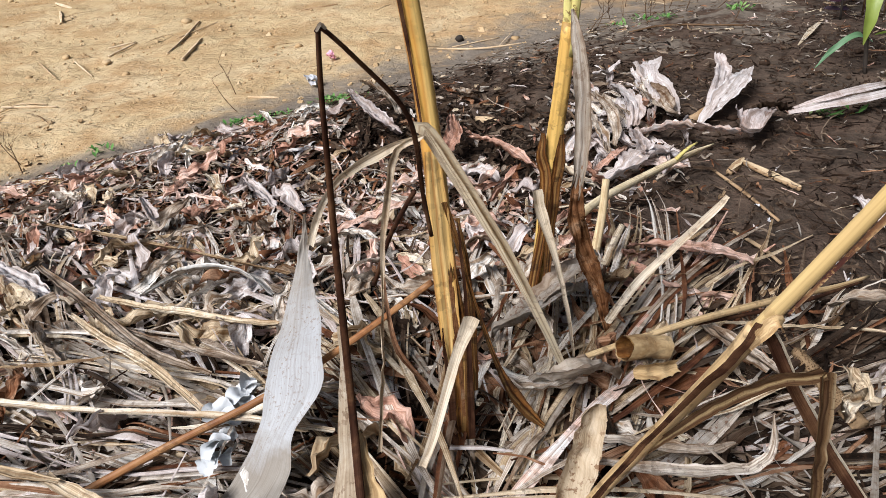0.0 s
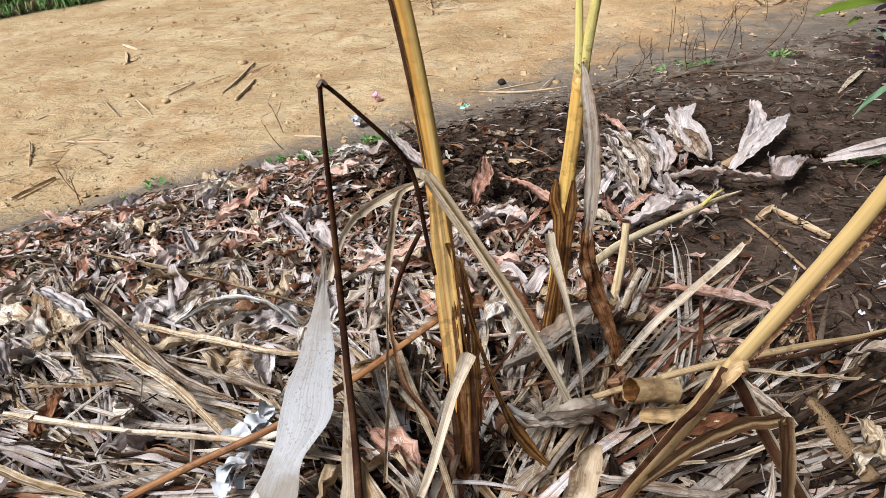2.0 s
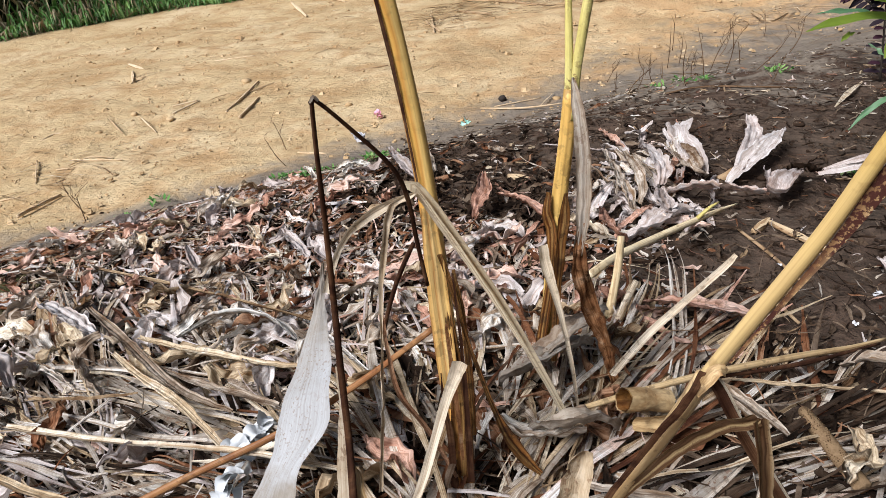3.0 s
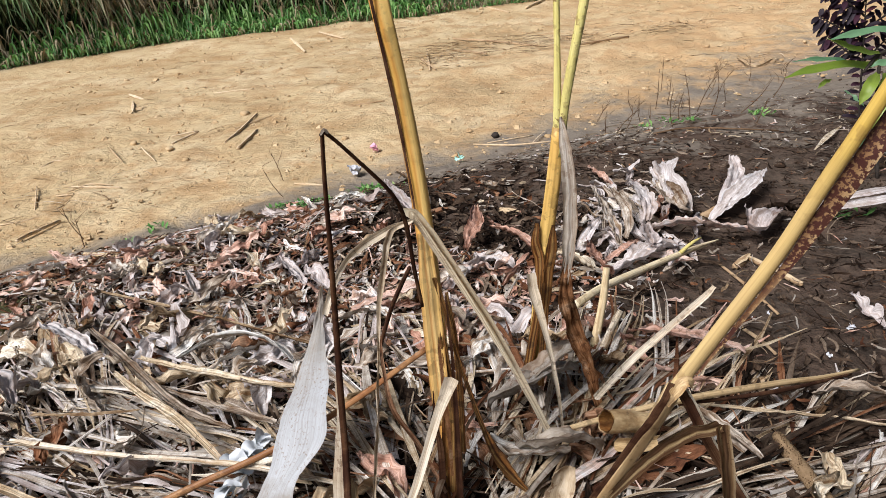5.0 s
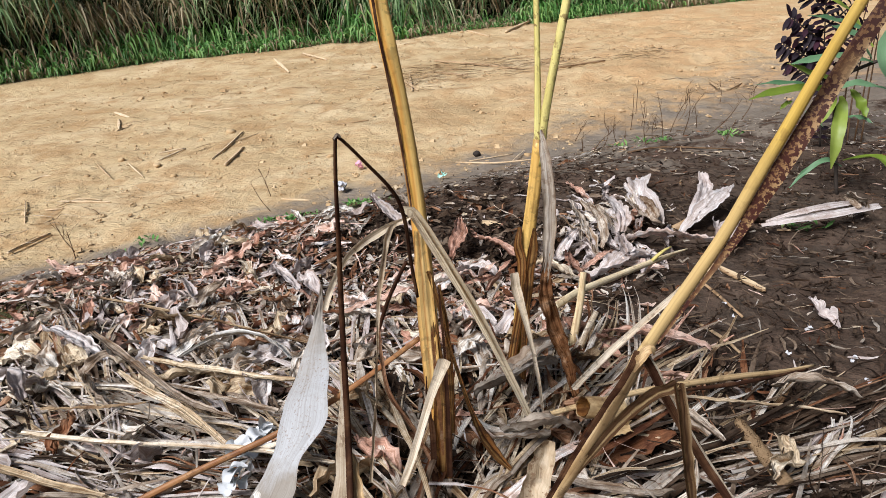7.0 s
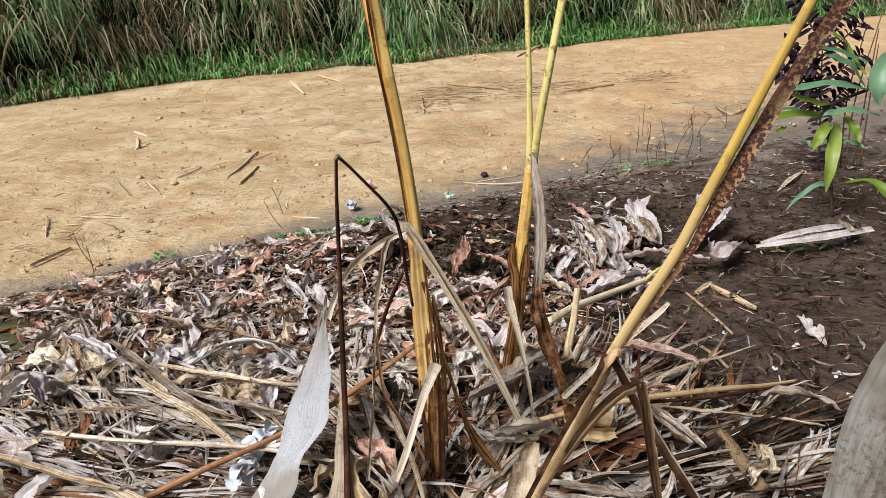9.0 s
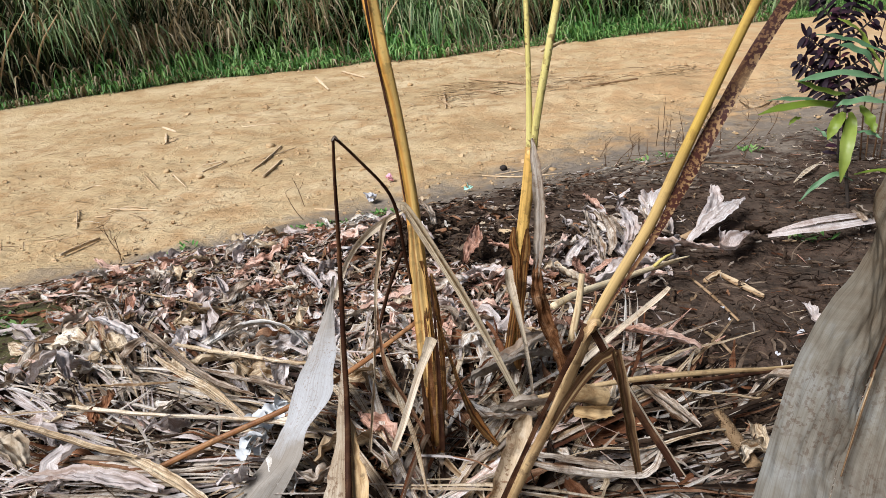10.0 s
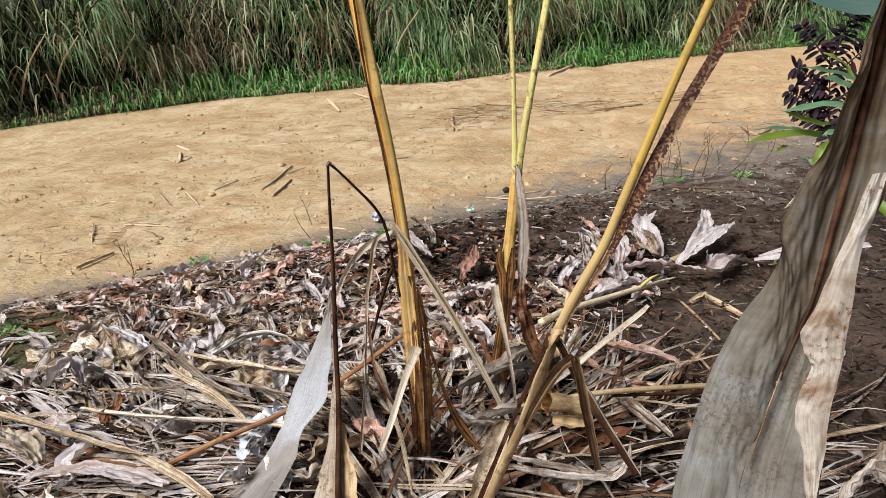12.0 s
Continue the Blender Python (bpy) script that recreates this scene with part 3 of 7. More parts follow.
class Sheet:
    """Collects strips and tubes for one mesh, with uv (across, along)."""

    def __init__(self):
        self.v, self.f, self.uv, self.mi = [], [], [], []

    def grid(self, rows, closed=False, mi=0, length=1.0):
        base, n, m = len(self.v), len(rows), len(rows[0])
        for i, row in enumerate(rows):
            self.v += [tuple(q) for q in row]
        for i in range(n - 1):
            for j in range(m if closed else m - 1):
                k = (j + 1) % m
                self.f.append((base + i * m + j, base + i * m + k, base + (i + 1) * m + k, base + (i + 1) * m + j))
                a, b, c, d = j / m, (j + 1) / m, i / (n - 1) * length, (i + 1) / (n - 1) * length
                self.uv += [(a, c), (b, c), (b, d), (a, d)]
                self.mi.append(mi)

    def strip(self, pts, width, n=12, across=4, face=(0, -1, 0.5), fold=0.25, curl=0.0, twist=0.0, crinkle=0.0, left=None, seed=0.0, mi=0, wave=0.0, ridge=0.0, torn=0.0):
        """A leaf along pts. width: half widths are width / 2, or left and width for an uneven leaf. face: the way its upper side looks. ridge: depth of folds along it; torn: how uneven its outline is."""
        line = spline(pts, n)
        rows = []
        fc = Vector(face).normalized()
        for i, q in enumerate(line):
            s = i / n
            t = Vector(line[min(i + 1, n)] - line[max(i - 1, 0)]).normalized()
            side = t.cross(fc)
            side = side.normalized() if side.length > 1e-4 else Vector((1, 0, 0))
            nrm = side.cross(t)
            a = along(twist, s)
            side, nrm = side * math.cos(a) + nrm * math.sin(a), nrm * math.cos(a) - side * math.sin(a)
            wr = along(width, s) / 2 if left is None else along(width, s)
            wl = wr if left is None else along(left, s)
            fo, cu = along(fold, s), along(curl, s)
            if torn:
                wr *= 1 + torn * (noise.noise((s * 7 + seed * 3, seed, 1)) + 0.6 * noise.noise((s * 19, seed * 2, 4)))
                wl *= 1 + torn * (noise.noise((s * 7 + seed * 5, seed, 8)) + 0.6 * noise.noise((s * 19, seed * 3, 2)))
            row = []
            for j in range(across + 1):
                u = 2 * j / across - 1
                w = wr if u > 0 else wl
                ang = cu * abs(u)
                dx = u * w * (math.sin(ang) / ang if ang > 1e-3 else 1)
                dz = abs(u) * w * ((1 - math.cos(ang)) / ang if ang > 1e-3 else 0) + fo * abs(u) * w
                p = Vector(q) + side * dx + nrm * dz
                if wave:
                    p += nrm * wave * abs(u) * math.sin(s * 17 + seed * 3 + (2 if u > 0 else 0)) * min(1, 4 * s, 4 * (1 - s))
                if ridge:
                    p += nrm * ridge * (math.sin(u * 8 + seed * 4 + 1.5 * noise.noise((s * 4, seed, 3))) + 0.6 * math.sin(u * 17 + seed * 9 + s * 2))
                if crinkle:
                    e = crinkle * noise.noise((p.x * 60 + seed * 7, p.y * 60, p.z * 60))
                    p += nrm * e + side * 0.5 * crinkle * noise.noise((s * 9 + seed * 5, u * 2.0, seed))
                row.append(p)
            rows.append(row)
        self.grid(rows, mi=mi)
        return self

    def ruled(self, one, two, n=40, across=12, bulge=0.0, dent=0.0, out=(-0.2, -1, 0.3), crinkle=0.0, wave=0.0, seed=0.0, mi=0, pleat=0.0):
        """A blade between two edge lines; bulge lifts its middle, dent sinks it beside the first line, wave ruffles the second."""
        a, b = spline(one, n), spline(two, n)
        up = Vector(out).normalized()
        rows = []
        for i in range(n + 1):
            s, row = i / n, []
            for j in range(across + 1):
                u = j / across
                p = Vector(a[i]).lerp(Vector(b[i]), u)
                w = (Vector(b[i]) - Vector(a[i])).length
                p += up * w * (along(bulge, s) * math.sin(math.pi * u) - along(dent, s) * math.sin(math.pi * min(1, u * 2.2)) ** 2)
                p += up * wave * u * u * (math.sin(s * 21 + seed) + 0.6 * math.sin(s * 47 + seed * 2.3))
                p += up * crinkle * (noise.noise((u * 3 + seed, s * 11, seed)) + 0.5 * noise.noise((u * 9 + seed, s * 30, seed)))
                if pleat:  # side veins running out obliquely from the first line
                    p += up * pleat * (0.4 + noise.noise((u * 6, s * 5, seed))) * math.sin(6.28 * (u * 5 + s * 26 + 0.6 * noise.noise((u * 3, s * 6, 1))))
                row.append(p)
            rows.append(row)
        self.grid(rows, mi=mi)
        return self

    def tube(self, pts, radius, n=14, sides=10, flat=1.0, ridge=0.0, seed=0.0, mi=0, caps=True):
        line = spline(pts, n)
        ref = Vector((0.13, -1, 0.31)).normalized()
        rows = []
        for i, q in enumerate(line):
            s = i / n
            t = Vector(line[min(i + 1, n)] - line[max(i - 1, 0)]).normalized()
            a = t.cross(ref).normalized()
            b = a.cross(t)
            r = along(radius, s)
            row = []
            for j in range(sides):
                w = 2 * math.pi * j / sides
                rr = r * (1 + ridge * noise.noise((math.cos(w) * 1.7 + seed, math.sin(w) * 1.7, s * 2.5)) * 2)
                row.append(Vector(q) + a * rr * math.cos(w) + b * rr * flat * math.sin(w))
            rows.append(row)
        if caps:
            rows = [[Vector(line[0])] * sides] + rows + [[Vector(line[-1])] * sides]
        self.grid(rows, True, mi)
        return self

    def mesh(self, name, mats):
        me = bpy.data.meshes.new(name)
        me.from_pydata(self.v, [], self.f)
        layer = me.uv_layers.new(name="UVMap")
        layer.data.foreach_set("uv", np.array(self.uv, float).ravel())
        for m in mats if isinstance(mats, (list, tuple)) else [mats]:
            me.materials.append(m)
        me.polygons.foreach_set("material_index", np.array(self.mi, int))
        me.shade_smooth()
        return me


def part(name, sheet, mat, parent, label=""):
    ob = new(name, sheet.mesh(name, mat))
    ob.parent = parent
    return tagged(ob, label)


def thing(name, label, category, group="", kind="", at=(0, 0, 0)):
    ob = new(name)
    ob.location = at
    ob.empty_display_size = 0.05
    return tagged(ob, label, category, group, kind)


def single(name, sheet, mat, label, category, group="", kind=""):
    return tagged(new(name, sheet.mesh(name, mat)), label, category, group, kind)


# ---- the withered clump: three cane stalks and their leaves
FRONT = (0.1, -1, 0.45)

stalk = thing("withered_stalk", "tall withered yellow-brown stalk with split brown sheaths, rooted in the litter", "stalk", "withered stalks")
A = [(0.536, 0.520, 1.166), (0.545, 0.525, 1.079), (0.556, 0.530, 0.972), (0.562, 0.530, 0.927), (0.568, 0.540, 0.860), (0.573, 0.550, 0.779), (0.575, 0.560, 0.698), (0.576, 0.565, 0.603), (0.576, 0.570, 0.516), (0.579, 0.570, 0.444), (0.576, 0.570, 0.347), (0.571, 0.570, 0.241)]
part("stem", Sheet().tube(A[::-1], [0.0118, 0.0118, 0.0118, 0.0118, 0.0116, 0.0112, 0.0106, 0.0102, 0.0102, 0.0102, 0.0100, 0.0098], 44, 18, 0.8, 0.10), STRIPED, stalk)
part("sheath", Sheet().strip([(0.584, 0.553, 0.626), (0.586, 0.550, 0.546), (0.589, 0.548, 0.470), (0.588, 0.546, 0.388), (0.579, 0.550, 0.262)], [0.005, 0.010, 0.016, 0.027, 0.031], 26, 12, FRONT, 0.0, -1.2, 0.0, 0.003, ridge=0.0012), SHEATH, stalk, "dark brown rotting outer sheath")
part("sheath", Sheet().strip([(0.577, 0.545, 0.690), (0.577, 0.547, 0.620), (0.577, 0.547, 0.546), (0.578, 0.546, 0.470), (0.576, 0.548, 0.410)], [0.014, 0.023, 0.025, 0.024, 0.016], 24, 12, FRONT, 0.0, -1.0, 0.1, 0.001, seed=4, ridge=0.0008), GOLD, stalk, "yellow splitting inner sheath")
part("sheath", Sheet().strip([(0.596, 0.555, 0.609), (0.602, 0.553, 0.546), (0.604, 0.550, 0.461), (0.601, 0.550, 0.367)], [0.004, 0.007, 0.009, 0.008], 16, 5, FRONT, 0.1, -0.8, 0.2, 0.002, seed=9), SHEATH, stalk)
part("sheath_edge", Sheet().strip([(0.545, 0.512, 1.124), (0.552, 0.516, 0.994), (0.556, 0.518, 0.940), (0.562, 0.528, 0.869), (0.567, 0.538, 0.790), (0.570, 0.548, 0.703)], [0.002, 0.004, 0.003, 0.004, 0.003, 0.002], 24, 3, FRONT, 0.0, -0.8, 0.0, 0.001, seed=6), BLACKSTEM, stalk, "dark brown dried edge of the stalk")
part("sheath_strip", Sheet().strip([(0.617, 0.460, 0.552), (0.607, 0.460, 0.526), (0.597, 0.450, 0.500), (0.575, 0.420, 0.430), (0.560, 0.410, 0.390)], [0.017, 0.014, 0.011, 0.010, 0.009], 16, 4, FRONT, 0.2, 0.3, 0.15, 0.002), HERO, stalk, "straw-coloured peeled sheath strip")
part("strand", Sheet().strip([(0.584, 0.548, 0.632), (0.595, 0.550, 0.580), (0.607, 0.550, 0.505), (0.629, 0.560, 0.400), (0.644, 0.560, 0.353), (0.661, 0.560, 0.325), (0.684, 0.560, 0.300)], [0.006, 0.006, 0.005, 0.008, 0.022, 0.018, 0.006], 24, 4, FRONT, 0.3, 0.5, [0.0, 0.4, 0.9, 0.4], 0.003), SHEATH, stalk, "rust-brown twisted leaf strand")

for pts, w, mat, lab in (
    ([(0.570, 0.543, 0.470), (0.570, 0.541, 0.446), (0.571, 0.540, 0.410), (0.573, 0.540, 0.372), (0.571, 0.540, 0.270)], [0.001, 0.003, 0.006, 0.009, 0.011], BLACKSTEM, "black rotten sheath strip"),
    ([(0.597, 0.544, 0.610), (0.599, 0.541, 0.560), (0.600, 0.539, 0.503), (0.599, 0.538, 0.433), (0.594, 0.540, 0.294)], [0.002, 0.003, 0.004, 0.007, 0.009], BLACKSTEM, "black rotten sheath strip"),
    ([(0.585, 0.538, 0.545), (0.587, 0.535, 0.479), (0.588, 0.534, 0.416), (0.588, 0.535, 0.339)], [0.003, 0.006, 0.006, 0.003], RUSTY, "rust-coloured sheath shred"),
):
    part("sheath_strip", Sheet().strip(pts, w, 18, 4, FRONT, 0.1, -0.6, 0.2, 0.002, seed=w[1] * 900), mat, stalk, lab)

stalk = thing("withered_stalk", "forked yellow withered stalk with a brown sheath, rooted in the litter", "stalk", "withered stalks")
B = [(0.661, 0.835, 0.242), (0.670, 0.835, 0.320), (0.675, 0.835, 0.378), (0.686, 0.835, 0.486), (0.693, 0.835, 0.557), (0.704, 0.837, 0.642), (0.714, 0.840, 0.730)]
part("stem", Sheet().tube(B, [0.013, 0.0135, 0.013, 0.0125, 0.0115, 0.011, 0.010], 24, 12, 0.75, 0.08, 3.0), STALK, stalk)
part("prong", Sheet().tube([(0.711, 0.840, 0.686), (0.712, 0.840, 0.764), (0.712, 0.845, 0.845), (0.711, 0.850, 0.921), (0.706, 0.870, 1.191)], [0.008, 0.0055, 0.0045, 0.0045, 0.0045], 16, 10, 0.8, 0.05, 7.0), YELLOW, stalk, "bright yellow leaf stem")
part("prong", Sheet().tube([(0.713, 0.838, 0.687), (0.720, 0.840, 0.747), (0.730, 0.840, 0.805), (0.748, 0.840, 0.898), (0.799, 0.850, 1.156)], [0.009, 0.007, 0.0065, 0.0065, 0.0065], 16, 10, 0.7, 0.05, 9.0), YELLOW, stalk, "yellow leaf stem with brown specks")
part("sheath", Sheet().strip([(0.680, 0.826, 0.584), (0.677, 0.824, 0.551), (0.683, 0.822, 0.513), (0.677, 0.820, 0.430), (0.661, 0.820, 0.330), (0.655, 0.820, 0.259)], [0.006, 0.016, 0.016, 0.014, 0.016, 0.018], 20, 6, FRONT, 0.0, -1.1, -0.3, 0.003, seed=2), SHEATH, stalk, "dark red-brown sheath")
part("sheath", Sheet().strip([(0.705, 0.826, 0.582), (0.702, 0.824, 0.542), (0.693, 0.822, 0.472), (0.686, 0.820, 0.388), (0.680, 0.820, 0.285)], [0.006, 0.018, 0.016, 0.014, 0.012], 20, 6, FRONT, 0.0, -1.0, 0.3, 0.003, seed=5), SHEATH, stalk, "dark red-brown sheath")
leaf = part("hanging_leaf", Sheet().strip([(0.717, 0.832, 0.748), (0.723, 0.820, 0.719), (0.730, 0.805, 0.671), (0.733, 0.800, 0.610), (0.731, 0.790, 0.559), (0.723, 0.790, 0.500)], [0.003, 0.015, 0.021, 0.022, 0.019, 0.011], 30, 12, (-0.35, -1, 0.5), 0.1, 0.5, [0.0, 0.0, 0.2], 0.004, seed=3, ridge=0.0016, torn=0.12), HANGING, stalk, "grey curled hanging leaf")
part("leaf_tip", Sheet().strip([(0.730, 0.792, 0.553), (0.725, 0.790, 0.491), (0.736, 0.800, 0.419), (0.757, 0.800, 0.361), (0.768, 0.800, 0.312), (0.779, 0.800, 0.250)], [0.006, 0.022, 0.030, 0.027, 0.018, 0.010], 44, 12, (-0.35, -1, 0.5), 0.1, 0.5, [0.2, 0.6, -0.3, 1.0], 0.008, seed=8, wave=0.005, ridge=0.0022, torn=0.25), RUSTY, leaf, "rust-brown shrivelled leaf tip")
part("strip_leaf", Sheet().strip([(0.670, 0.800, 0.511), (0.676, 0.790, 0.478), (0.696, 0.760, 0.425), (0.714, 0.730, 0.351), (0.723, 0.710, 0.291), (0.730, 0.690, 0.224)], [0.016, 0.018, 0.010, 0.007, 0.005, 0.004], 24, 4, FRONT, 0.3, 0.4, 0.4, 0.002, seed=6), HERO, stalk, "narrow straw-coloured strip")

stalk = thing("withered_stalk", "leaning cream stalk with a broken node, rooted in litter", "stalk", "withered stalks")
C = [(0.713, 0.430, 0.274), (0.753, 0.410, 0.383), (0.791, 0.385, 0.484), (0.829, 0.345, 0.604), (0.842, 0.335, 0.646)]
part("lower_stem", Sheet().tube(C, [0.0080, 0.0074, 0.0070, 0.0070, 0.0074], 20, 12, 0.85, 0.08, 11.0), TAN, stalk)
part("upper_stem", Sheet().tube([(0.840, 0.336, 0.640), (0.868, 0.322, 0.707), (0.903, 0.316, 0.779), (0.926, 0.305, 0.843), (0.937, 0.298, 0.874), (0.957, 0.288, 0.930), (0.977, 0.277, 0.985), (1.047, 0.245, 1.170)], [0.0062, 0.0060, 0.0057, 0.0053, 0.0050, 0.0046, 0.0043, 0.0040], 32, 14, 0.85, 0.03, 13.0), CANECREAM, stalk)
part("prong", Sheet().strip([(0.856, 0.322, 0.668), (0.891, 0.317, 0.735), (0.912, 0.314, 0.775), (0.926, 0.309, 0.809), (0.939, 0.303, 0.842), (0.951, 0.299, 0.872), (0.964, 0.300, 0.900), (0.977, 0.302, 0.928), (0.991, 0.303, 0.955), (1.018, 0.300, 1.006), (1.087, 0.284, 1.139)], [0.002, 0.004, 0.007, 0.011, 0.0135, 0.014, 0.0135, 0.013, 0.0125, 0.012, 0.012], 44, 8, FRONT, 0.0, -1.3, 0.2, 0.001, seed=3), SPOTTED, stalk, "brown leaf stem with dark blotches")
part("sheath", Sheet().strip([(0.838, 0.322, 0.660), (0.829, 0.325, 0.630), (0.803, 0.346, 0.560), (0.767, 0.371, 0.463), (0.718, 0.400, 0.326)], [0.005, 0.007, 0.006, 0.006, 0.008], 20, 5, FRONT, 0.0, -0.6, 0.0, 0.002, seed=5), BLACKSTEM, stalk, "dark brown sheath edge")
part("node_collar", Sheet().strip([(0.834, 0.325, 0.636), (0.841, 0.322, 0.651), (0.849, 0.322, 0.662), (0.855, 0.326, 0.656)], [0.008, 0.010, 0.010, 0.006], 10, 4, FRONT, 0.3, -0.6, 0.4, 0.003, seed=1), TAN, stalk, "torn cream collar of the node")
FOLD = (0.872, 0.285, 0.650)
up = [(0.782, 0.395, 0.445), (0.803, 0.370, 0.503), (0.830, 0.340, 0.570), (0.852, 0.312, 0.617), (0.865, 0.295, 0.637), FOLD]
down = [FOLD, (0.879, 0.290, 0.607), (0.885, 0.295, 0.565), (0.890, 0.300, 0.533), (0.900, 0.305, 0.477)]
part("folded_leaf", Sheet().strip(up, [0.006, 0.010, 0.013, 0.013, 0.012, 0.011], 34, 10, FRONT, 0.3, 0.35, [0.3, 0.1, 0.3], 0.002, seed=4, ridge=0.0006, torn=0.06), FOLDED, stalk, "spotted tan and brown folded leaf")
part("folded_leaf", Sheet().strip(down, [0.011, 0.012, 0.013, 0.012, 0.009], 28, 10, FRONT, 0.4, 0.5, [0.1, 0.5, 0.2], 0.002, seed=7, ridge=0.0006, torn=0.06), FOLDED, stalk, "spotted tan and brown folded leaf")
for dx, w, mat, lab in ((0.0, 0.011, BLACKSTEM, "dark hanging leaf fold"), (0.005, 0.002, EDGE, "pale edge of the hanging leaf")):
    pts = [(0.843, 0.335, 0.648), (0.851, 0.332, 0.638), (0.871, 0.330, 0.597), (0.897, 0.325, 0.551), (0.919, 0.320, 0.516), (0.948, 0.310, 0.473)]
    part("hanging_leaf", Sheet().strip([(a + dx, b - abs(dx) * 0.5, c + dx * 0.4) for a, b, c in pts], [w * 0.7, w, w, w * 1.1, w, w * 0.8], 22, 4, FRONT, 0.25, 0.3, 0.2, 0.001, seed=9), mat, stalk, lab)

# bent dark midrib with the leaves that droop from its broken top
rib = thing("bent_midrib", "thin dark bent leaf midrib broken at its peak above the litter", "leaf stem")
part("upright_rib", Sheet().tube([(0.511, 0.329, 0.298), (0.507, 0.345, 0.323), (0.503, 0.362, 0.349), (0.496, 0.387, 0.378), (0.492, 0.41, 0.42), (0.491, 0.425, 0.468), (0.498, 0.425, 0.562), (0.501, 0.435, 0.645), (0.51, 0.43, 0.729), (0.519, 0.42, 0.797), (0.53, 0.405, 0.848), (0.532, 0.404, 0.852)], [0.0056, 0.0054, 0.0052, 0.005, 0.0048, 0.0044, 0.0038, 0.0033, 0.0027, 0.0023, 0.002, 0.0019], 40, 10, 0.8, 0.1, 2.0), BLACKSTEM, rib)
part("broken_rib", Sheet().tube([(0.529, 0.404, 0.850), (0.535, 0.405, 0.851), (0.551, 0.430, 0.818), (0.572, 0.460, 0.772), (0.574, 0.490, 0.727), (0.569, 0.520, 0.657), (0.571, 0.530, 0.602)], [0.0018, 0.0019, 0.0020, 0.0022, 0.0024, 0.0024, 0.0022], 26, 8, 0.8, 0.1, 5.0), BLACKSTEM, rib)
part("torn_tip", Sheet().strip([(0.530, 0.402, 0.851), (0.534, 0.402, 0.856), (0.537, 0.404, 0.852)], [0.0015, 0.0035, 0.002], 6, 3, FRONT, 0.2, 0.0, 0.0, 0.001), DUN, rib, "frayed pale tip")
part("blade", Sheet().ruled([(0.497, 0.428, 0.562), (0.49, 0.428, 0.476), (0.49, 0.413, 0.418), (0.495, 0.39, 0.375), (0.501, 0.365, 0.346), (0.505, 0.348, 0.32), (0.51, 0.332, 0.295)], [(0.488, 0.437, 0.557), (0.475, 0.437, 0.469), (0.468, 0.418, 0.401), (0.462, 0.394, 0.358), (0.458, 0.374, 0.332), (0.45, 0.357, 0.304), (0.444, 0.341, 0.276)], 36, 8, 0.12, 0.0, (-0.3, -1, 0.3), 0.003, 0.002, 3.0), BLADE, rib, "withered pale tan blade half")
part("blade", Sheet().ruled([(0.492, 0.428, 0.505), (0.49, 0.42, 0.442), (0.492, 0.405, 0.403), (0.495, 0.39, 0.375), (0.501, 0.365, 0.346), (0.505, 0.348, 0.32), (0.51, 0.332, 0.295)], [(0.49, 0.435, 0.5), (0.492, 0.427, 0.437), (0.504, 0.412, 0.4), (0.515, 0.397, 0.372), (0.528, 0.377, 0.349), (0.54, 0.355, 0.319), (0.55, 0.339, 0.294)], 30, 6, -0.15, 0.0, (-0.3, -1, 0.3), 0.003, 0.003, 5.0), TAN, rib, "curled brown blade half")

strap = thing("drooping_strap", "straw-coloured dry leaf strap folded over the stalk", "dry leaf")
part("main_strap", Sheet().strip([(0.576, 0.500, 0.729), (0.584, 0.495, 0.734), (0.611, 0.530, 0.654), (0.647, 0.580, 0.540), (0.688, 0.650, 0.376), (0.714, 0.690, 0.268), (0.728, 0.700, 0.215)], [0.014, 0.022, 0.024, 0.020, 0.016, 0.012, 0.006], 30, 12, (-0.29, -0.8, -0.52), -0.15, 0.2, 0.0, 0.001, seed=1), STRAP, strap)
part("second_strap", Sheet().strip([(0.586, 0.490, 0.733), (0.607, 0.520, 0.666), (0.636, 0.560, 0.572), (0.664, 0.600, 0.472)], [0.006, 0.009, 0.009, 0.005], 20, 4, (-0.29, -0.8, -0.52), -0.1, 0.2, 0.0, 0.001, seed=5), STRAP, strap, "pale upper layer of the strap")
part("thin_strand", Sheet().strip([(0.579, 0.498, 0.727), (0.560, 0.500, 0.719), (0.547, 0.500, 0.702), (0.532, 0.500, 0.636), (0.522, 0.500, 0.573), (0.510, 0.500, 0.489), (0.500, 0.495, 0.411), (0.487, 0.490, 0.317)], [0.004, 0.007, 0.008, 0.007, 0.005, 0.004, 0.005, 0.006], 40, 4, FRONT, 0.4, 0.8, [0.2, 0.9, -0.2, 1.2, 0.3], 0.004, seed=2), HERO, strap, "narrow beige hanging strand")

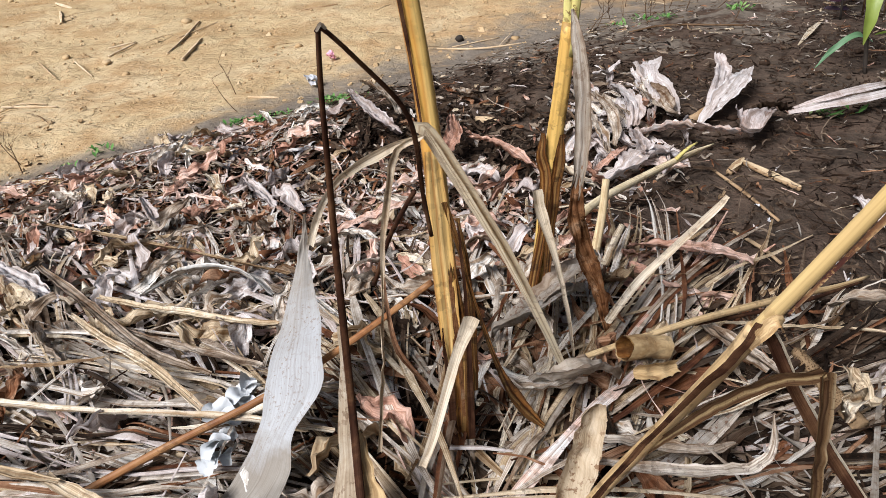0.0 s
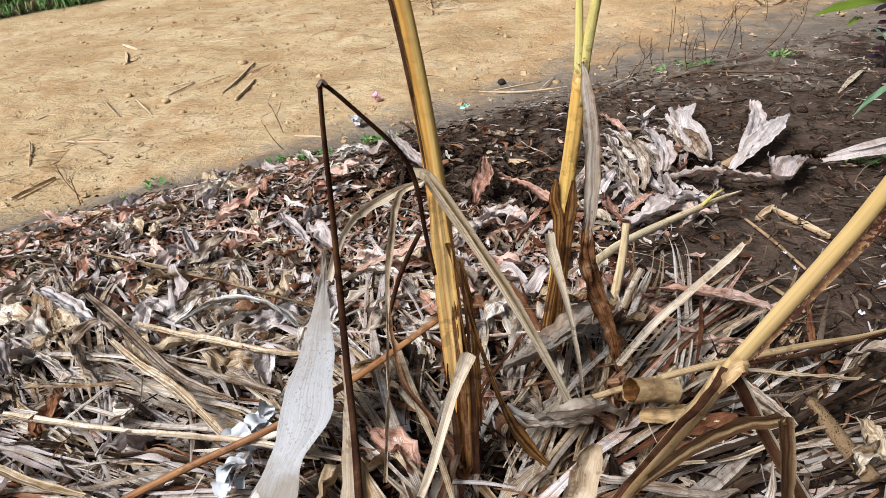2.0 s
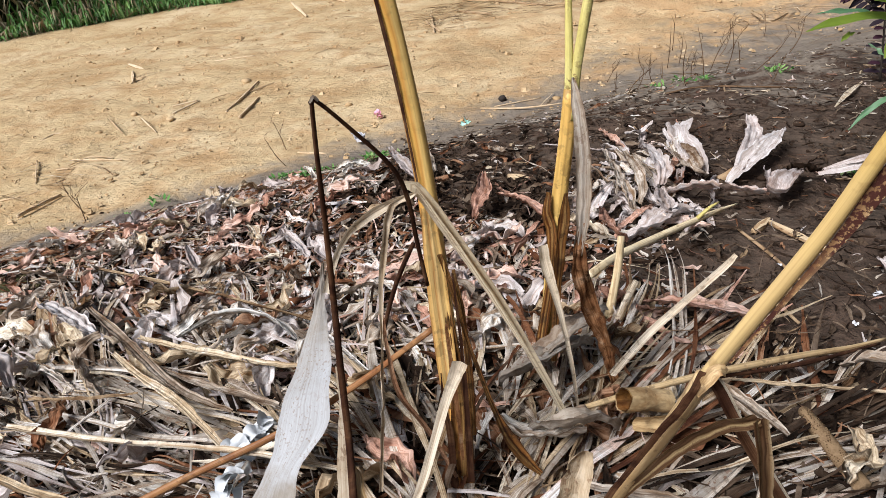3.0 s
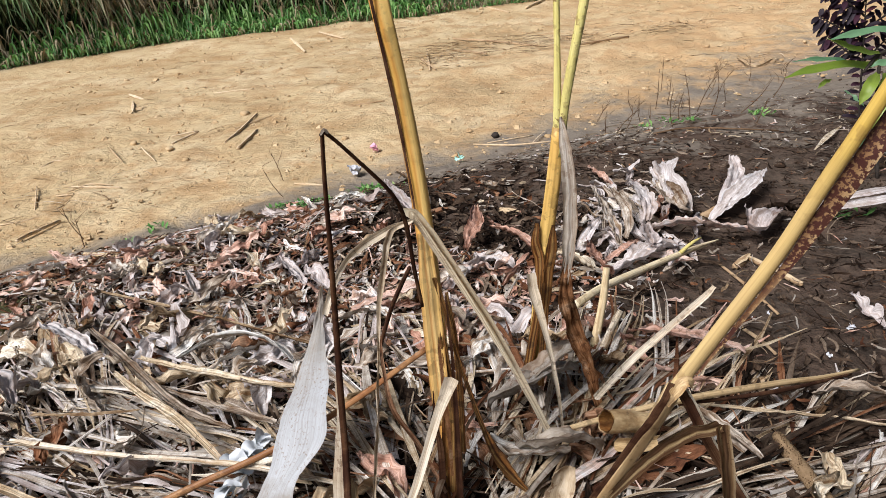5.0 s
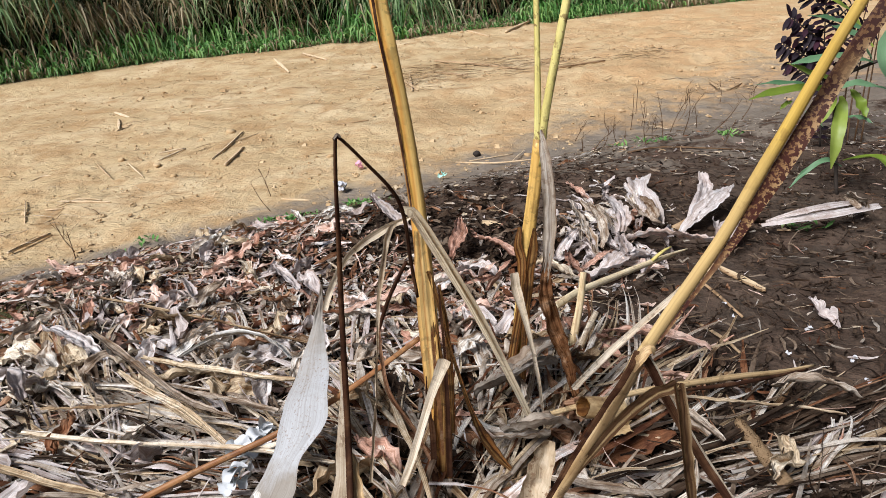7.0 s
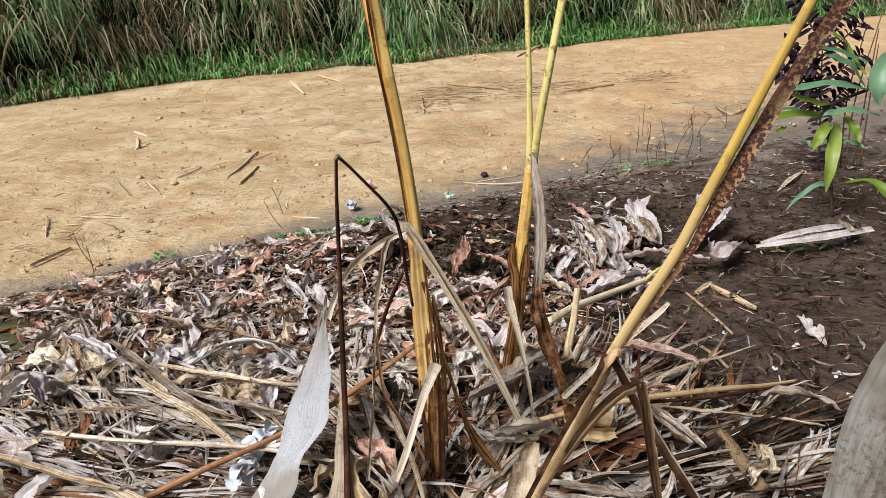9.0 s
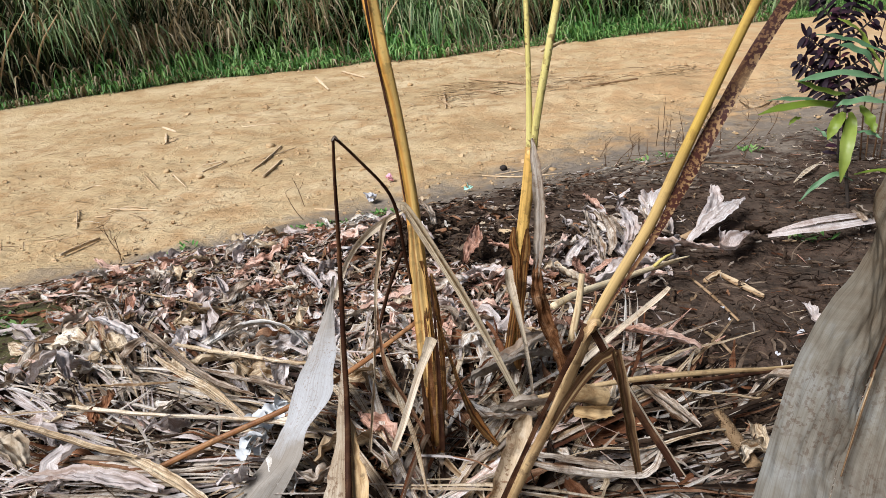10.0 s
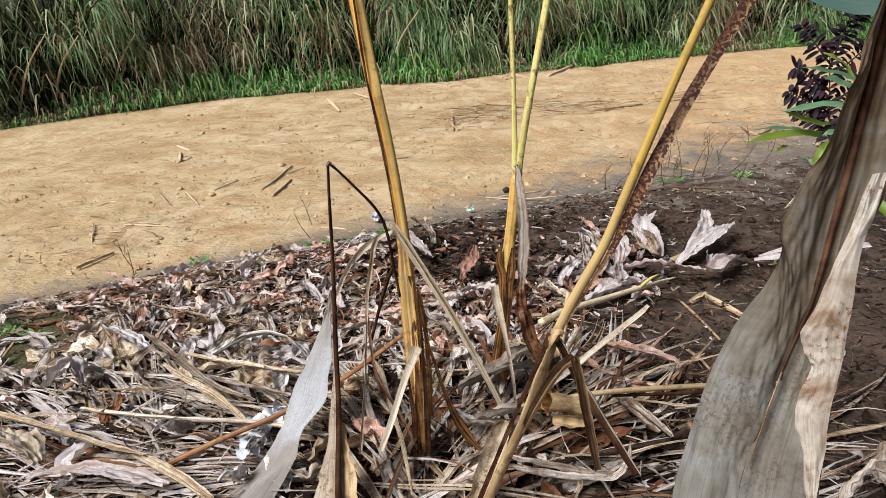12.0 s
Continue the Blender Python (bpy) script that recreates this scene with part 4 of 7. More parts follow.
white = thing("hanging_leaf", "large bleached grey-white dry leaf drooping onto the litter", "dry leaf")
part("leaf_stem", Sheet().strip([(0.580, 0.500, 0.727), (0.536, 0.540, 0.697), (0.476, 0.600, 0.647), (0.430, 0.650, 0.597), (0.393, 0.680, 0.539), (0.375, 0.680, 0.494)], [0.004, 0.010, 0.012, 0.008, 0.010, 0.010], 24, 4, FRONT, 0.4, 0.4, [0.2, 0.8, 0.1], 0.003, seed=4), HERO, white, "narrow straw-coloured leaf neck")
EDGE_L = [(0.364, 0.710, 0.526), (0.359, 0.690, 0.497), (0.354, 0.665, 0.468), (0.347, 0.600, 0.423), (0.340, 0.550, 0.395), (0.340, 0.510, 0.363), (0.338, 0.475, 0.344), (0.304, 0.440, 0.294), (0.269, 0.410, 0.272), (0.219, 0.385, 0.234), (0.159, 0.360, 0.185)]
EDGE_R = [(0.367, 0.710, 0.527), (0.368, 0.690, 0.486), (0.375, 0.665, 0.466), (0.401, 0.600, 0.452), (0.421, 0.545, 0.434), (0.425, 0.500, 0.408), (0.395, 0.465, 0.370), (0.400, 0.435, 0.350), (0.383, 0.415, 0.316), (0.352, 0.385, 0.261), (0.319, 0.360, 0.207)]
part("blade", Sheet().ruled(EDGE_L, EDGE_R, 48, 12, [0.0, 0.05, 0.08, 0.10, 0.02, 0.15, 0.12], 0.0, (-0.1, -1, 0.4), 0.007, 0.003, 6.0), ASHEN, white)
single("fallen_rod", Sheet().tube([(0.557, 0.575, 0.512), (0.505, 0.570, 0.471), (0.462, 0.565, 0.438), (0.395, 0.550, 0.394), (0.324, 0.520, 0.361)] + [(0.213, 0.480, 0.319), (0.105, 0.440, 0.273), (-0.018, 0.380, 0.227)], [0.0042, 0.0042, 0.0045, 0.0048, 0.005, 0.0052, 0.0054, 0.0054], 24, 9, 0.9, 0.1, 3.0), ORANGE, "thin orange-brown leaf stem leaning on the litter", "stem")
single("thin_strand", Sheet().tube([(0.553, 0.555, 0.641), (0.523, 0.590, 0.587), (0.497, 0.620, 0.535), (0.467, 0.640, 0.460)], [0.0025, 0.003, 0.003, 0.003], 14, 6), BLACKSTEM, "thin dark leaf strand against the stalk", "stem")
single("thin_strand", Sheet().strip([(0.516, 0.520, 0.569), (0.514, 0.525, 0.506), (0.518, 0.530, 0.445), (0.545, 0.540, 0.379), (0.575, 0.540, 0.302)], [0.003, 0.005, 0.007, 0.006, 0.005], 20, 3, FRONT, 0.4, 0.4, 0.3, 0.002), RUST, "narrow rust-brown strand hanging by the stalk", "dry leaf")
single("curled_leaf", Sheet().strip([(0.744, 0.485, 0.419), (0.738, 0.480, 0.400), (0.730, 0.465, 0.372), (0.722, 0.450, 0.334), (0.710, 0.430, 0.281)], [0.020, 0.034, 0.040, 0.044, 0.044], 26, 12, FRONT, 0.1, 0.9, [0.2, -0.2], 0.007, seed=3, ridge=0.0006, torn=0.22), BARKY, "curled rough tan dry leaf hanging over the litter", "dry leaf", "dry leaves")

# the big withered leaf that hangs close by
big = thing("hanging_leaf", "large grey withered leaf hanging with brown stains and dark midrib", "dry leaf")
CREASE = [(1.158, 0.300, 1.085), (1.151, 0.285, 1.029), (1.143, 0.268, 0.985), (1.135, 0.255, 0.943), (1.123, 0.234, 0.886), (1.111, 0.212, 0.837), (1.096, 0.184, 0.782), (1.079, 0.158, 0.752), (1.065, 0.138, 0.723), (1.051, 0.115, 0.693), (1.038, 0.093, 0.668), (1.028, 0.068, 0.633), (1.020, 0.045, 0.601)]
LEFT = [(1.138, 0.245, 1.086), (1.131, 0.238, 1.032), (1.121, 0.226, 0.988), (1.110, 0.215, 0.962), (1.094, 0.205, 0.915), (1.080, 0.195, 0.888), (1.063, 0.182, 0.854), (1.061, 0.172, 0.833), (1.052, 0.158, 0.806), (1.024, 0.145, 0.764), (1.000, 0.118, 0.713), (0.978, 0.078, 0.647), (0.975, 0.045, 0.593)]
RIGHT = [(1.165, 0.225, 1.085), (1.161, 0.220, 1.029), (1.159, 0.215, 0.980), (1.153, 0.205, 0.938), (1.146, 0.195, 0.884), (1.129, 0.180, 0.837), (1.118, 0.150, 0.771), (1.110, 0.130, 0.732), (1.104, 0.115, 0.707), (1.100, 0.100, 0.681), (1.095, 0.085, 0.659), (1.092, 0.070, 0.631), (1.088, 0.050, 0.609)]
part("blade_half", Sheet().ruled(CREASE, LEFT, 200, 40, [0.10, 0.10, 0.06, 0.03, 0.05, 0.08, 0.08], [0.25, 0.22, 0.12, 0.04, 0.0, 0.0, 0.0], (0.2, -1, 0.3), 0.0040, 0.0035, 2.0, pleat=0.00045), GREYLEAF, big)
part("blade_half", Sheet().ruled(CREASE, RIGHT, 160, 30, [0.0, 0.0, -0.05, 0.05, 0.1, 0.1], [0.30, 0.30, 0.25, 0.2, 0.15, 0.1], (-0.5, -1, 0.2), 0.0045, 0.002, 5.0, pleat=0.00022), GREYLEAF, big)
part("midrib", Sheet().tube([(1.157, 0.297, 1.085), (1.150, 0.282, 1.030), (1.142, 0.265, 0.985), (1.134, 0.252, 0.943), (1.122, 0.231, 0.887), (1.110, 0.209, 0.838), (1.095, 0.181, 0.784), (1.078, 0.155, 0.753), (1.064, 0.134, 0.725)], [0.005, 0.005, 0.0046, 0.0042, 0.0038, 0.0032, 0.0025, 0.0017, 0.0010], 30, 8), BLACKSTEM, big, "black withered midrib")
part("vein", Sheet().tube([(1.066, 0.133, 0.732), (1.058, 0.120, 0.712), (1.049, 0.104, 0.691), (1.038, 0.083, 0.669)], [0.0008, 0.0011, 0.0010, 0.0006], 16, 6), STRAW, big, "pale straw-coloured end of the midrib")
FLAPIN = [(1.131, 0.188, 0.897), (1.119, 0.178, 0.866), (1.103, 0.163, 0.823), (1.090, 0.148, 0.789), (1.079, 0.138, 0.766), (1.081, 0.133, 0.753), (1.087, 0.130, 0.740), (1.081, 0.120, 0.722), (1.075, 0.110, 0.707), (1.076, 0.097, 0.686), (1.082, 0.080, 0.664), (1.084, 0.062, 0.637), (1.085, 0.045, 0.613)]
FLAPOUT = [(1.143, 0.190, 0.899), (1.136, 0.182, 0.866), (1.127, 0.174, 0.839), (1.120, 0.153, 0.793), (1.116, 0.144, 0.774), (1.114, 0.136, 0.755), (1.109, 0.124, 0.736), (1.105, 0.115, 0.720), (1.101, 0.107, 0.706), (1.098, 0.094, 0.685), (1.093, 0.079, 0.663), (1.089, 0.062, 0.638), (1.087, 0.045, 0.614)]
part("side_flap", Sheet().ruled(FLAPOUT, FLAPIN, 120, 20, [0.05, 0.15, 0.2, 0.2, 0.15, 0.2], 0.0, (-0.6, -1, 0.2), 0.005, 0.004, 8.0, pleat=0.0002), FLAP, big, "curled pale edge with rusty stains")

single("green_leaf", Sheet().strip([(1.075, 0.450, 1.091), (1.116, 0.440, 1.060), (1.160, 0.430, 1.045), (1.222, 0.420, 1.038)], [0.02, 0.06, 0.07, 0.06], 16, 6, (0, -1, 0.2), 0.15, 0.3, 0.0, 0.003), TEAL, "broad blue-green leaf hanging at the top", "leaf")

# ---- fallen stems and straps lying on the litter
FLAT = (0, 0, 1)


def lying(name, pts, width, mat, label, category="dry leaf", tube=False, seed=0.0, curl=0.5, fold=0.15, twist=0.0, crinkle=0.003, n=22, group="fallen straps", lift=0.0):
    s = Sheet()
    pts = [(a, b, c + lift) for a, b, c in pts]
    if tube:
        s.tube(pts, width, n, 9, 0.8, 0.12, seed)
    else:
        w = max(width)
        s.strip(pts, width, n, 10, FLAT, fold, curl, twist, crinkle, seed=seed, ridge=0.075 * w, torn=0.28)
    return single(name, s, mat, label, category, group)


cut = thing("fallen_stalk", "cream fallen stem with a split end across the bed", "stem", "fallen stems")
part("stem", Sheet().tube([(0.725, 1.045, 0.315), (0.780, 1.145, 0.305), (0.865, 1.270, 0.285), (0.958, 1.380, 0.275), (1.015, 1.439, 0.270)], [0.0085, 0.0085, 0.008, 0.007, 0.0055], 22, 10, 0.8, 0.1, 4.0), CREAM, cut)
part("split_end", Sheet().tube([(0.951, 1.370, 0.275), (0.999, 1.410, 0.280), (1.045, 1.456, 0.275)], [0.005, 0.004, 0.002], 8, 7, 0.7), CREAM, cut)
part("split_end", Sheet().tube([(0.951, 1.369, 0.280), (0.976, 1.381, 0.300), (0.998, 1.400, 0.305)], [0.005, 0.004, 0.002], 8, 7, 0.7), YELLOW, cut)
single("broken_stem", Sheet().tube([(0.786, 1.100, 0.373), (0.781, 1.080, 0.314), (0.771, 1.060, 0.259), (0.764, 1.050, 0.219)], [0.007, 0.008, 0.009, 0.009], 12, 9, 0.8, 0.1), CREAM, "short cream broken stem stuck in the litter", "stem", "fallen stems")
single("broken_stem", Sheet().tube([(0.814, 1.040, 0.312), (0.798, 1.020, 0.285), (0.783, 1.000, 0.252)], [0.006, 0.007, 0.008], 10, 9, 0.8, 0.1), STRAW, "short straw-coloured stem stub", "stem", "fallen stems")
lying("fallen_stalk", [(0.725, 0.654, 0.330), (0.786, 0.689, 0.330), (0.899, 0.765, 0.315), (1.058, 0.885, 0.270), (1.160, 0.964, 0.235), (1.241, 1.033, 0.210)], [0.004, 0.0052, 0.0056, 0.0056, 0.005, 0.003], TAN, "long tan fallen stem lying over dry leaves", "stem", True, 2.0, group="fallen stems")
lying("fallen_stalk", [(0.900, 0.775, 0.300), (1.057, 0.874, 0.262), (1.221, 1.009, 0.215)], [0.0035, 0.0042, 0.0025], BLACKSTEM, "dark fallen stem beside a tan one", "stem", True, 3.0, group="fallen stems")
single("slanted_strip", Sheet().strip([(0.772, 0.761, 0.310), (0.822, 0.860, 0.309), (0.869, 0.890, 0.345), (0.945, 0.943, 0.395), (0.966, 0.960, 0.412)], [0.012, 0.014, 0.013, 0.012, 0.008], 18, 4, (0.3, -0.6, 1), 0.4, 0.5, 0.1, 0.002), HERO, "stiff pale strip slanting up from the litter", "dry leaf", "fallen straps")

roll_m = thing("rolled_sheath", "short rolled tan sheath piece with a hollow end on the litter", "sheath")
R0, RM, R1 = (0.788, 0.664, 0.345), (0.819, 0.688, 0.328), (0.850, 0.708, 0.310)
part("outer_roll", Sheet().tube([R0, RM, R1], [0.0175, 0.0165, 0.0155], 12, 20, 0.9, 0.10, 1.0, caps=False), TAN, roll_m)
# inner wall in dark sheath colour, standing in for the hollow's shade
part("inner_roll", Sheet().tube([R0, RM, R1], [0.0155, 0.0147, 0.0138], 12, 20, 0.9, 0.10, 1.0, caps=False), SHEATH, roll_m, "dark hollow inside of the roll")
part("flap", Sheet().strip([(0.800, 0.650, 0.318), (0.829, 0.665, 0.308), (0.862, 0.690, 0.296)], [0.024, 0.030, 0.022], 14, 8, (0, -1, 0.5), 0.2, 1.2, 0.0, 0.003, ridge=0.001, torn=0.2), TAN, roll_m)

cob = thing("dry_cob", "brown dry knobbly cob lying on the litter", "cob")
K0, K1 = (1.048, 0.778, 0.250), (1.092, 0.635, 0.246)
cs = Sheet()
cs.tube([K0, tuple((a + b) / 2 for a, b in zip(K0, K1)), K1], [0.0085, 0.0115, 0.0105], 20, 16, 0.9, 0.14)
part("core", cs, COB, cob)
kn = Sheet()
for i in range(34):
    for j in range(22):
        f = 0.04 + 0.92 * i / 33
        c = Vector(K0).lerp(Vector(K1), f)
        t = (Vector(K1) - Vector(K0)).normalized()
        a = t.cross(Vector((0, 0, 1))).normalized()
        b = a.cross(t)
        w = 2 * math.pi * (j + 0.5 * (i % 2)) / 22
        o = a * math.cos(w) + b * math.sin(w)
        r = 0.0082 + 0.0034 * math.sin(math.pi * min(1, f * 0.7 + 0.15))
        if noise.noise((f * 9, w * 1.5, 2)) < -0.05:
            continue
        q = 0.7 + 0.6 * noise.noise((i * 1.7, j * 2.3, 5))
        kn.tube([c + o * (r - 0.002), c + o * (r + 0.0002), c + o * (r + 0.0009 * q)], [0.0013 * q, 0.0011 * q, 0.0005], 2, 5)
tagged(part("pitted_husk", kn, COB, cob), kind="stuff")

# straps on the open side, each in its own place
def strap_on_litter(pts, w, mat, lab, tw):
    lying("leaf_strap", pts, w, mat, lab, twist=tw, seed=len(lab) * 0.37 + w[0] * 90, n=28, lift=0.032, crinkle=0.008 if max(w) > 0.03 else 0.003)


strap_on_litter([(-0.472, 1.153, 0.220), (-0.408, 1.133, 0.225), (-0.063, 1.020, 0.241), (0.238, 0.887, 0.271)], [0.008, 0.012, 0.014, 0.010], STRAW, "long straw-coloured dry leaf strap on the litter", 0.2)
strap_on_litter([(-0.112, 0.845, 0.244), (-0.000, 0.802, 0.259), (0.107, 0.762, 0.278), (0.204, 0.727, 0.293), (0.288, 0.706, 0.306)], [0.012, 0.018, 0.020, 0.018, 0.012], STRAW, "thick straw-coloured dry sheath on the litter", 0.1)
strap_on_litter([(-0.197, 0.590, 0.242), (-0.131, 0.581, 0.246), (0.061, 0.544, 0.276), (0.191, 0.527, 0.295), (0.304, 0.511, 0.309), (0.431, 0.500, 0.306)], [0.014, 0.020, 0.016, 0.014, 0.016, 0.012], STRAW, "long tan sheath strap on the litter", 0.15)
strap_on_litter([(-0.401, 0.523, 0.266), (-0.327, 0.508, 0.267), (-0.151, 0.473, 0.274), (0.022, 0.426, 0.287), (0.100, 0.418, 0.286)], [0.016, 0.018, 0.016, 0.014, 0.010], STRAW, "thick cream-tan fallen stem strap", 0.1)
strap_on_litter([(0.068, 0.433, 0.273), (0.196, 0.378, 0.284), (0.286, 0.338, 0.279)], [0.018, 0.020, 0.014], STRAW, "broad straw sheath piece", -0.2)
strap_on_litter([(-0.002, 0.745, 0.256), (0.115, 0.683, 0.278), (0.204, 0.643, 0.298), (0.296, 0.609, 0.310)], [0.010, 0.018, 0.018, 0.010], PALE, "pale bleached leaf strap on the litter", 0.3)
strap_on_litter([(-0.345, 0.983, 0.226), (-0.214, 0.889, 0.239), (-0.110, 0.816, 0.245), (0.088, 0.666, 0.280), (0.215, 0.611, 0.290)], [0.012, 0.022, 0.020, 0.016, 0.010], PALE, "pale grey leaf strap on the litter", 0.2)
strap_on_litter([(-0.148, 0.809, 0.233), (-0.018, 0.717, 0.255), (0.099, 0.643, 0.277), (0.242, 0.537, 0.292)], [0.010, 0.014, 0.014, 0.010], STRAW, "grey-tan leaf strap on the litter", -0.2)
strap_on_litter([(-0.040, 0.862, 0.238), (0.019, 0.857, 0.273), (0.072, 0.853, 0.298), (0.154, 0.836, 0.318), (0.202, 0.834, 0.294), (0.235, 0.816, 0.279)], [0.010, 0.018, 0.026, 0.028, 0.022, 0.010], PALE, "arched pale dry leaf on the litter", 0.6)
strap_on_litter([(-0.182, 0.635, 0.263), (-0.054, 0.631, 0.278), (0.028, 0.648, 0.282)], [0.007, 0.007, 0.005], STRAW, "thin cream strip across the litter", 0.0)
strap_on_litter([(-0.427, 0.964, 0.235), (-0.301, 0.889, 0.257), (-0.232, 0.854, 0.249), (-0.191, 0.836, 0.240)], [0.03, 0.042, 0.036, 0.016], WHITE, "broad bleached white dry leaf on the litter", 0.3)
strap_on_litter([(-0.153, 0.802, 0.283), (-0.176, 0.780, 0.272), (-0.195, 0.771, 0.241), (-0.124, 0.709, 0.246), (-0.068, 0.672, 0.251)], [0.016, 0.022, 0.026, 0.032, 0.012], PALE, "twisted pale grey dry leaf on the litter", 0.9)
strap_on_litter([(-0.023, 1.325, 0.236), (0.030, 1.257, 0.247), (0.065, 1.228, 0.238), (0.096, 1.198, 0.230)], [0.016, 0.036, 0.034, 0.014], WHITE, "small bleached white leaf piece", 0.2)
strap_on_litter([(-0.238, 1.236, 0.236), (-0.170, 1.149, 0.257), (-0.146, 1.122, 0.247), (-0.139, 1.122, 0.227)], [0.010, 0.026, 0.024, 0.008], WHITE, "upright bleached white leaf piece", 0.5)
strap_on_litter([(0.267, 1.046, 0.255), (0.327, 1.086, 0.263), (0.378, 1.124, 0.270), (0.423, 1.197, 0.255)], [0.014, 0.034, 0.040, 0.014], ROSE, "rosy brown broad dry leaf behind the stalk", 0.2)
strap_on_litter([(0.028, 2.083, 0.165), (0.150, 1.800, 0.225), (0.234, 1.675, 0.225), (0.289, 1.640, 0.205)], [0.02, 0.05, 0.055, 0.02], WHITE, "white bleached leaf at the foot of the bed", 0.2)
strap_on_litter([(-0.001, 2.331, 0.109), (0.145, 1.968, 0.217), (0.206, 1.886, 0.215), (0.259, 1.779, 0.205)], [0.02, 0.05, 0.045, 0.02], PALE, "grey crumpled leaf at the foot of the bed", 0.4)
strap_on_litter([(0.413, 1.727, 0.215), (0.441, 1.570, 0.235), (0.434, 1.508, 0.226), (0.436, 1.434, 0.216)], [0.02, 0.045, 0.04, 0.012], ROSE, "pinkish dry leaf on dark soil", 0.2)
strap_on_litter([(0.474, 1.588, 0.215), (0.554, 1.499, 0.236), (0.612, 1.419, 0.236), (0.652, 1.405, 0.217)], [0.012, 0.036, 0.034, 0.01], ROSE, "rosy pointed dry leaf on dark soil", 0.2)
strap_on_litter([(0.563, 1.215, 0.233), (0.589, 1.202, 0.274), (0.606, 1.215, 0.293), (0.615, 1.263, 0.290)], [0.014, 0.026, 0.022, 0.008], ROSE, "brown-edged pale leaf tip sticking up", 0.5)
strap_on_litter([(0.603, 0.734, 0.274), (0.629, 0.728, 0.302), (0.670, 0.746, 0.315), (0.712, 0.817, 0.294), (0.740, 0.861, 0.267)], [0.012, 0.04, 0.055, 0.05, 0.02], DUN, "grey crumpled leaf between the stalks", 0.4)
strap_on_litter([(0.619, 0.636, 0.288), (0.666, 0.607, 0.293), (0.703, 0.617, 0.287), (0.737, 0.632, 0.282)], [0.014, 0.036, 0.034, 0.016], PALE, "pale grey dry leaf by the stalk", 0.2)
strap_on_litter([(0.748, 0.472, 0.310), (0.805, 0.470, 0.300), (0.866, 0.471, 0.300), (0.917, 0.482, 0.300), (0.934, 0.492, 0.320), (0.940, 0.524, 0.340)], [0.012, 0.020, 0.020, 0.014, 0.010, 0.003], PALE, "pale cream strap curling up at its tip", 0.2)
strap_on_litter([(0.900, 0.824, 0.243), (0.929, 0.773, 0.252), (0.960, 0.727, 0.251), (0.988, 0.706, 0.239)], [0.012, 0.028, 0.028, 0.012], PALE, "pale crumpled leaf piece on the litter", 0.3)
strap_on_litter([(0.828, 1.058, 0.225), (0.894, 1.027, 0.244), (0.970, 1.014, 0.241), (1.040, 1.016, 0.219)], [0.012, 0.034, 0.036, 0.010], ROSE, "rosy brown long dry leaf on the soil", 0.1)
strap_on_litter([(0.781, 0.957, 0.245), (0.758, 0.864, 0.264), (0.779, 0.835, 0.265), (0.798, 0.791, 0.256)], [0.01, 0.02, 0.02, 0.01], RUST, "rust-red shrivelled leaf among dry straps", 1.2)
strap_on_litter([(1.132, 0.906, 0.208), (1.169, 0.888, 0.237), (1.219, 0.879, 0.237), (1.272, 0.875, 0.216)], [0.014, 0.034, 0.036, 0.014], PALE, "grey-tan crumpled leaf on the soil", 0.3)
strap_on_litter([(0.899, 0.821, 0.233), (0.973, 0.831, 0.227), (1.045, 0.831, 0.222), (1.145, 0.847, 0.208), (1.235, 0.832, 0.207)], [0.006, 0.010, 0.010, 0.008, 0.005], STRAW, "long thin straw strip on the litter", 0.1)
strap_on_litter([(0.729, 0.542, 0.272), (0.804, 0.539, 0.266), (0.876, 0.541, 0.256), (0.920, 0.567, 0.246)], [0.010, 0.022, 0.020, 0.008], PALE, "pale cream strap on the litter", 0.2)
strap_on_litter([(-0.350, 0.668, 0.237), (-0.329, 0.687, 0.277), (-0.311, 0.715, 0.278), (-0.274, 0.690, 0.239)], [0.02, 0.05, 0.05, 0.02], WHITE, "white crumpled leaf standing on the litter", 0.4)
strap_on_litter([(-0.266, 0.466, 0.259), (-0.194, 0.428, 0.281), (-0.155, 0.420, 0.273), (-0.122, 0.399, 0.254)], [0.02, 0.06, 0.06, 0.02], HERO, "cream dry leaf piece under the straps", 0.2)
strap_on_litter([(-0.106, 0.361, 0.254), (0.015, 0.359, 0.283), (0.105, 0.364, 0.283), (0.182, 0.363, 0.271)], [0.02, 0.04, 0.04, 0.02], WHITE, "bleached leaf strap on top of the litter", 0.3)
strap_on_litter([(0.642, 0.752, 0.288), (0.682, 0.778, 0.311), (0.720, 0.823, 0.322), (0.752, 0.904, 0.301)], [0.02, 0.05, 0.06, 0.03], HANGING, "grey wrinkled leaf folded between stalks", 0.5)
strap_on_litter([(0.671, 0.618, 0.292), (0.710, 0.606, 0.316), (0.746, 0.625, 0.311), (0.781, 0.654, 0.275)], [0.02, 0.045, 0.05, 0.02], HANGING, "grey-beige leaf piece beside the stalk", 0.3)
strap_on_litter([(0.904, 0.850, 0.231), (0.940, 0.775, 0.251), (0.979, 0.729, 0.249), (1.012, 0.700, 0.237)], [0.010, 0.026, 0.026, 0.010], PALE, "pale crumpled leaf with a torn end", 0.3)

# bleached leaves heaped on the dark soil
def bleached_on_soil(pts, w, mat, lab, tw):
    lying("bleached_leaf", pts, [0.8 * v for v in w], mat, lab, twist=tw, seed=len(lab) * 0.53 + w[0] * 70, n=30, curl=0.6, fold=0.10, crinkle=0.009, group="bleached leaves")


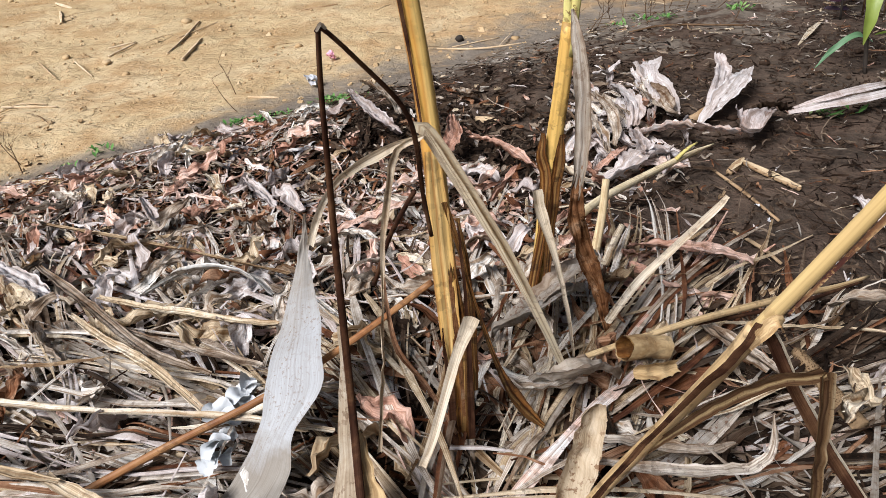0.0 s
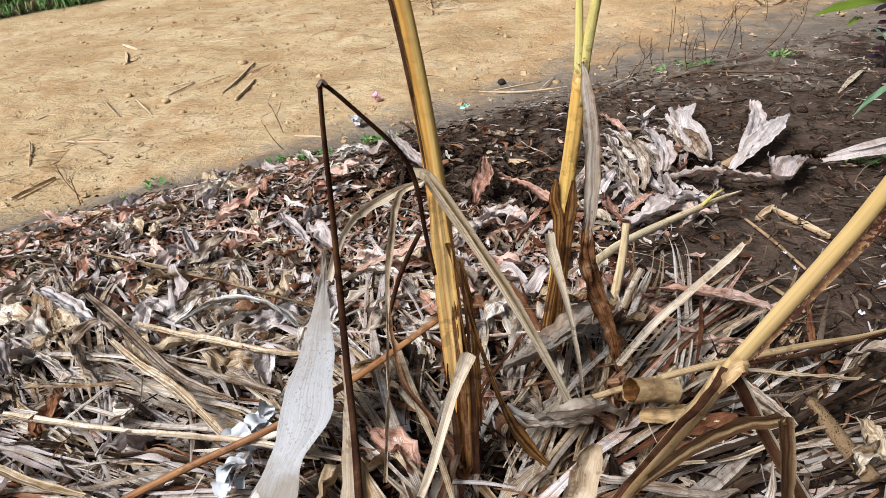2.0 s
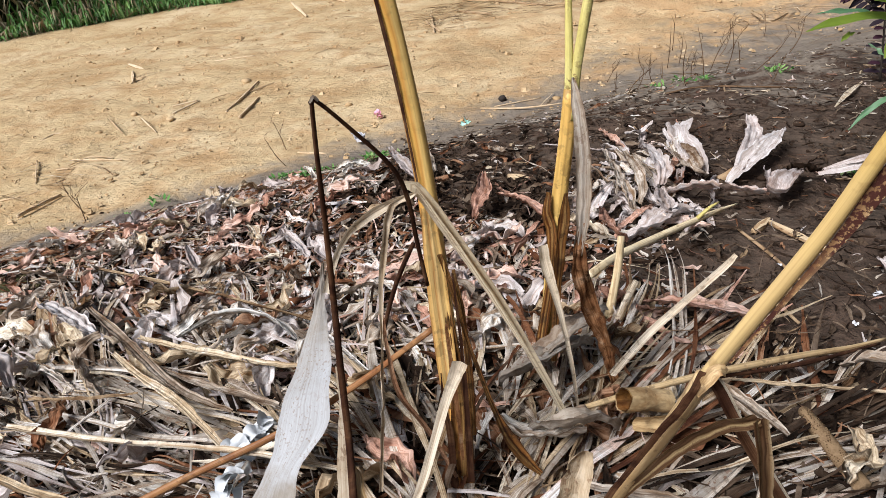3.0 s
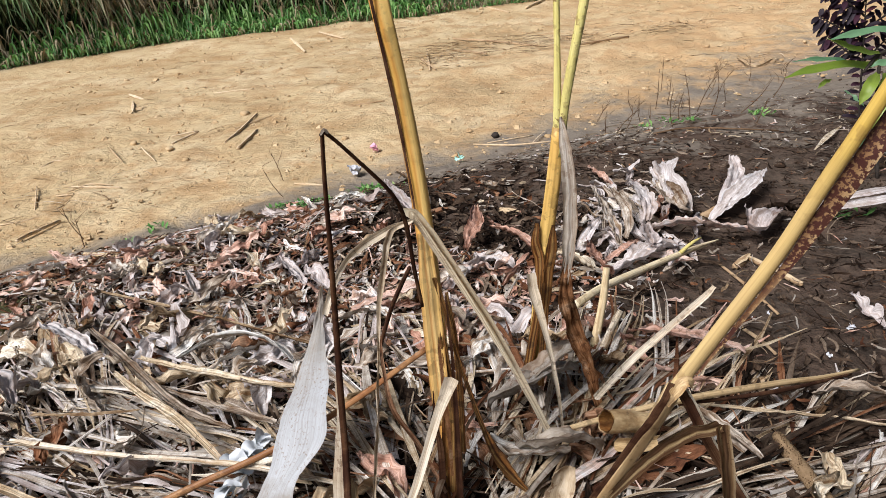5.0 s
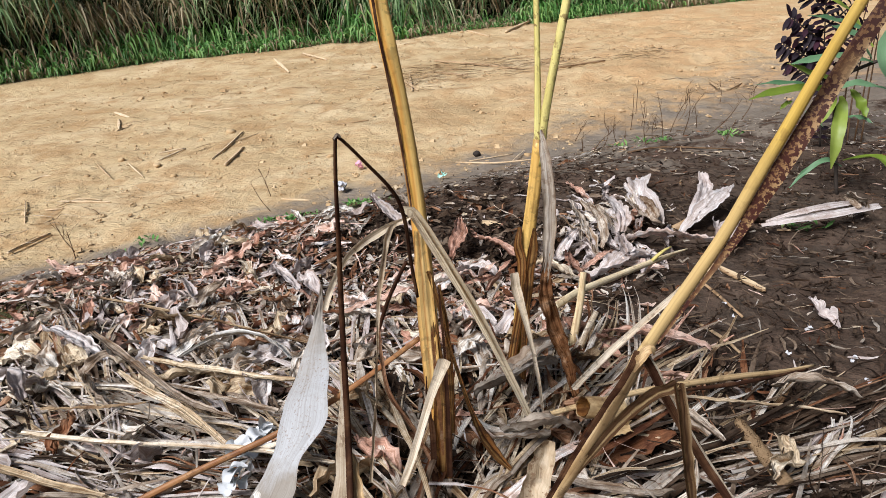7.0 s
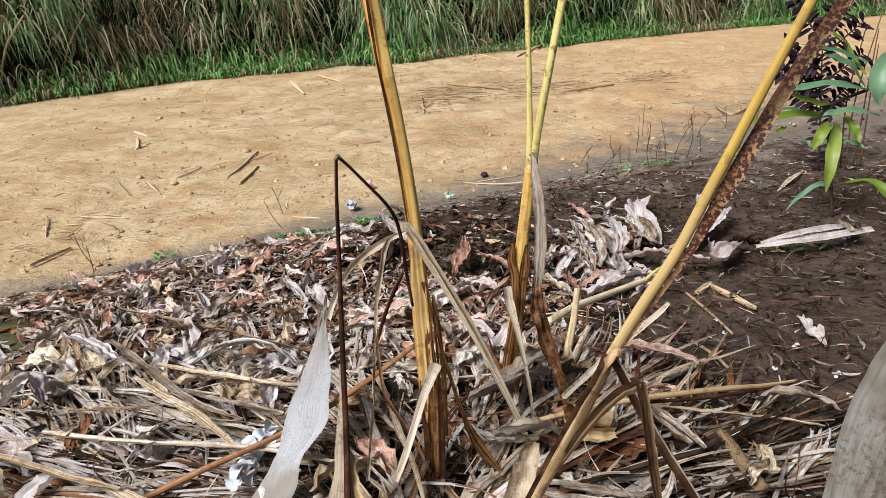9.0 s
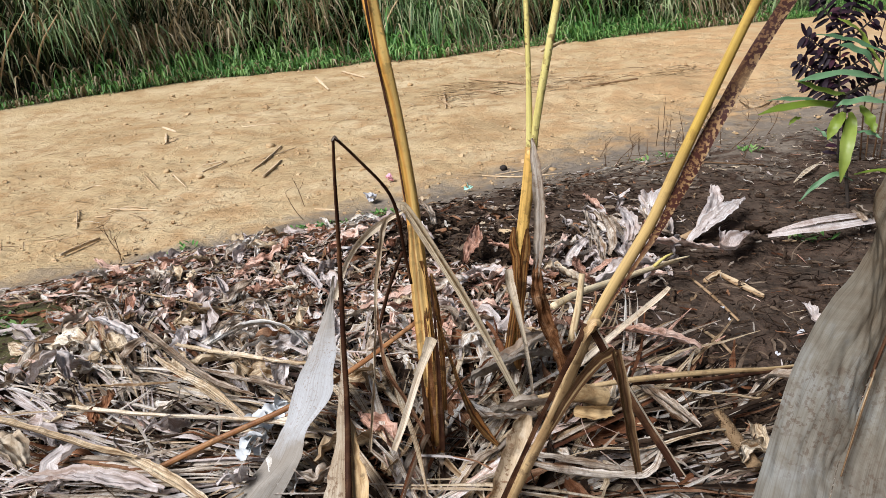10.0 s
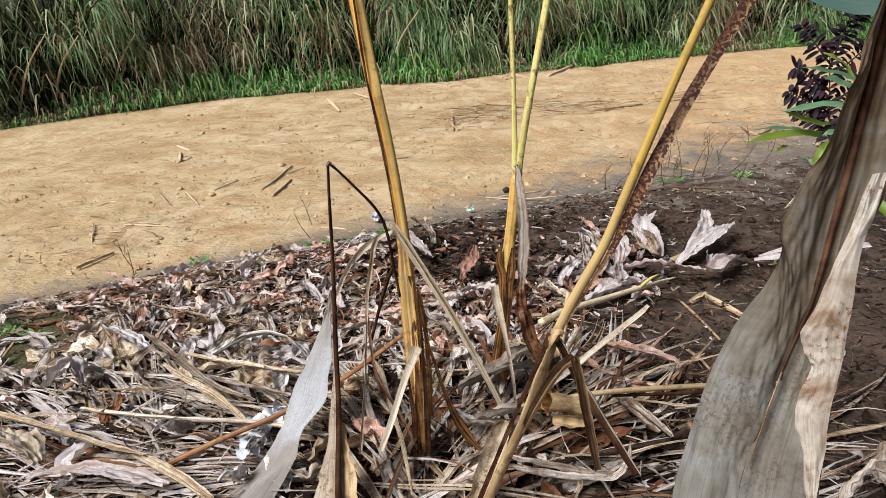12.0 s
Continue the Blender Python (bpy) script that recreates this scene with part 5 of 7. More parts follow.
bleached_on_soil([(0.722, 2.204, 0.205), (0.754, 2.045, 0.235), (0.790, 1.991, 0.225), (0.817, 1.967, 0.205)], [0.016, 0.040, 0.034, 0.012], ROSE, "pink-grey bleached leaf on dark soil", 0.2)
bleached_on_soil([(0.737, 1.981, 0.215), (0.775, 1.742, 0.245), (0.803, 1.597, 0.245), (0.821, 1.512, 0.225)], [0.016, 0.040, 0.044, 0.018], PALE, "creased pale leaf heaped on dark soil", 0.4)
bleached_on_soil([(0.790, 1.964, 0.225), (0.825, 1.737, 0.265), (0.844, 1.634, 0.255), (0.835, 1.545, 0.235)], [0.014, 0.036, 0.040, 0.016], PALE, "creased rosy leaf heaped on dark soil", -0.3)
bleached_on_soil([(0.858, 1.991, 0.225), (0.878, 1.770, 0.275), (0.896, 1.694, 0.265), (0.891, 1.663, 0.235)], [0.026, 0.065, 0.058, 0.026], WHITE, "white curled leaf heaped on dark soil", 0.3)
bleached_on_soil([(0.955, 2.190, 0.215), (0.960, 2.050, 0.252), (0.965, 1.959, 0.245), (0.983, 1.855, 0.240), (1.006, 1.773, 0.212)], [0.060, 0.100, 0.070, 0.085, 0.035], WHITE, "white crinkled leaf piece on dark soil", [0.2, -0.3, 0.4])
bleached_on_soil([(0.933, 2.018, 0.215), (0.964, 1.851, 0.245), (0.990, 1.771, 0.235), (1.016, 1.781, 0.205)], [0.039, 0.078, 0.065, 0.019], PALE, "greyish crinkled leaf piece on dark soil", -0.3)
bleached_on_soil([(1.162, 2.085, 0.274), (1.159, 1.987, 0.255), (1.125, 1.860, 0.240), (1.085, 1.752, 0.215)], [0.030, 0.066, 0.058, 0.030], WHITE, "white folded leaf standing on dark soil", [0.1, 0.5, -0.2])
bleached_on_soil([(1.062, 1.723, 0.210), (1.124, 1.802, 0.237), (1.190, 1.915, 0.250), (1.262, 2.068, 0.236)], [0.022, 0.070, 0.080, 0.014], WHITE, "broad white pointed leaf on dark soil", [0.3, -0.2, 0.3])
bleached_on_soil([(1.160, 1.730, 0.240), (1.160, 1.607, 0.234), (1.192, 1.670, 0.250), (1.262, 1.810, 0.212)], [0.050, 0.075, 0.080, 0.014], WHITE, "white torn leaf end on dark soil", [0.4, -0.2])
bleached_on_soil([(0.900, 1.655, 0.215), (0.980, 1.627, 0.245), (1.049, 1.612, 0.245), (1.155, 1.665, 0.212)], [0.040, 0.080, 0.062, 0.020], ROSE, "mauve dry leaf across the heap", [0.2, 0.5, -0.1])
bleached_on_soil([(0.882, 1.643, 0.235), (0.889, 1.479, 0.265), (0.903, 1.462, 0.245), (0.955, 1.505, 0.215)], [0.026, 0.065, 0.065, 0.026], WHITE, "white leaf with a brown fold", 0.4)
bleached_on_soil([(0.800, 1.390, 0.216), (0.858, 1.410, 0.245), (0.914, 1.480, 0.245), (0.985, 1.512, 0.215)], [0.036, 0.085, 0.085, 0.020], WHITE, "cream leaf beside the fallen stem", 0.2)
bleached_on_soil([(0.739, 1.587, 0.215), (0.752, 1.431, 0.246), (0.778, 1.366, 0.246), (0.799, 1.381, 0.216)], [0.019, 0.052, 0.052, 0.019], ROSE, "tan leaf tip on the heap", 0.5)
bleached_on_soil([(1.229, 1.812, 0.215), (1.250, 1.776, 0.235), (1.301, 1.796, 0.215)], [0.026, 0.052, 0.016], DARK, "dark brown leaf scrap joined to white leaves", 0.3)
bleached_on_soil([(1.595, 2.018, 0.215), (1.567, 1.856, 0.265), (1.590, 1.868, 0.235)], [0.039, 0.065, 0.039], PALE, "pale crumpled scrap on dark soil", 0.6)
bleached_on_soil([(0.385, 2.048, 0.205), (0.429, 1.953, 0.225), (0.460, 1.965, 0.205)], [0.039, 0.065, 0.039], PALE, "cream leaf scrap at the bed edge", 0.2)
for pts, w, mat, lab in (
    ([(1.291, 1.771, 0.215), (1.372, 1.765, 0.235), (1.481, 1.796, 0.240), (1.638, 1.882, 0.235)], [0.010, 0.022, 0.026, 0.020], WHITE, "long bleached white leaf with fine ribs"),
    ([(1.304, 1.780, 0.225), (1.387, 1.774, 0.255), (1.483, 1.814, 0.260), (1.571, 1.882, 0.245)], [0.008, 0.018, 0.022, 0.014], WHITE, "folded pale leaf on a white one"),
    ([(1.560, 1.962, 0.235), (1.552, 1.874, 0.255), (1.567, 1.837, 0.245)], [0.010, 0.028, 0.016], PALE, "torn pale leaf scrap beside a white leaf"),
):
    single("bleached_leaf", Sheet().strip(pts, w, 24, 8, (-0.1, -1, 1.0), 0.1, 0.5, 0.1, 0.003, seed=w[1] * 70), mat, lab, "dry leaf", "bleached leaves")
lying("fallen_stalk", [(1.036, 1.747, 0.205), (1.080, 1.791, 0.210), (1.119, 1.849, 0.205)], [0.012, 0.014, 0.012], TWIG, "short thick grey stem piece on dark soil", "stem", True, 5.0, group="fallen stems")

# ---- litter
rng = random.Random(7)


def bare(x, y):
    """The bare corner of the bed."""
    return 0.97 * math.exp(-(((x + 0.93) / 0.40) ** 4 + ((y - 0.98) / 0.29) ** 4))


def cover(x, y):
    """How thickly dead leaves lie at a place, 0 to 1."""
    d = bed_depth(x, y)
    if d < 0.02:
        return 0.0
    edge = sstep(0.02, 0.3, d)
    r = math.hypot((x - 0.35) / 1.0, (y - 0.55) / 1.0)
    c = sstep(1.75, 0.9, r) if r > 0.9 else 1.0
    if x > 0.55:
        c *= 1 - 0.75 * sstep(0.95, 1.4, y + 0.45 * (x - 0.55))
    else:
        c *= 1 - 0.72 * math.exp(-((x - 0.42) ** 2 / 0.07 + (y - 1.72) ** 2 / 0.16))
    c *= 1 - 0.85 * math.exp(-(((x + 0.12) / 0.22) ** 2 + ((y - 1.97) / 0.20) ** 2))
    c *= 1 - bare(x, y)
    return max(0.06, c) * edge


def mixed_soil(x, y):
    """0 on the dark humus, 1 on the grey-brown belt towards the track."""
    return sstep(2.05, 2.55, y - 0.22 * x)


def tone(x, y):
    """Weights of pale, straw, rosy, rust, rotten, white, dun and chip-brown leaves at a place."""
    far = sstep(0.85, 1.25, y + 0.25 * (x + 0.2))
    side = max(sstep(0.80, 1.05, x), sstep(1.35, 1.65, y) * sstep(-0.1, 0.2, x), sstep(2.0, 2.2, y))
    inner = sstep(0.20, 0.50, x)
    near = [0.27, 0.15, 0.04, 0.09, 0.09, 0.15, 0.13, 0.08]
    core = [0.12, 0.20, 0.03, 0.24, 0.16, 0.0, 0.09, 0.16]
    back = [0.14, 0.07, 0.27, 0.24, 0.05, 0.08, 0.06, 0.09]
    soil = [0.02, 0.02, 0.02, 0.06, 0.46, 0.01, 0.05, 0.36]
    w = [n + (b - n) * inner for n, b in zip(near, core)]
    w = [n + (b - n) * far for n, b in zip(w, back)]
    belt = [0.08, 0.14, 0.05, 0.08, 0.04, 0.03, 0.26, 0.32]
    w = [n + (b - n) * side for n, b in zip(w, soil)]
    return [n + (b - n) * mixed_soil(x, y) for n, b in zip(w, belt)]


MATS = [PALE, STRAW, ROSE, RUST, DARK, WHITE, DUN, CHIP]


def lie(x, y):
    """The way the straps run: out from the foot of the clump, in swaths."""
    return math.atan2(y - 0.36, x - 0.62) + 0.45 * noise.noise((x * 1.6, y * 1.6, 4))


def litter_piece(sheet, x, y, kind, lift, seed):
    mi = rng.choices(range(8), tone(x, y))[0]
    ridge = torn = 0.0
    if kind == "leaf":
        small = 1 - 0.5 * sstep(0.85, 1.1, x)
        back = sstep(0.9, 1.2, y)
        L, W = rng.uniform(0.06, 0.17) * small * (1 - 0.12 * back), rng.uniform(0.012, 0.040) * small * (1 - 0.50 * back)
        ang = lie(x, y) + rng.gauss(0, 0.7)
        shape = [0.25, 0.9, 1, 0.85, 0.15]
        n, ac, curl, tw, cr = 12, 6, rng.uniform(0.0, 0.9), rng.uniform(-0.5, 0.5), 0.010
        W, curl, cr = W * (1 - 0.15 * back), curl * (0.7 - 0.25 * back), cr * (0.75 - 0.15 * back)
        ridge, torn = W * 0.07, 0.5
    elif kind == "fibre":
        L, W = rng.uniform(0.06, 0.26), rng.uniform(0.0014, 0.004)
        ang = lie(x, y) + rng.gauss(0, 0.8)
        shape = [0.7, 1, 1, 0.5]
        n, ac, curl, tw, cr = 8, 1, 0.0, rng.uniform(-1, 1), 0.004
    else:
        L, W = rng.uniform(0.012, 0.06), rng.uniform(0.003, 0.013) * (1 - 0.45 * max(mixed_soil(x, y), sstep(0.85, 1.15, x)))
        ang = rng.uniform(0, 6.28)
        shape = [0.5, 1, 0.8, 0.4]
        n, ac, curl, tw, cr = 5, 2, rng.uniform(0, 0.8), rng.uniform(-1, 1), 0.004
        torn = 0.5
    # low pieces mostly take DARK: the shade in the litter's gaps as colour
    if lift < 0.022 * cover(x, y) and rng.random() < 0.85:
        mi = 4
    bend = rng.gauss(0, {"fibre": 1.1}.get(kind, 0.8))
    pts = []
    px, py, a = x - math.cos(ang) * L / 2, y - math.sin(ang) * L / 2, ang - bend / 2
    tilt = rng.gauss(0, 0.20 - 0.14 * sstep(0.9, 1.2, y))
    for i in range(5):
        s = i / 4 - 0.5
        z = land(px, py) + lift + s * L * tilt + (0.012 if kind != "bit" else 0.004) * rng.random()
        pts.append((px, py, max(z, land(px, py) + 0.004)))
        px, py, a = px + math.cos(a) * L / 4, py + math.sin(a) * L / 4, a + bend / 4
    sheet.strip(pts, [W * v for v in shape], n, ac, FLAT, rng.uniform(-0.1, 0.3), curl * rng.choice((-0.6, 1)), [tw, tw + rng.gauss(0, 0.6)], cr, seed=seed, mi=mi, ridge=ridge, torn=torn)


LEAFEND = (0.328, 0.410)


def under_leaf(x, y, lift):
    """Keeps the litter low where the big white leaf ends on it and at the foot of the clump."""
    if ((x - LEAFEND[0]) / 0.20) ** 2 + ((y - LEAFEND[1]) / 0.14) ** 2 < 1:
        return min(lift, 0.02)
    if ((x - 0.585) / 0.075) ** 2 + ((y - 0.47) / 0.09) ** 2 < 1:
        return min(lift, 0.012)
    return lift


def scatter(count, kind, lo, hi, box):
    s, k = Sheet(), 0
    while k < count:
        x, y = rng.uniform(box[0], box[1]), rng.uniform(box[2], box[3])
        c = cover(x, y)
        if kind == "bit":
            c = (0.55 + 0.45 * c) * (1 - bare(x, y)) * (1 - 0.6 * mixed_soil(x, y)) if bed_depth(x, y) > 0.1 else c
            c *= sstep(0, 0.7, x - box[0]) * sstep(0, 0.6, y - box[2]) * sstep(0, 0.7, box[1] - x)
        if kind == "leaf" and y < 0.95 and rng.random() < 0.4:
            continue
        if rng.random() < c:
            litter_piece(s, x, y, kind, under_leaf(x, y, rng.uniform(lo, hi) * (0.35 + 0.65 * c)), k * 0.618)
            k += 1
    return s


def frayed(sheet, pts, width, m, tones, r, fan=1.0, n=14):
    """A dry strap split along its fibres into m narrow strips, spread by fan towards its end."""
    line = spline(pts, n)
    base = r.choices(range(len(tones)), tones)[0]
    cup, roll = r.uniform(-0.25, 0.4), r.gauss(0, 0.25)
    for j in range(m):
        u = 2 * (j + 0.5) / m - 1 + r.gauss(0, 0.12)
        i0 = r.randint(0, 2) if m > 1 else 0
        i1 = n - (r.randint(0, 4) if m > 1 else 0)
        own = width / m * r.uniform(0.55, 1.45)
        drift, hump, sw = r.gauss(0, 0.10), r.gauss(0, 0.0022), r.uniform(0, 6.28)
        mi = base if r.random() < 0.68 else r.choices(range(len(tones)), tones)[0]
        crown = r.uniform(-0.5, 0.7)
        rows = []
        for i in range(i0, i1 + 1):
            s = i / n
            t = Vector(line[min(i + 1, n)] - line[max(i - 1, 0)]).normalized()
            side = t.cross(Vector((0, 0, 1))).normalized()
            nrm = side.cross(t)
            wd = width * (0.75 + (fan - 0.75) * s)
            off = (u + drift * s * 2) * wd / 2 + 0.0022 * math.sin(s * 9 + sw)
            c = Vector(line[i]) + side * off + nrm * (cup * abs(off) + roll * off + hump + 0.0018 * math.sin(s * 13 + sw * 2))
            h = own / 2 * min(1, 0.35 + 2.2 * (i - i0) / n, 0.25 + 2.6 * (i1 - i) / n) * (1 + 0.25 * math.sin(s * 21 + sw))
            rows.append([c - side * h, c + nrm * h * crown, c + side * h])
        sheet.grid(rows, mi=mi)


def strap_litter(count, lo, hi, box):
    s, k = Sheet(), 0
    while k < count:
        x, y = rng.uniform(box[0], box[1]), rng.uniform(box[2], box[3])
        c = cover(x, y) * (1 - 0.8 * sstep(0.95, 1.25, y)) * (1 - 0.45 * sstep(0.9, 1.2, x))
        if rng.random() > c ** 1.4:
            continue
        L, W = rng.uniform(0.22, 0.72), rng.choice((0.008, 0.012, 0.018, 0.026, 0.036))
        ang = lie(x, y) + rng.gauss(0, 0.20) + (math.pi if rng.random() < 0.4 else 0)
        if rng.random() < 0.10:
            ang, W = rng.uniform(0, 6.28), 0.006
        bend, lift = rng.gauss(0, 0.40), under_leaf(x, y, rng.uniform(lo, hi)) * (0.5 + 0.5 * c)
        px, py, a = x - math.cos(ang) * L / 2, y - math.sin(ang) * L / 2, ang - bend / 2
        pts = []
        for i in range(6):
            pts.append((px, py, land(px, py) + max(0.006, lift + rng.gauss(0, 0.007))))
            px, py, a = px + math.cos(a) * L / 5, py + math.sin(a) * L / 5, a + bend / 5
        if max(bare(a, b) for a, b, _ in pts) > 0.4 and rng.random() < 0.9:
            continue
        tones = [0.32, 0.16, 0.02, 0.06, 0.05, 0.22, 0.12, 0.05] if x < 0.35 else [0.28, 0.33, 0.03, 0.17, 0.03, 0.05, 0.04, 0.07] if x < 0.80 else [0.20, 0.30, 0.05, 0.18, 0.07, 0.03, 0.06, 0.11]
        m = max(1, round(W / rng.uniform(0.005, 0.011)))
        frayed(s, pts, W, m, tones, rng, rng.uniform(0.5, 1.6))
        k += 1
    return s


BOX = (-1.7, 2.2, -0.3, 3.0)
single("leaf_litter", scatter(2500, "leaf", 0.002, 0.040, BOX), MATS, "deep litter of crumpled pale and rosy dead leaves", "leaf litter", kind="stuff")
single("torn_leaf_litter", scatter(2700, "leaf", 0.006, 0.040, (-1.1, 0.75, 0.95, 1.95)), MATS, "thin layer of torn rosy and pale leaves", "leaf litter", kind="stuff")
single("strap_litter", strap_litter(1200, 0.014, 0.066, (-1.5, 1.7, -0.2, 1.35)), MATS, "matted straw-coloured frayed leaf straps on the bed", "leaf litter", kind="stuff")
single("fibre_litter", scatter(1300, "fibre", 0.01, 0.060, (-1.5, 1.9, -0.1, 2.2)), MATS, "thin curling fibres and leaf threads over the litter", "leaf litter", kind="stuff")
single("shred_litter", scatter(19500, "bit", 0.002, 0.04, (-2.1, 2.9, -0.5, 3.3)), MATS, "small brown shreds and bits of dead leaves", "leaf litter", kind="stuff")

# loose leaves on top, each its own
shapes = {}
for mat, word in ((PALE, "pale grey"), (ROSE, "rosy brown"), (STRAW, "straw-coloured"), (RUST, "rust-red"), (WHITE, "bleached white")):
    for i in range(5):
        L, W = rng.uniform(0.07, 0.16), rng.uniform(0.022, 0.045)
        pts = [(L * (s - 0.5), rng.gauss(0, 0.008), 0.012 + rng.gauss(0, 0.010)) for s in (0, 0.25, 0.5, 0.75, 1)]
        shapes[word, i] = Sheet().strip(pts, [W * v for v in (0.25, 0.9, 1, 0.8, 0.12)], 18, 10, FLAT, 0.2, rng.uniform(0.3, 1.4), [rng.gauss(0, 0.5), rng.gauss(0, 0.5)], 0.014, seed=i * 3.1 + L * 50, wave=0.005, ridge=0.0022, torn=0.45).mesh("dry_leaf", mat)
for k in range(48):
    c = (0.833, 1.781, 0.185)
    x, y = c[0] + rng.gauss(0, 0.09), c[1] + rng.gauss(0, 0.16)
    mat, word = rng.choice([(PALE, "pale grey"), (ROSE, "rosy"), (WHITE, "bleached white"), (WHITE, "bleached white"), (WHITE, "bleached white")])
    L, W, a, h = rng.uniform(0.12, 0.26), rng.uniform(0.014, 0.030), rng.gauss(1.75, 0.45), rng.uniform(0.012, 0.05)
    pts = [(x + math.cos(a) * L * f + rng.gauss(0, 0.006), y + math.sin(a) * L * f, land(x, y) + h + rng.gauss(0, 0.010)) for f in (-0.5, -0.25, 0, 0.25, 0.5)]
    lying("dry_leaf", pts, [W * v for v in (0.5, 1.2, 0.9, 1.3, 0.3)], mat, word + " crinkled narrow dry leaf in a heap on soil", twist=rng.gauss(0, 0.5), seed=k * 1.7, n=24, curl=0.5, fold=0.2, crinkle=0.007, group="heaped dry leaves")
placed = 0
while placed < 190:
    x, y = rng.uniform(-1.5, 2.0), rng.uniform(0.1, 2.6)
    c = cover(x, y)
    open_soil = max(sstep(0.85, 1.1, x), sstep(1.35, 1.6, y) * sstep(0.0, 0.3, x))
    if rng.random() > c * (1 - 0.85 * open_soil):
        continue
    if y < 0.85 and rng.random() < (0.8 if 0.40 < x < 1.20 else 0.55):
        continue
    word = rng.choices(["pale grey", "straw-coloured", "rosy brown", "rust-red", "bleached white"], [tone(x, y)[k] * f for k, f in ((0, 1), (1, 1), (2, 0.8 if y > 0.9 else 0.2), (3, 0.1), (5, 1.2))])[0]
    ob = new("dry_leaf", shapes[word, rng.randrange(5)])
    ob.matrix_world = pose(x, y, land(x, y) + 0.02 + 0.035 * c, rng.gauss(0, 20), rng.gauss(0, 16), rng.uniform(0, 360))
    tagged(ob, word + " crumpled dry leaf lying on the litter", "dry leaf", "loose dry leaves")
    placed += 1


# ---- far side of the track: low grass, tall grass, dead canes
def blade(s, x, y, z, h, w, lean, droop, seg, mi, r):
    a = r.uniform(0, 6.28)
    dx, dy = math.cos(a), math.sin(a)
    pts = []
    for i in range(seg + 1):
        f = i / seg
        out = lean * f + droop * f * f
        pts.append(Vector((x + dx * out, y + dy * out, z + h * (f - 0.55 * droop / max(h, 0.1) * f ** 3))))
    sx, sy = -dy, dx
    if r.random() < 0.6:
        sx, sy = 0.9, 0.35
    rows = []
    for i, p in enumerate(pts):
        f = i / seg
        hw = w / 2 * (0.5 + 1.2 * f * (1 - f) * 2 if f < 0.5 else 1.1 * (1 - f) * 2 + 0.03)
        rows.append([p - Vector((sx, sy, 0)) * hw, p + Vector((sx, sy, 0)) * hw])
    s.grid(rows, mi=mi)


r2 = random.Random(11)
low, tall = Sheet(), Sheet()


def withered(x, z):
    """Share of dead blades at a place of the bank."""
    return min(0.95, max(0.06, 0.30 + 1.1 * noise.noise((x * 0.75, z * 0.9, 9)) + 0.35 * sstep(-4.2, -5.2, x)))


def arc(sheet, q, o, L, rise, fall, w, mi):
    """A short blade that rises and falls over."""
    sx = Vector((-o.y, o.x, 0)) * 0.5 + Vector((0.6, 0.15, 0.1))
    rows = []
    for f, g in ((0, 0.7), (0.25, 1), (0.5, 0.95), (0.75, 0.65), (1, 0.05)):
        p = q + o * L * (1.3 * f - 0.3 * f * f) + Vector((0, 0, L * (rise * math.sin(math.pi * min(1, f * 0.8)) - fall * f * f)))
        rows.append([p - sx * w * g, p + sx * w * g])
    sheet.grid(rows, mi=mi)


for k in range(21000):
    x = r2.uniform(-7.5, 6)
    f = abs(r2.gauss(0, 0.20)) - 0.14 + 0.14 * noise.noise((x * 1.3, 5, 2))
    y = far_edge(x) - 0.03 + f + 0.12 * noise.noise((x * 1.7, 2, 0))
    thick = 0.6 + 0.9 * noise.noise((x * 0.8, 7, 1))
    if r2.random() > thick + 0.3:
        continue
    a = r2.uniform(0, 6.28)
    grow = 0.5 + min(1, max(0, f) / 0.25)
    arc(low, Vector((x, y, land(x, y) - 0.01)), Vector((math.cos(a), math.sin(a) * 0.7 - 0.2, 0)), r2.uniform(0.06, 0.22) * grow * (1.1 + 0.8 * noise.noise((x * 2.1, 4, 8)) + 0.9 * noise.noise((x * 0.9, 6, 3))), r2.uniform(0.5, 1.5), r2.uniform(0.0, 0.8), r2.uniform(0.006, 0.013), 1 if r2.random() < withered(x, 0) * 0.7 else 0)
for k in range(330):  # stems behind the face, mostly dark: the bank's inner shade as colour
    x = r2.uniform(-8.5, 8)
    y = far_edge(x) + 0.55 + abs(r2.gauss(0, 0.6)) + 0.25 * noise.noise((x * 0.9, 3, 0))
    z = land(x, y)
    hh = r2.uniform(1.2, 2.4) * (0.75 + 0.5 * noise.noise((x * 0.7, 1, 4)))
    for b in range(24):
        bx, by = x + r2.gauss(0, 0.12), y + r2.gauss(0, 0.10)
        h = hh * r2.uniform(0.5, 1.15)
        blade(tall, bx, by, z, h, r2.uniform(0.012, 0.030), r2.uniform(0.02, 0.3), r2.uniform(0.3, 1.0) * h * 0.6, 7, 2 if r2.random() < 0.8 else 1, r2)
for k in range(1300):  # upright and leaning stalks in the face
    x = r2.uniform(-8, 7)
    y = far_edge(x) + r2.uniform(0.22, 0.6) + 0.25 * noise.noise((x * 0.9, 3, 0))
    z = land(x, y) + r2.uniform(0.0, 1.1)
    if noise.noise((x * 1.3, z * 1.2, 16)) < -0.12:
        continue
    h = r2.uniform(0.25, 0.6)
    dead = r2.random() < withered(x, z) + 0.15
    blade(tall, x, y, z, h, r2.uniform(0.008, 0.020), r2.uniform(0.0, 0.25), r2.uniform(0.1, 0.6) * h, 6, 1 if dead else 0, r2)
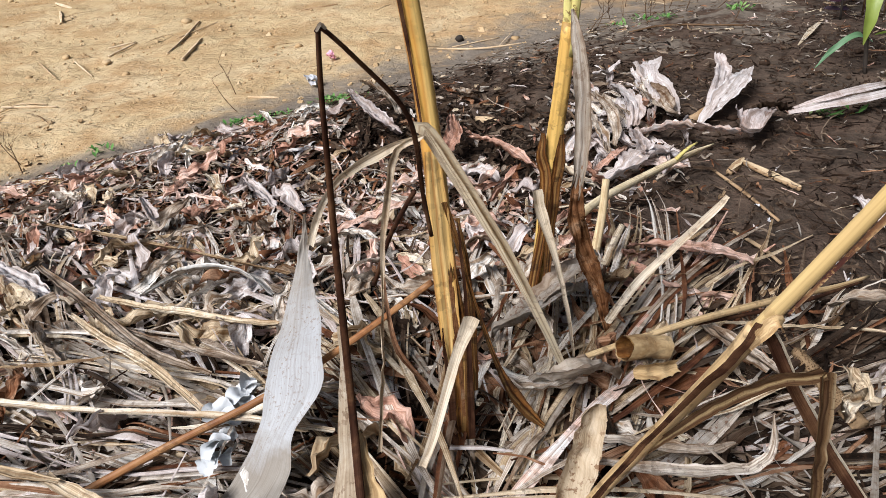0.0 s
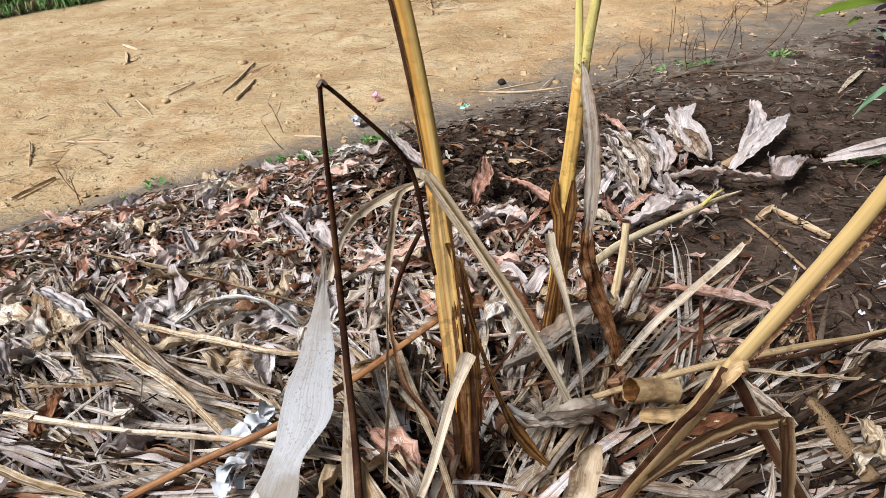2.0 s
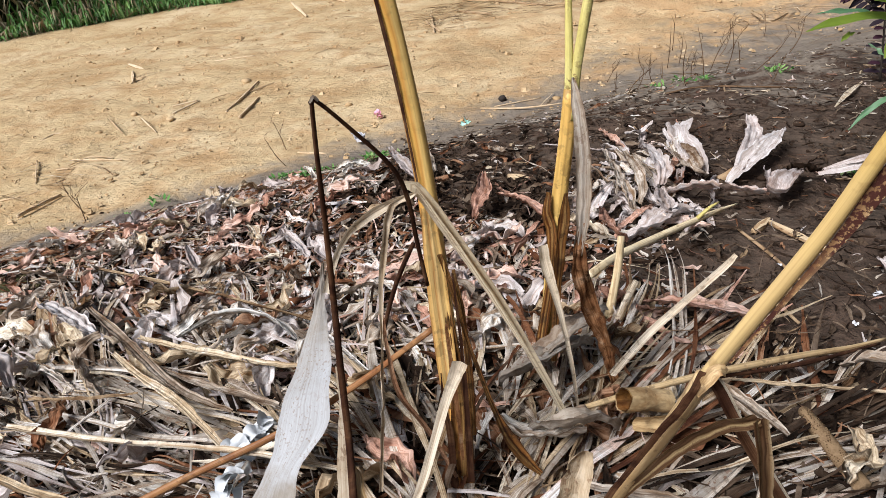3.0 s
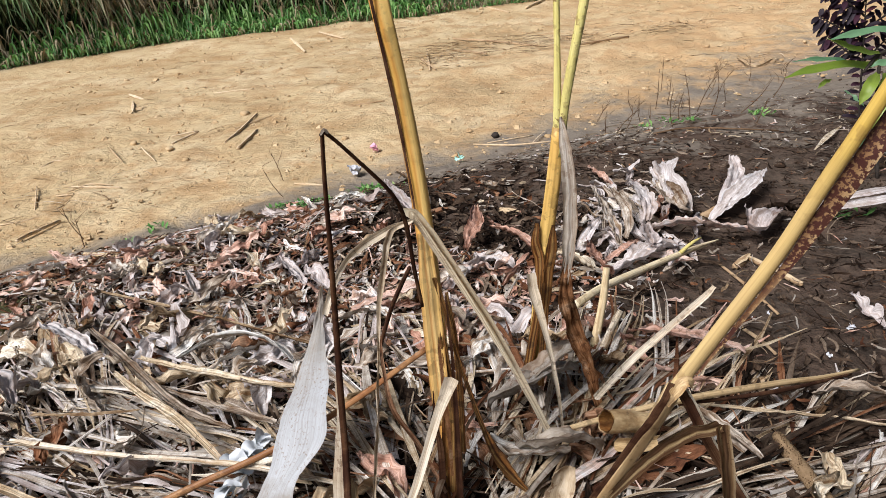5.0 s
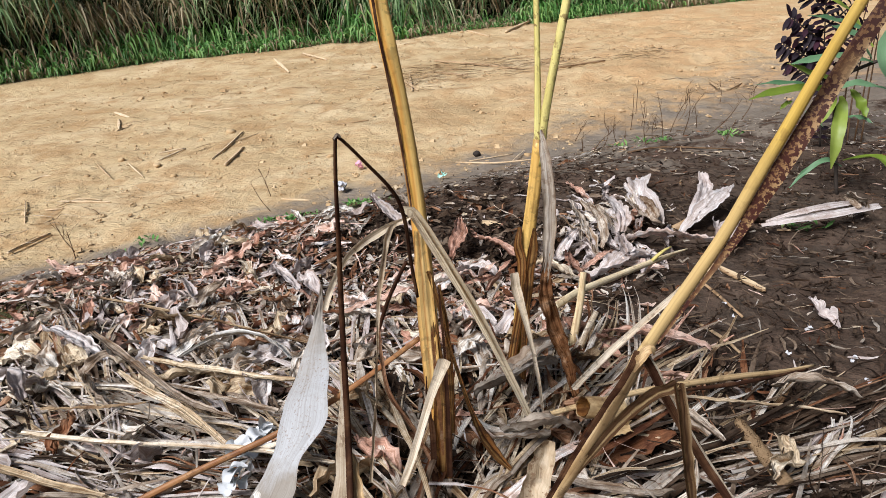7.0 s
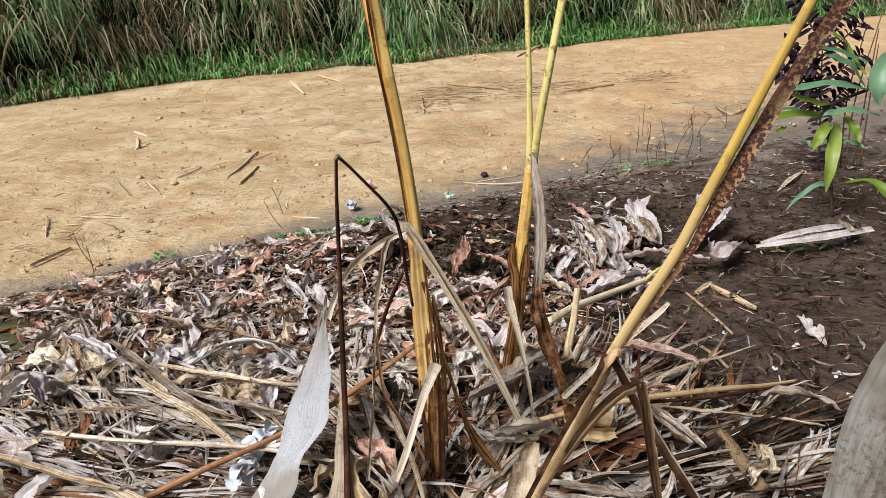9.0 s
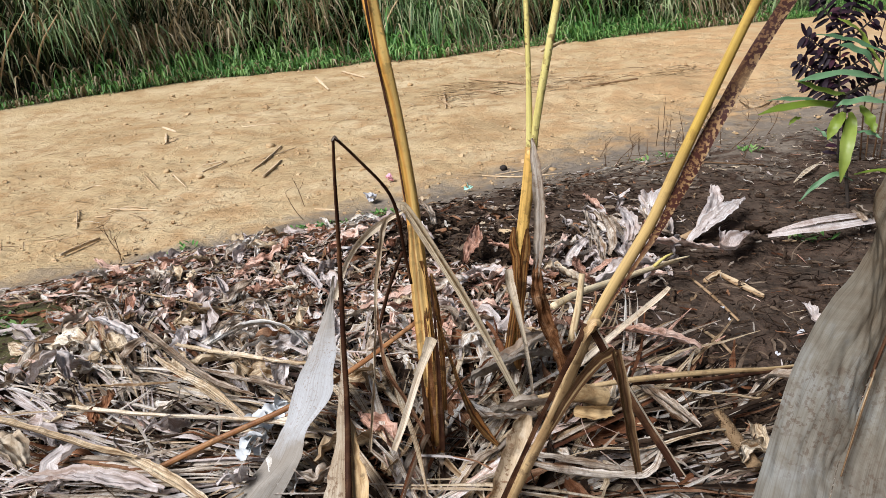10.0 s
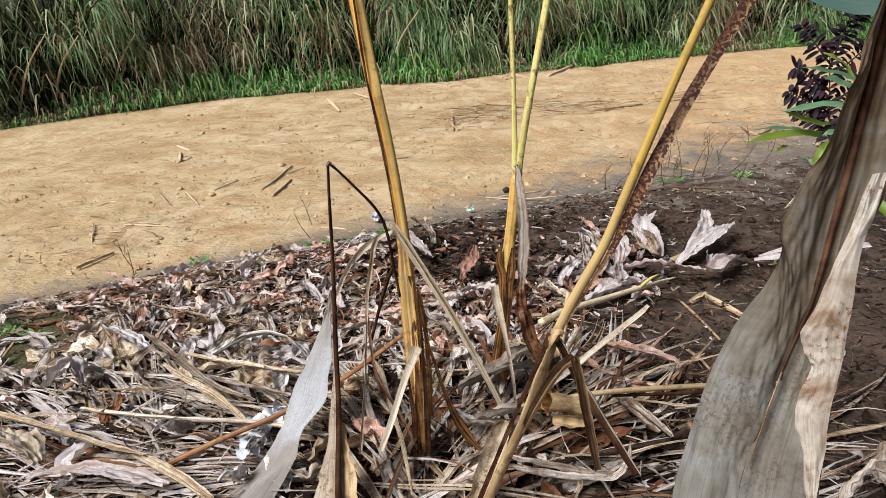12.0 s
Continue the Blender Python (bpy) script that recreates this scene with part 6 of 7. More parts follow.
for k in range(2600):  # withered bits at the foot of the bank
    x = r2.uniform(-7.5, 6)
    y = far_edge(x) + r2.gauss(-0.04, 0.10) + 0.12 * noise.noise((x * 1.7, 2, 0))
    blade(low, x, y, land(x, y), r2.uniform(0.02, 0.10), r2.uniform(0.006, 0.016), r2.uniform(0.02, 0.16), r2.uniform(0.0, 0.08), 3, 1 if r2.random() < 0.8 else 0, r2)
for k in range(52000):  # arching blades over the face of the bank
    x = r2.uniform(-8, 7)
    f = r2.uniform(0.08, 0.6)
    y = far_edge(x) + f + 0.25 * noise.noise((x * 0.9, 3, 0))
    z = land(x, y) + r2.uniform(0.20, 1.9) * min(1.0, 0.4 + f)
    clump = noise.noise((x * 1.5, z * 1.7, 6)) + 0.5 * noise.noise((x * 3.5, z * 3.5, 3))
    if clump < 0.12 and r2.random() < 0.93:
        continue
    a = r2.uniform(0, 6.28)
    o = Vector((math.cos(a), math.sin(a) * 0.5 - 0.3, 0))
    arc(tall, Vector((x, y, z)), o, r2.uniform(0.12, 0.42), r2.uniform(0.2, 1.1), r2.uniform(0.3, 1.5), r2.uniform(0.0045, 0.0105), 1 if r2.random() < withered(x, z) else 0)
single("low_grass", low, [LAWN, STRAWGRASS], "low green grass fringe along the track", "grass", kind="stuff")
single("tall_grass", tall, [REED, STRAWGRASS, SHADEDREED], "dense tall drooping green and withered grass bank", "grass", kind="stuff")
for k in range(26):
    x = r2.uniform(-6.5, 5)
    y = far_edge(x) + r2.uniform(0.15, 0.8)
    z = land(x, y)
    a, L = r2.uniform(-0.9, 0.9), r2.uniform(0.6, 1.5)
    b = r2.uniform(-0.5, 0.2)
    pts = [(x, y, z), (x + a * L * 0.35, y + b * L * 0.3, z + L * 0.45), (x + a * L * 0.8, y + b * L * 0.6, z + L * 0.75)]
    single("dead_cane", Sheet().tube(pts, [0.012, 0.010, 0.005], 8, 6), CANE if k % 2 else TWIG, "bleached dead cane leaning in the tall grass", "cane", "dead canes")
for p in ([(-2.096, 9.300, 0.237), (-2.120, 9.300, 0.647), (-2.109, 9.300, 1.363)], [(-0.064, 10.200, -0.048), (-0.023, 10.200, 0.492), (-0.046, 10.200, 1.233)]):
    single("tree_trunk", Sheet().tube([(p[0][0], p[0][1], land(p[0][0], p[0][1]) - 0.05)] + p, [0.13, 0.11, 0.10, 0.09], 14, 10, 1.0, 0.2), BARK, "dark slim tree trunk standing in tall grass", "tree trunk", "tree trunks")

# ---- plants at the bed's far end
plant = thing("strap_leaved_plant", "young plant with long lime and blue-green strap leaves on the bed", "plant")
part("stem", Sheet().tube([(1.60, 2.13, 0.17), (1.571, 2.12, 0.328), (1.551, 2.12, 0.442), (1.543, 2.12, 0.567)], [0.006, 0.006, 0.005, 0.005], 12, 8), BARK, plant)
part("branch", Sheet().tube([(1.499, 2.10, 0.518), (1.520, 2.11, 0.545), (1.543, 2.12, 0.567), (1.643, 2.12, 0.611), (1.71, 2.12, 0.640), (1.86, 2.16, 0.72)], [0.004, 0.005, 0.0055, 0.005, 0.004, 0.003], 18, 8), BARK, plant, "dark woody branch")


def plant_leaf(pts, w, mat):
    part("leaf", Sheet().strip(pts, [w * v for v in (0.25, 0.9, 1.0, 0.8, 0.08)], 18, 6, (0, -0.6, 1), 0.25, 0.3, 0.1, 0.003, wave=0.003), mat, plant)


plant_leaf([(1.643, 2.120, 0.607), (1.574, 2.080, 0.630), (1.488, 2.060, 0.641), (1.421, 2.040, 0.632), (1.379, 2.030, 0.627)], 0.026, GREEN)
plant_leaf([(1.634, 2.120, 0.613), (1.575, 2.080, 0.685), (1.527, 2.060, 0.713), (1.481, 2.040, 0.732)], 0.034, GREEN)
plant_leaf([(1.640, 2.140, 0.690), (1.578, 2.140, 0.715), (1.531, 2.120, 0.733), (1.475, 2.090, 0.749), (1.421, 2.070, 0.760)], 0.022, GREEN)
plant_leaf([(1.640, 2.150, 0.650), (1.588, 2.170, 0.721), (1.559, 2.150, 0.759), (1.517, 2.120, 0.784), (1.491, 2.120, 0.799)], 0.024, LIME)
plant_leaf([(1.543, 2.120, 0.567), (1.483, 2.080, 0.580), (1.425, 2.050, 0.604), (1.368, 2.020, 0.632)], 0.028, LIME)
plant_leaf([(1.543, 2.120, 0.550), (1.510, 2.120, 0.532), (1.417, 2.060, 0.548), (1.327, 2.020, 0.543), (1.270, 2.000, 0.532)], 0.032, LIME)
plant_leaf([(1.508, 2.170, 0.526), (1.414, 2.140, 0.551), (1.308, 2.120, 0.553)], 0.016, GREEN)
plant_leaf([(1.560, 2.120, 0.510), (1.565, 2.110, 0.475), (1.548, 2.060, 0.419), (1.541, 2.040, 0.369), (1.539, 2.040, 0.301)], 0.043, LIME)
plant_leaf([(1.544, 2.120, 0.511), (1.512, 2.070, 0.482), (1.491, 2.060, 0.435)], 0.036, LIME)
plant_leaf([(1.587, 2.120, 0.530), (1.610, 2.090, 0.488), (1.626, 2.070, 0.453)], 0.038, LIME)
plant_leaf([(1.688, 2.120, 0.528), (1.602, 2.090, 0.552), (1.533, 2.070, 0.548), (1.503, 2.060, 0.542)], 0.024, GREEN)
plant_leaf([(1.587, 2.120, 0.445), (1.616, 2.090, 0.448), (1.648, 2.070, 0.434)], 0.020, GREEN)
plant_leaf([(1.690, 2.120, 0.640), (1.685, 2.090, 0.701), (1.652, 2.060, 0.664), (1.641, 2.040, 0.617), (1.653, 2.040, 0.574)], 0.066, GREEN)
plant_leaf([(1.409, 2.070, 0.508), (1.386, 2.050, 0.503), (1.369, 2.040, 0.489)], 0.014, LIME)
plant_leaf([(1.462, 2.120, 0.462), (1.489, 2.100, 0.444), (1.515, 2.090, 0.420)], 0.012, GREEN)
plant_leaf([(1.60, 2.13, 0.30), (1.66, 2.02, 0.34), (1.71, 1.95, 0.29), (1.74, 1.90, 0.23)], 0.036, LIME)
plant_leaf([(1.60, 2.13, 0.28), (1.54, 2.10, 0.31), (1.48, 2.08, 0.28), (1.43, 2.06, 0.23)], 0.018, GREEN)

shrub = thing("purple_shrub", "small dense shrub with dark purple oval leaves beside the track", "shrub")
r3 = random.Random(5)


def shrub_branch(pts, leaves, parent):
    """A twig with pairs of small oval leaves along it."""
    br = part("branch", Sheet().tube(pts, [0.0045, 0.0035, 0.0025, 0.0015], 10, 6), BARK, parent)
    line = spline(pts, leaves)
    for i in range(2, leaves + 1):
        t = Vector(line[i] - line[i - 1]).normalized()
        for sgn in (-1, 1):
            o = t.cross(Vector((0.1, -0.9, 0.4))).normalized() * sgn + t * r3.uniform(0.1, 0.6) + Vector((r3.gauss(0, 0.2), r3.gauss(-0.1, 0.45), r3.gauss(0, 0.15)))
            o.normalize()
            q, L = Vector(line[i]), r3.uniform(0.034, 0.060)
            part("leaf", Sheet().strip([q, q + o * L * 0.3, q + o * L * 0.7 - Vector((0, 0, 0.003)), q + o * L - Vector((0, 0, 0.008))], [0.003, 0.017, 0.018, 0.004], 6, 2, (0.0, -0.6, 0.8), 0.2), PURPLE, br)


for side, h0, reach, up in ((0, 0.0, 0.0, 0.62), (-1, 0.26, 0.13, 0.10), (1, 0.24, 0.11, 0.12), (-1, 0.34, 0.16, 0.09), (1, 0.36, 0.12, 0.12), (-1, 0.42, 0.15, 0.11), (1, 0.46, 0.10, 0.14), (-1, 0.52, 0.13, 0.16), (1, 0.55, 0.10, 0.16), (-1, 0.30, 0.08, 0.16), (1, 0.50, 0.06, 0.24)):
    foot = Vector((1.690 - 0.10 * h0, 2.66 + 0.03 * side, 0.17 + h0))
    tip = Vector((side * reach - 0.08 * (side == 0), r3.gauss(-0.03, 0.04), up))
    shrub_branch([tuple(foot), tuple(foot + tip * 0.4), tuple(foot + tip * 0.75), tuple(foot + tip)], 24 if side == 0 else 12, shrub)
for x in (1.79, 1.81, 1.835, 1.86):
    part("bare_twig", Sheet().tube([(x, 2.74, 0.17), (x + r3.gauss(0, 0.01), 2.74, 0.45), (x + r3.gauss(0.02, 0.02), 2.74, r3.uniform(0.65, 0.80))], [0.004, 0.003, 0.002], 8, 6), WEED, shrub, "bare reddish-brown twig")
single("dry_leaf", Sheet().strip([(1.629, 2.656, 0.200), (1.543, 2.500, 0.205), (1.480, 2.399, 0.192)], [0.006, 0.022, 0.004], 14, 6, FLAT, 0.2, 0.4, 0.1, 0.003, ridge=0.001), STRAW, "narrow straw-coloured dry blade on the soil", "dry leaf", "fallen straps")

# dry seedlings and little weeds
r4 = random.Random(21)


def dry_weed(x, y, h, lean):
    w = thing("dry_weed", "thin leafless brown dry weed standing at the bed edge", "weed", "dry weeds")
    z = land(x, y) - 0.01
    top = Vector((x + lean, y + r4.gauss(0, 0.03), z + h))
    b = Vector((x, y, z))
    m = b.lerp(top, 0.5) + Vector((r4.gauss(0, 0.01), 0, 0))
    part("stem", Sheet().tube([b, m, top], [0.0020, 0.0017, 0.0011], 6, 5), WEED, w)
    for k in range(r4.randint(1, 4)):
        q = b.lerp(top, r4.uniform(0.3, 0.9))
        part("twig", Sheet().tube([q, q + Vector((r4.gauss(0, 0.012), r4.gauss(0, 0.01), 0.03)), q + Vector((r4.gauss(0, 0.028), r4.gauss(0, 0.02), 0.065))], [0.0011, 0.0008, 0.0006], 4, 4), WEED, w)


for p in [(0.946, 3.472, 0.014), (1.028, 3.687, 0.001), (1.094, 3.805, 0.000), (1.109, 3.286, 0.076), (1.132, 2.999, 0.140), (1.208, 3.476, 0.052), (1.299, 3.914, 0.000), (1.399, 4.109, 0.000), (0.872, 3.301, 0.033), (0.814, 2.907, 0.106), (0.777, 3.098, 0.059), (1.084, 4.143, 0.000), (1.573, 4.235, 0.000), (0.966, 3.056, 0.100), (0.923, 3.660, 0.000), (1.050, 2.870, 0.151), (1.230, 3.121, 0.131), (1.348, 3.526, 0.065), (1.314, 2.970, 0.169), (1.566, 3.560, 0.095), (0.731, 3.536, 0.000), (1.343, 2.734, 0.185)]:
    dry_weed(p[0], p[1], r4.uniform(0.10, 0.24), r4.gauss(0.01, 0.05))
for p, h, l in (((-0.526, 2.418, 0.001), 0.14, -0.06), ((-1.128, 1.918, 0.002), 0.11, -0.03), ((-0.619, 2.616, 0.000), 0.15, -0.03), ((-1.195, 2.000, 0.000), 0.12, -0.03)):
    dry_weed(p[0], p[1], h, l)


def seedling(x, y, size):
    w = thing("green_weed", "tiny bright green weed seedlings on the ground", "weed", "green weeds", at=(x, y, land(x, y) + 0.012))
    for k in range(18):
        a, L = r4.uniform(0, 6.28), size * r4.uniform(0.5, 1)
        q = Vector((r4.gauss(0, size * 1.0), r4.gauss(0, size * 0.6), 0))
        o = Vector((math.cos(a), math.sin(a), 0.6))
        part("leaf", Sheet().strip([q, q + o * L * 0.5, q + o * L], [0.003, L * 0.5, 0.002], 4, 2, FLAT, 0.2), LAWN, w)


for p in [(-0.450, 2.195, 0.042), (-0.391, 2.163, 0.058), (-0.274, 2.197, 0.071), (-0.359, 2.216, 0.053), (-0.111, 2.324, 0.072), (-0.067, 2.322, 0.080), (-0.915, 1.874, 0.032), (-0.918, 2.056, 0.004)] + [(0.958, 2.901, 0.131), (1.040, 3.049, 0.114), (1.387, 2.863, 0.184), (1.120, 2.885, 0.159), (-0.098, 2.367, 0.066), (1.401, 1.796, 0.185), (-0.437, 2.214, 0.041), (-0.400, 2.210, 0.048), (-0.360, 2.201, 0.056), (-0.276, 2.190, 0.073), (-0.128, 2.279, 0.079), (-0.096, 2.289, 0.083)] + [(-0.832, 1.001, 0.185), (-0.844, 1.055, 0.185), (-0.892, 1.050, 0.184), (-0.742, 1.013, 0.185)]:
    seedling(p[0], p[1], r4.uniform(0.018, 0.035))

# ---- sticks, stones and scraps on the track
def stick(pts, r, mat):
    s = Sheet()
    if r > 0.009:  # split, flat on the ground
        s.strip([(a, b, c + 0.007) for a, b, c in pts], [r * 0.5, r * 1.3, r * 0.5], 10, 4, (-0.3, -0.3, 1), -0.1, -0.3, 0.0, 0.002)
    s.tube(pts, [r * 0.55, r * 0.7, r * 0.45], 8, 7, 0.7, 0.25)
    single("stick", s, mat, "short dry stick lying on the ground", "stick", "fallen sticks")


stick([(-1.219, 3.211, 0.008), (-1.248, 3.449, 0.010), (-1.317, 3.815, 0.008)], 0.011, PALESTICK)
stick([(-1.087, 3.101, 0.010), (-1.138, 3.440, 0.012)], 0.016, PALESTICK)
stick([(-1.300, 3.482, 0.008), (-1.186, 3.817, 0.006)], 0.005, PALESTICK)
stick([(-1.539, 3.214, 0.008), (-1.503, 3.439, 0.008)], 0.009, PALESTICK)
stick([(-2.644, 4.465, 0.008), (-2.413, 4.290, 0.008)], 0.012, PALESTICK)
stick([(-2.445, 4.209, 0.008), (-2.270, 3.947, 0.008)], 0.018, PALESTICK)
stick([(-2.064, 2.822, 0.006), (-2.054, 2.930, 0.008), (-1.934, 2.917, 0.006)], 0.006, PALESTICK)
stick([(-1.654, 2.536, 0.008), (-1.386, 2.528, 0.008)], 0.008, PALESTICK)
stick([(-1.626, 2.468, 0.008), (-1.572, 2.559, 0.012), (-1.451, 2.557, 0.008)], 0.006, PALESTICK)
stick([(-1.645, 2.416, 0.008), (-1.451, 2.474, 0.008)], 0.007, PALESTICK)
stick([(-1.658, 2.088, 0.006), (-1.558, 2.149, 0.008), (-1.521, 2.313, 0.006)], 0.006, PALESTICK)
stick([(-1.855, 2.544, 0.006), (-1.554, 2.167, 0.006)], 0.007, PALESTICK)
stick([(-1.438, 1.931, 0.010), (-1.430, 2.014, 0.010), (-1.399, 2.134, 0.010)], 0.012, PALESTICK)
stick([(-1.696, 3.159, 0.006), (-1.459, 2.920, 0.006)], 0.006, PALESTICK)
stick([(-1.941, 4.437, 0.006), (-1.683, 4.541, 0.006)], 0.007, PALESTICK)
stick([(-2.311, 6.699, 0.033), (-1.881, 6.000, 0.010)], 0.022, PALESTICK)
stick([(-2.108, 6.961, 0.041), (-1.725, 6.611, 0.017)], 0.014, PALESTICK)
stick([(0.151, 3.126, 0.006), (0.349, 3.091, 0.011), (0.538, 3.080, 0.030)], 0.007, PALESTICK)
stick([(0.218, 3.144, 0.006), (0.427, 3.260, 0.008)], 0.005, PALESTICK)
stick([(0.960, 2.679, 0.176), (1.092, 2.724, 0.184), (1.255, 2.671, 0.193), (1.414, 2.644, 0.191)], 0.006, WEED)
stick([(-0.654, 5.396, 0.010), (-0.445, 4.974, 0.010)], 0.012, TWIG)
stick([(-0.666, 5.642, 0.010), (-0.479, 4.937, 0.010)], 0.012, CANE)
stick([(-0.589, 6.327, 0.010), (-0.192, 6.088, 0.012), (0.228, 5.750, 0.010)], 0.012, TWIG)
stick([(-0.471, 5.739, 0.010), (-0.151, 5.512, 0.010)], 0.010, TWIG)
stick([(-0.560, 8.144, 0.056), (-0.257, 7.770, 0.032)], 0.018, TWIG)
stick([(0.501, 5.703, 0.010), (0.719, 5.860, 0.012), (0.943, 6.020, 0.010)], 0.014, TWIG)
stick([(-0.097, 7.971, 0.047), (0.128, 8.664, 0.078)], 0.025, TWIG)
stick([(-0.554, 2.579, 0.006), (-0.414, 2.560, 0.006)], 0.008, CANE)
stick([(-1.048, 4.452, 0.006), (-0.867, 4.524, 0.006)], 0.006, TWIG)
stick([(-0.759, 3.962, 0.006), (-0.571, 4.067, 0.006)], 0.006, TWIG)
stick([(1.044, 1.216, 0.196), (1.089, 1.144, 0.198), (1.112, 1.091, 0.197)], 0.006, TWIG)
stick([(1.054, 1.496, 0.195), (1.102, 1.375, 0.197), (1.147, 1.252, 0.195)], 0.006, TWIG)
stick([(1.130, 1.517, 0.197), (1.182, 1.436, 0.199), (1.222, 1.383, 0.197)], 0.010, TWIG)
stick([(1.090, 1.470, 0.195), (1.133, 1.534, 0.197)], 0.016, TWIG)
stick([(-0.910, 1.664, 0.091), (-0.622, 1.472, 0.181)], 0.012, TWIG)
stick([(0.467, 1.821, 0.197), (0.530, 1.801, 0.197)], 0.013, TWIG)
stick([(-0.692, 0.850, 0.205), (-0.730, 0.939, 0.215)], 0.008, TWIG)
stick([(1.623, 4.970, 0.010), (1.681, 4.675, 0.012), (1.820, 4.886, 0.010)], 0.010, TWIG)
stick([(-1.879, 3.143, 0.010), (-1.629, 2.895, 0.010)], 0.006, TWIG)
stick([(-1.615, 3.346, 0.010), (-1.513, 3.444, 0.010)], 0.008, CANE)


def pebble(name, x, y, size, mat, label, category, group, flat=0.6):
    bm = bmesh.new()
    bmesh.ops.create_icosphere(bm, subdivisions=2, radius=size)
    o = r4.uniform(0, 50)
    for v in bm.verts:
        v.co *= 1 + 0.45 * noise.noise(v.co / size * 0.9 + Vector((o, o, 0)))
        v.co.z *= flat
    me = bpy.data.meshes.new(name)
    bm.to_mesh(me)
    bm.free()
    me.shade_smooth()
    me.materials.append(mat)
    ob = new(name, me)
    ob.location = (x, y, land(x, y) + size * flat * 0.35)
    ob.rotation_euler = (0, 0, r4.uniform(0, 6))
    return tagged(ob, label, category, group)


for k in range(70):
    x = r4.uniform(-4, 3.5)
    y = r4.uniform(2.67 + 0.8 * x, far_edge(x) - 0.2)
    pebble("stone", x, y, r4.uniform(0.006, 0.02) if r4.random() < 0.85 else r4.uniform(0.02, 0.03), STONE, "small sandy stone on the track", "stone", "stones")
for k in range(90):
    x, y = r4.uniform(-1.2, 2.2), r4.uniform(0.6, 3.4)
    if bed_depth(x, y) > 0.05 and mixed_soil(x, y) < 0.5:
        pebble("soil_clod", x, y, r4.uniform(0.006, 0.02), CLOD, "dark crumb of garden soil", "clod", "soil clods")
p = (1.102, 1.165, 0.186)
pebble("stone", p[0], p[1], 0.022, CLOD, "grey-brown stone on the dark soil", "stone", "stones")
p = (0.238, 3.270, 0.000)
pebble("charred_lump", p[0], p[1], 0.020, BARK, "small charred black lump at the bed edge", "lump", "", 0.9)


def scrap(name, p, size, mat, label, category, group="", crumple=0.3):
    s = Sheet()
    x, y, z = p
    for k in range(3):
        a = r4.uniform(0, 6.28)
        d = Vector((math.cos(a), math.sin(a), 0))
        c = Vector((x, y, z + 0.004 + 0.25 * size * k)) + Vector((r4.gauss(0, size * 0.25), r4.gauss(0, size * 0.25), 0))
        s.strip([c - d * size * 0.5, c - d * size * 0.15 + Vector((0, 0, size * 0.25)), c + d * size * 0.2 + Vector((0, 0, size * 0.1)), c + d * size * 0.5], [size * 0.5, size * 0.9, size * 0.8, size * 0.4], 16, 12, FLAT, 0.2, 0.6, r4.gauss(0, 0.4), size * crumple, seed=r4.random() * 9)
    single(name, s, mat, label, category, group)


for p in [(0.290, 0.471, 0.310), (0.281, 0.457, 0.310), (0.261, 0.546, 0.300), (0.275, 0.562, 0.300), (0.272, 0.600, 0.300), (0.275, 0.521, 0.300)]:
    scrap("plastic_bag_scrap", p, 0.030, PLASTIC, "crumpled thin whitish plastic bag in the litter", "plastic bag", "plastic scraps", 0.12)
for p, sz in zip([(1.270, 1.195, 0.195), (1.204, 1.086, 0.196), (1.115, 1.304, 0.195), (1.221, 1.055, 0.196)] + [(1.212, 1.032, 0.196), (1.124, 1.241, 0.196)] + [(1.325, 1.073, 0.195), (1.328, 0.995, 0.195)], (0.011, 0.007, 0.006, 0.006, 0.007, 0.006, 0.009, 0.008)):
    scrap("paper_scrap", p, sz, PAPER, "small white litter scrap on dark soil", "scrap", "litter scraps")
scrap("paper_scrap", (-0.308, 2.708, 0.005), 0.045, PAPER, "white paper scrap on the track", "scrap", "litter scraps")
scrap("plastic_scrap", (0.127, 2.871, 0.011), 0.03, MINT, "mint-green plastic scrap on the ground", "scrap", "litter scraps")
scrap("plastic_scrap", (-0.323, 3.038, 0.005), 0.03, PINK, "pink plastic scrap on the track", "scrap", "litter scraps")


def crumbs(name, count, inside, lo, hi, mat, label):
    """Countless small stones or crumbs as one mesh."""
    verts, faces = [], []
    k = 0
    while k < count:
        x, y = r4.uniform(-3.6, 3.2), r4.uniform(0.3, 8.5)
        d = bed_depth(x, y)
        if y > far_edge(x) or (d < r4.gauss(-0.05, 0.12)) == inside:
            continue
        if r4.random() > 2.2 / max(1.0, y) or (inside and r4.random() < 0.85 * mixed_soil(x, y)):
            continue
        a = r4.uniform(lo, hi) * r4.choice((0.6, 0.6, 1, 1.5)) * (1.0 if inside else 0.7 + 0.12 * y)
        z, o, base = land(x, y), r4.uniform(0, 6.28), len(verts)
        for j in range(5):
            w = o + j * 1.257
            rr = a * r4.uniform(0.5, 1.5)
            verts.append((x + rr * math.cos(w), y + rr * math.sin(w), z - 0.002))
        for j in range(5):
            w = o + 0.4 + j * 1.257
            rr = a * r4.uniform(0.4, 0.8)
            verts.append((x + rr * math.cos(w), y + rr * math.sin(w), z + a * r4.uniform(0.2, 0.7)))
        for j in range(5):
            q = (j + 1) % 5
            faces.append((base + j, base + q, base + 5 + q, base + 5 + j))
        faces.append(tuple(base + 5 + j for j in range(5)))
        k += 1
    me = bpy.data.meshes.new(name)
    me.from_pydata(verts, [], faces)
    me.materials.append(mat)
    tagged(new(name, me), label, "gravel", kind="stuff")


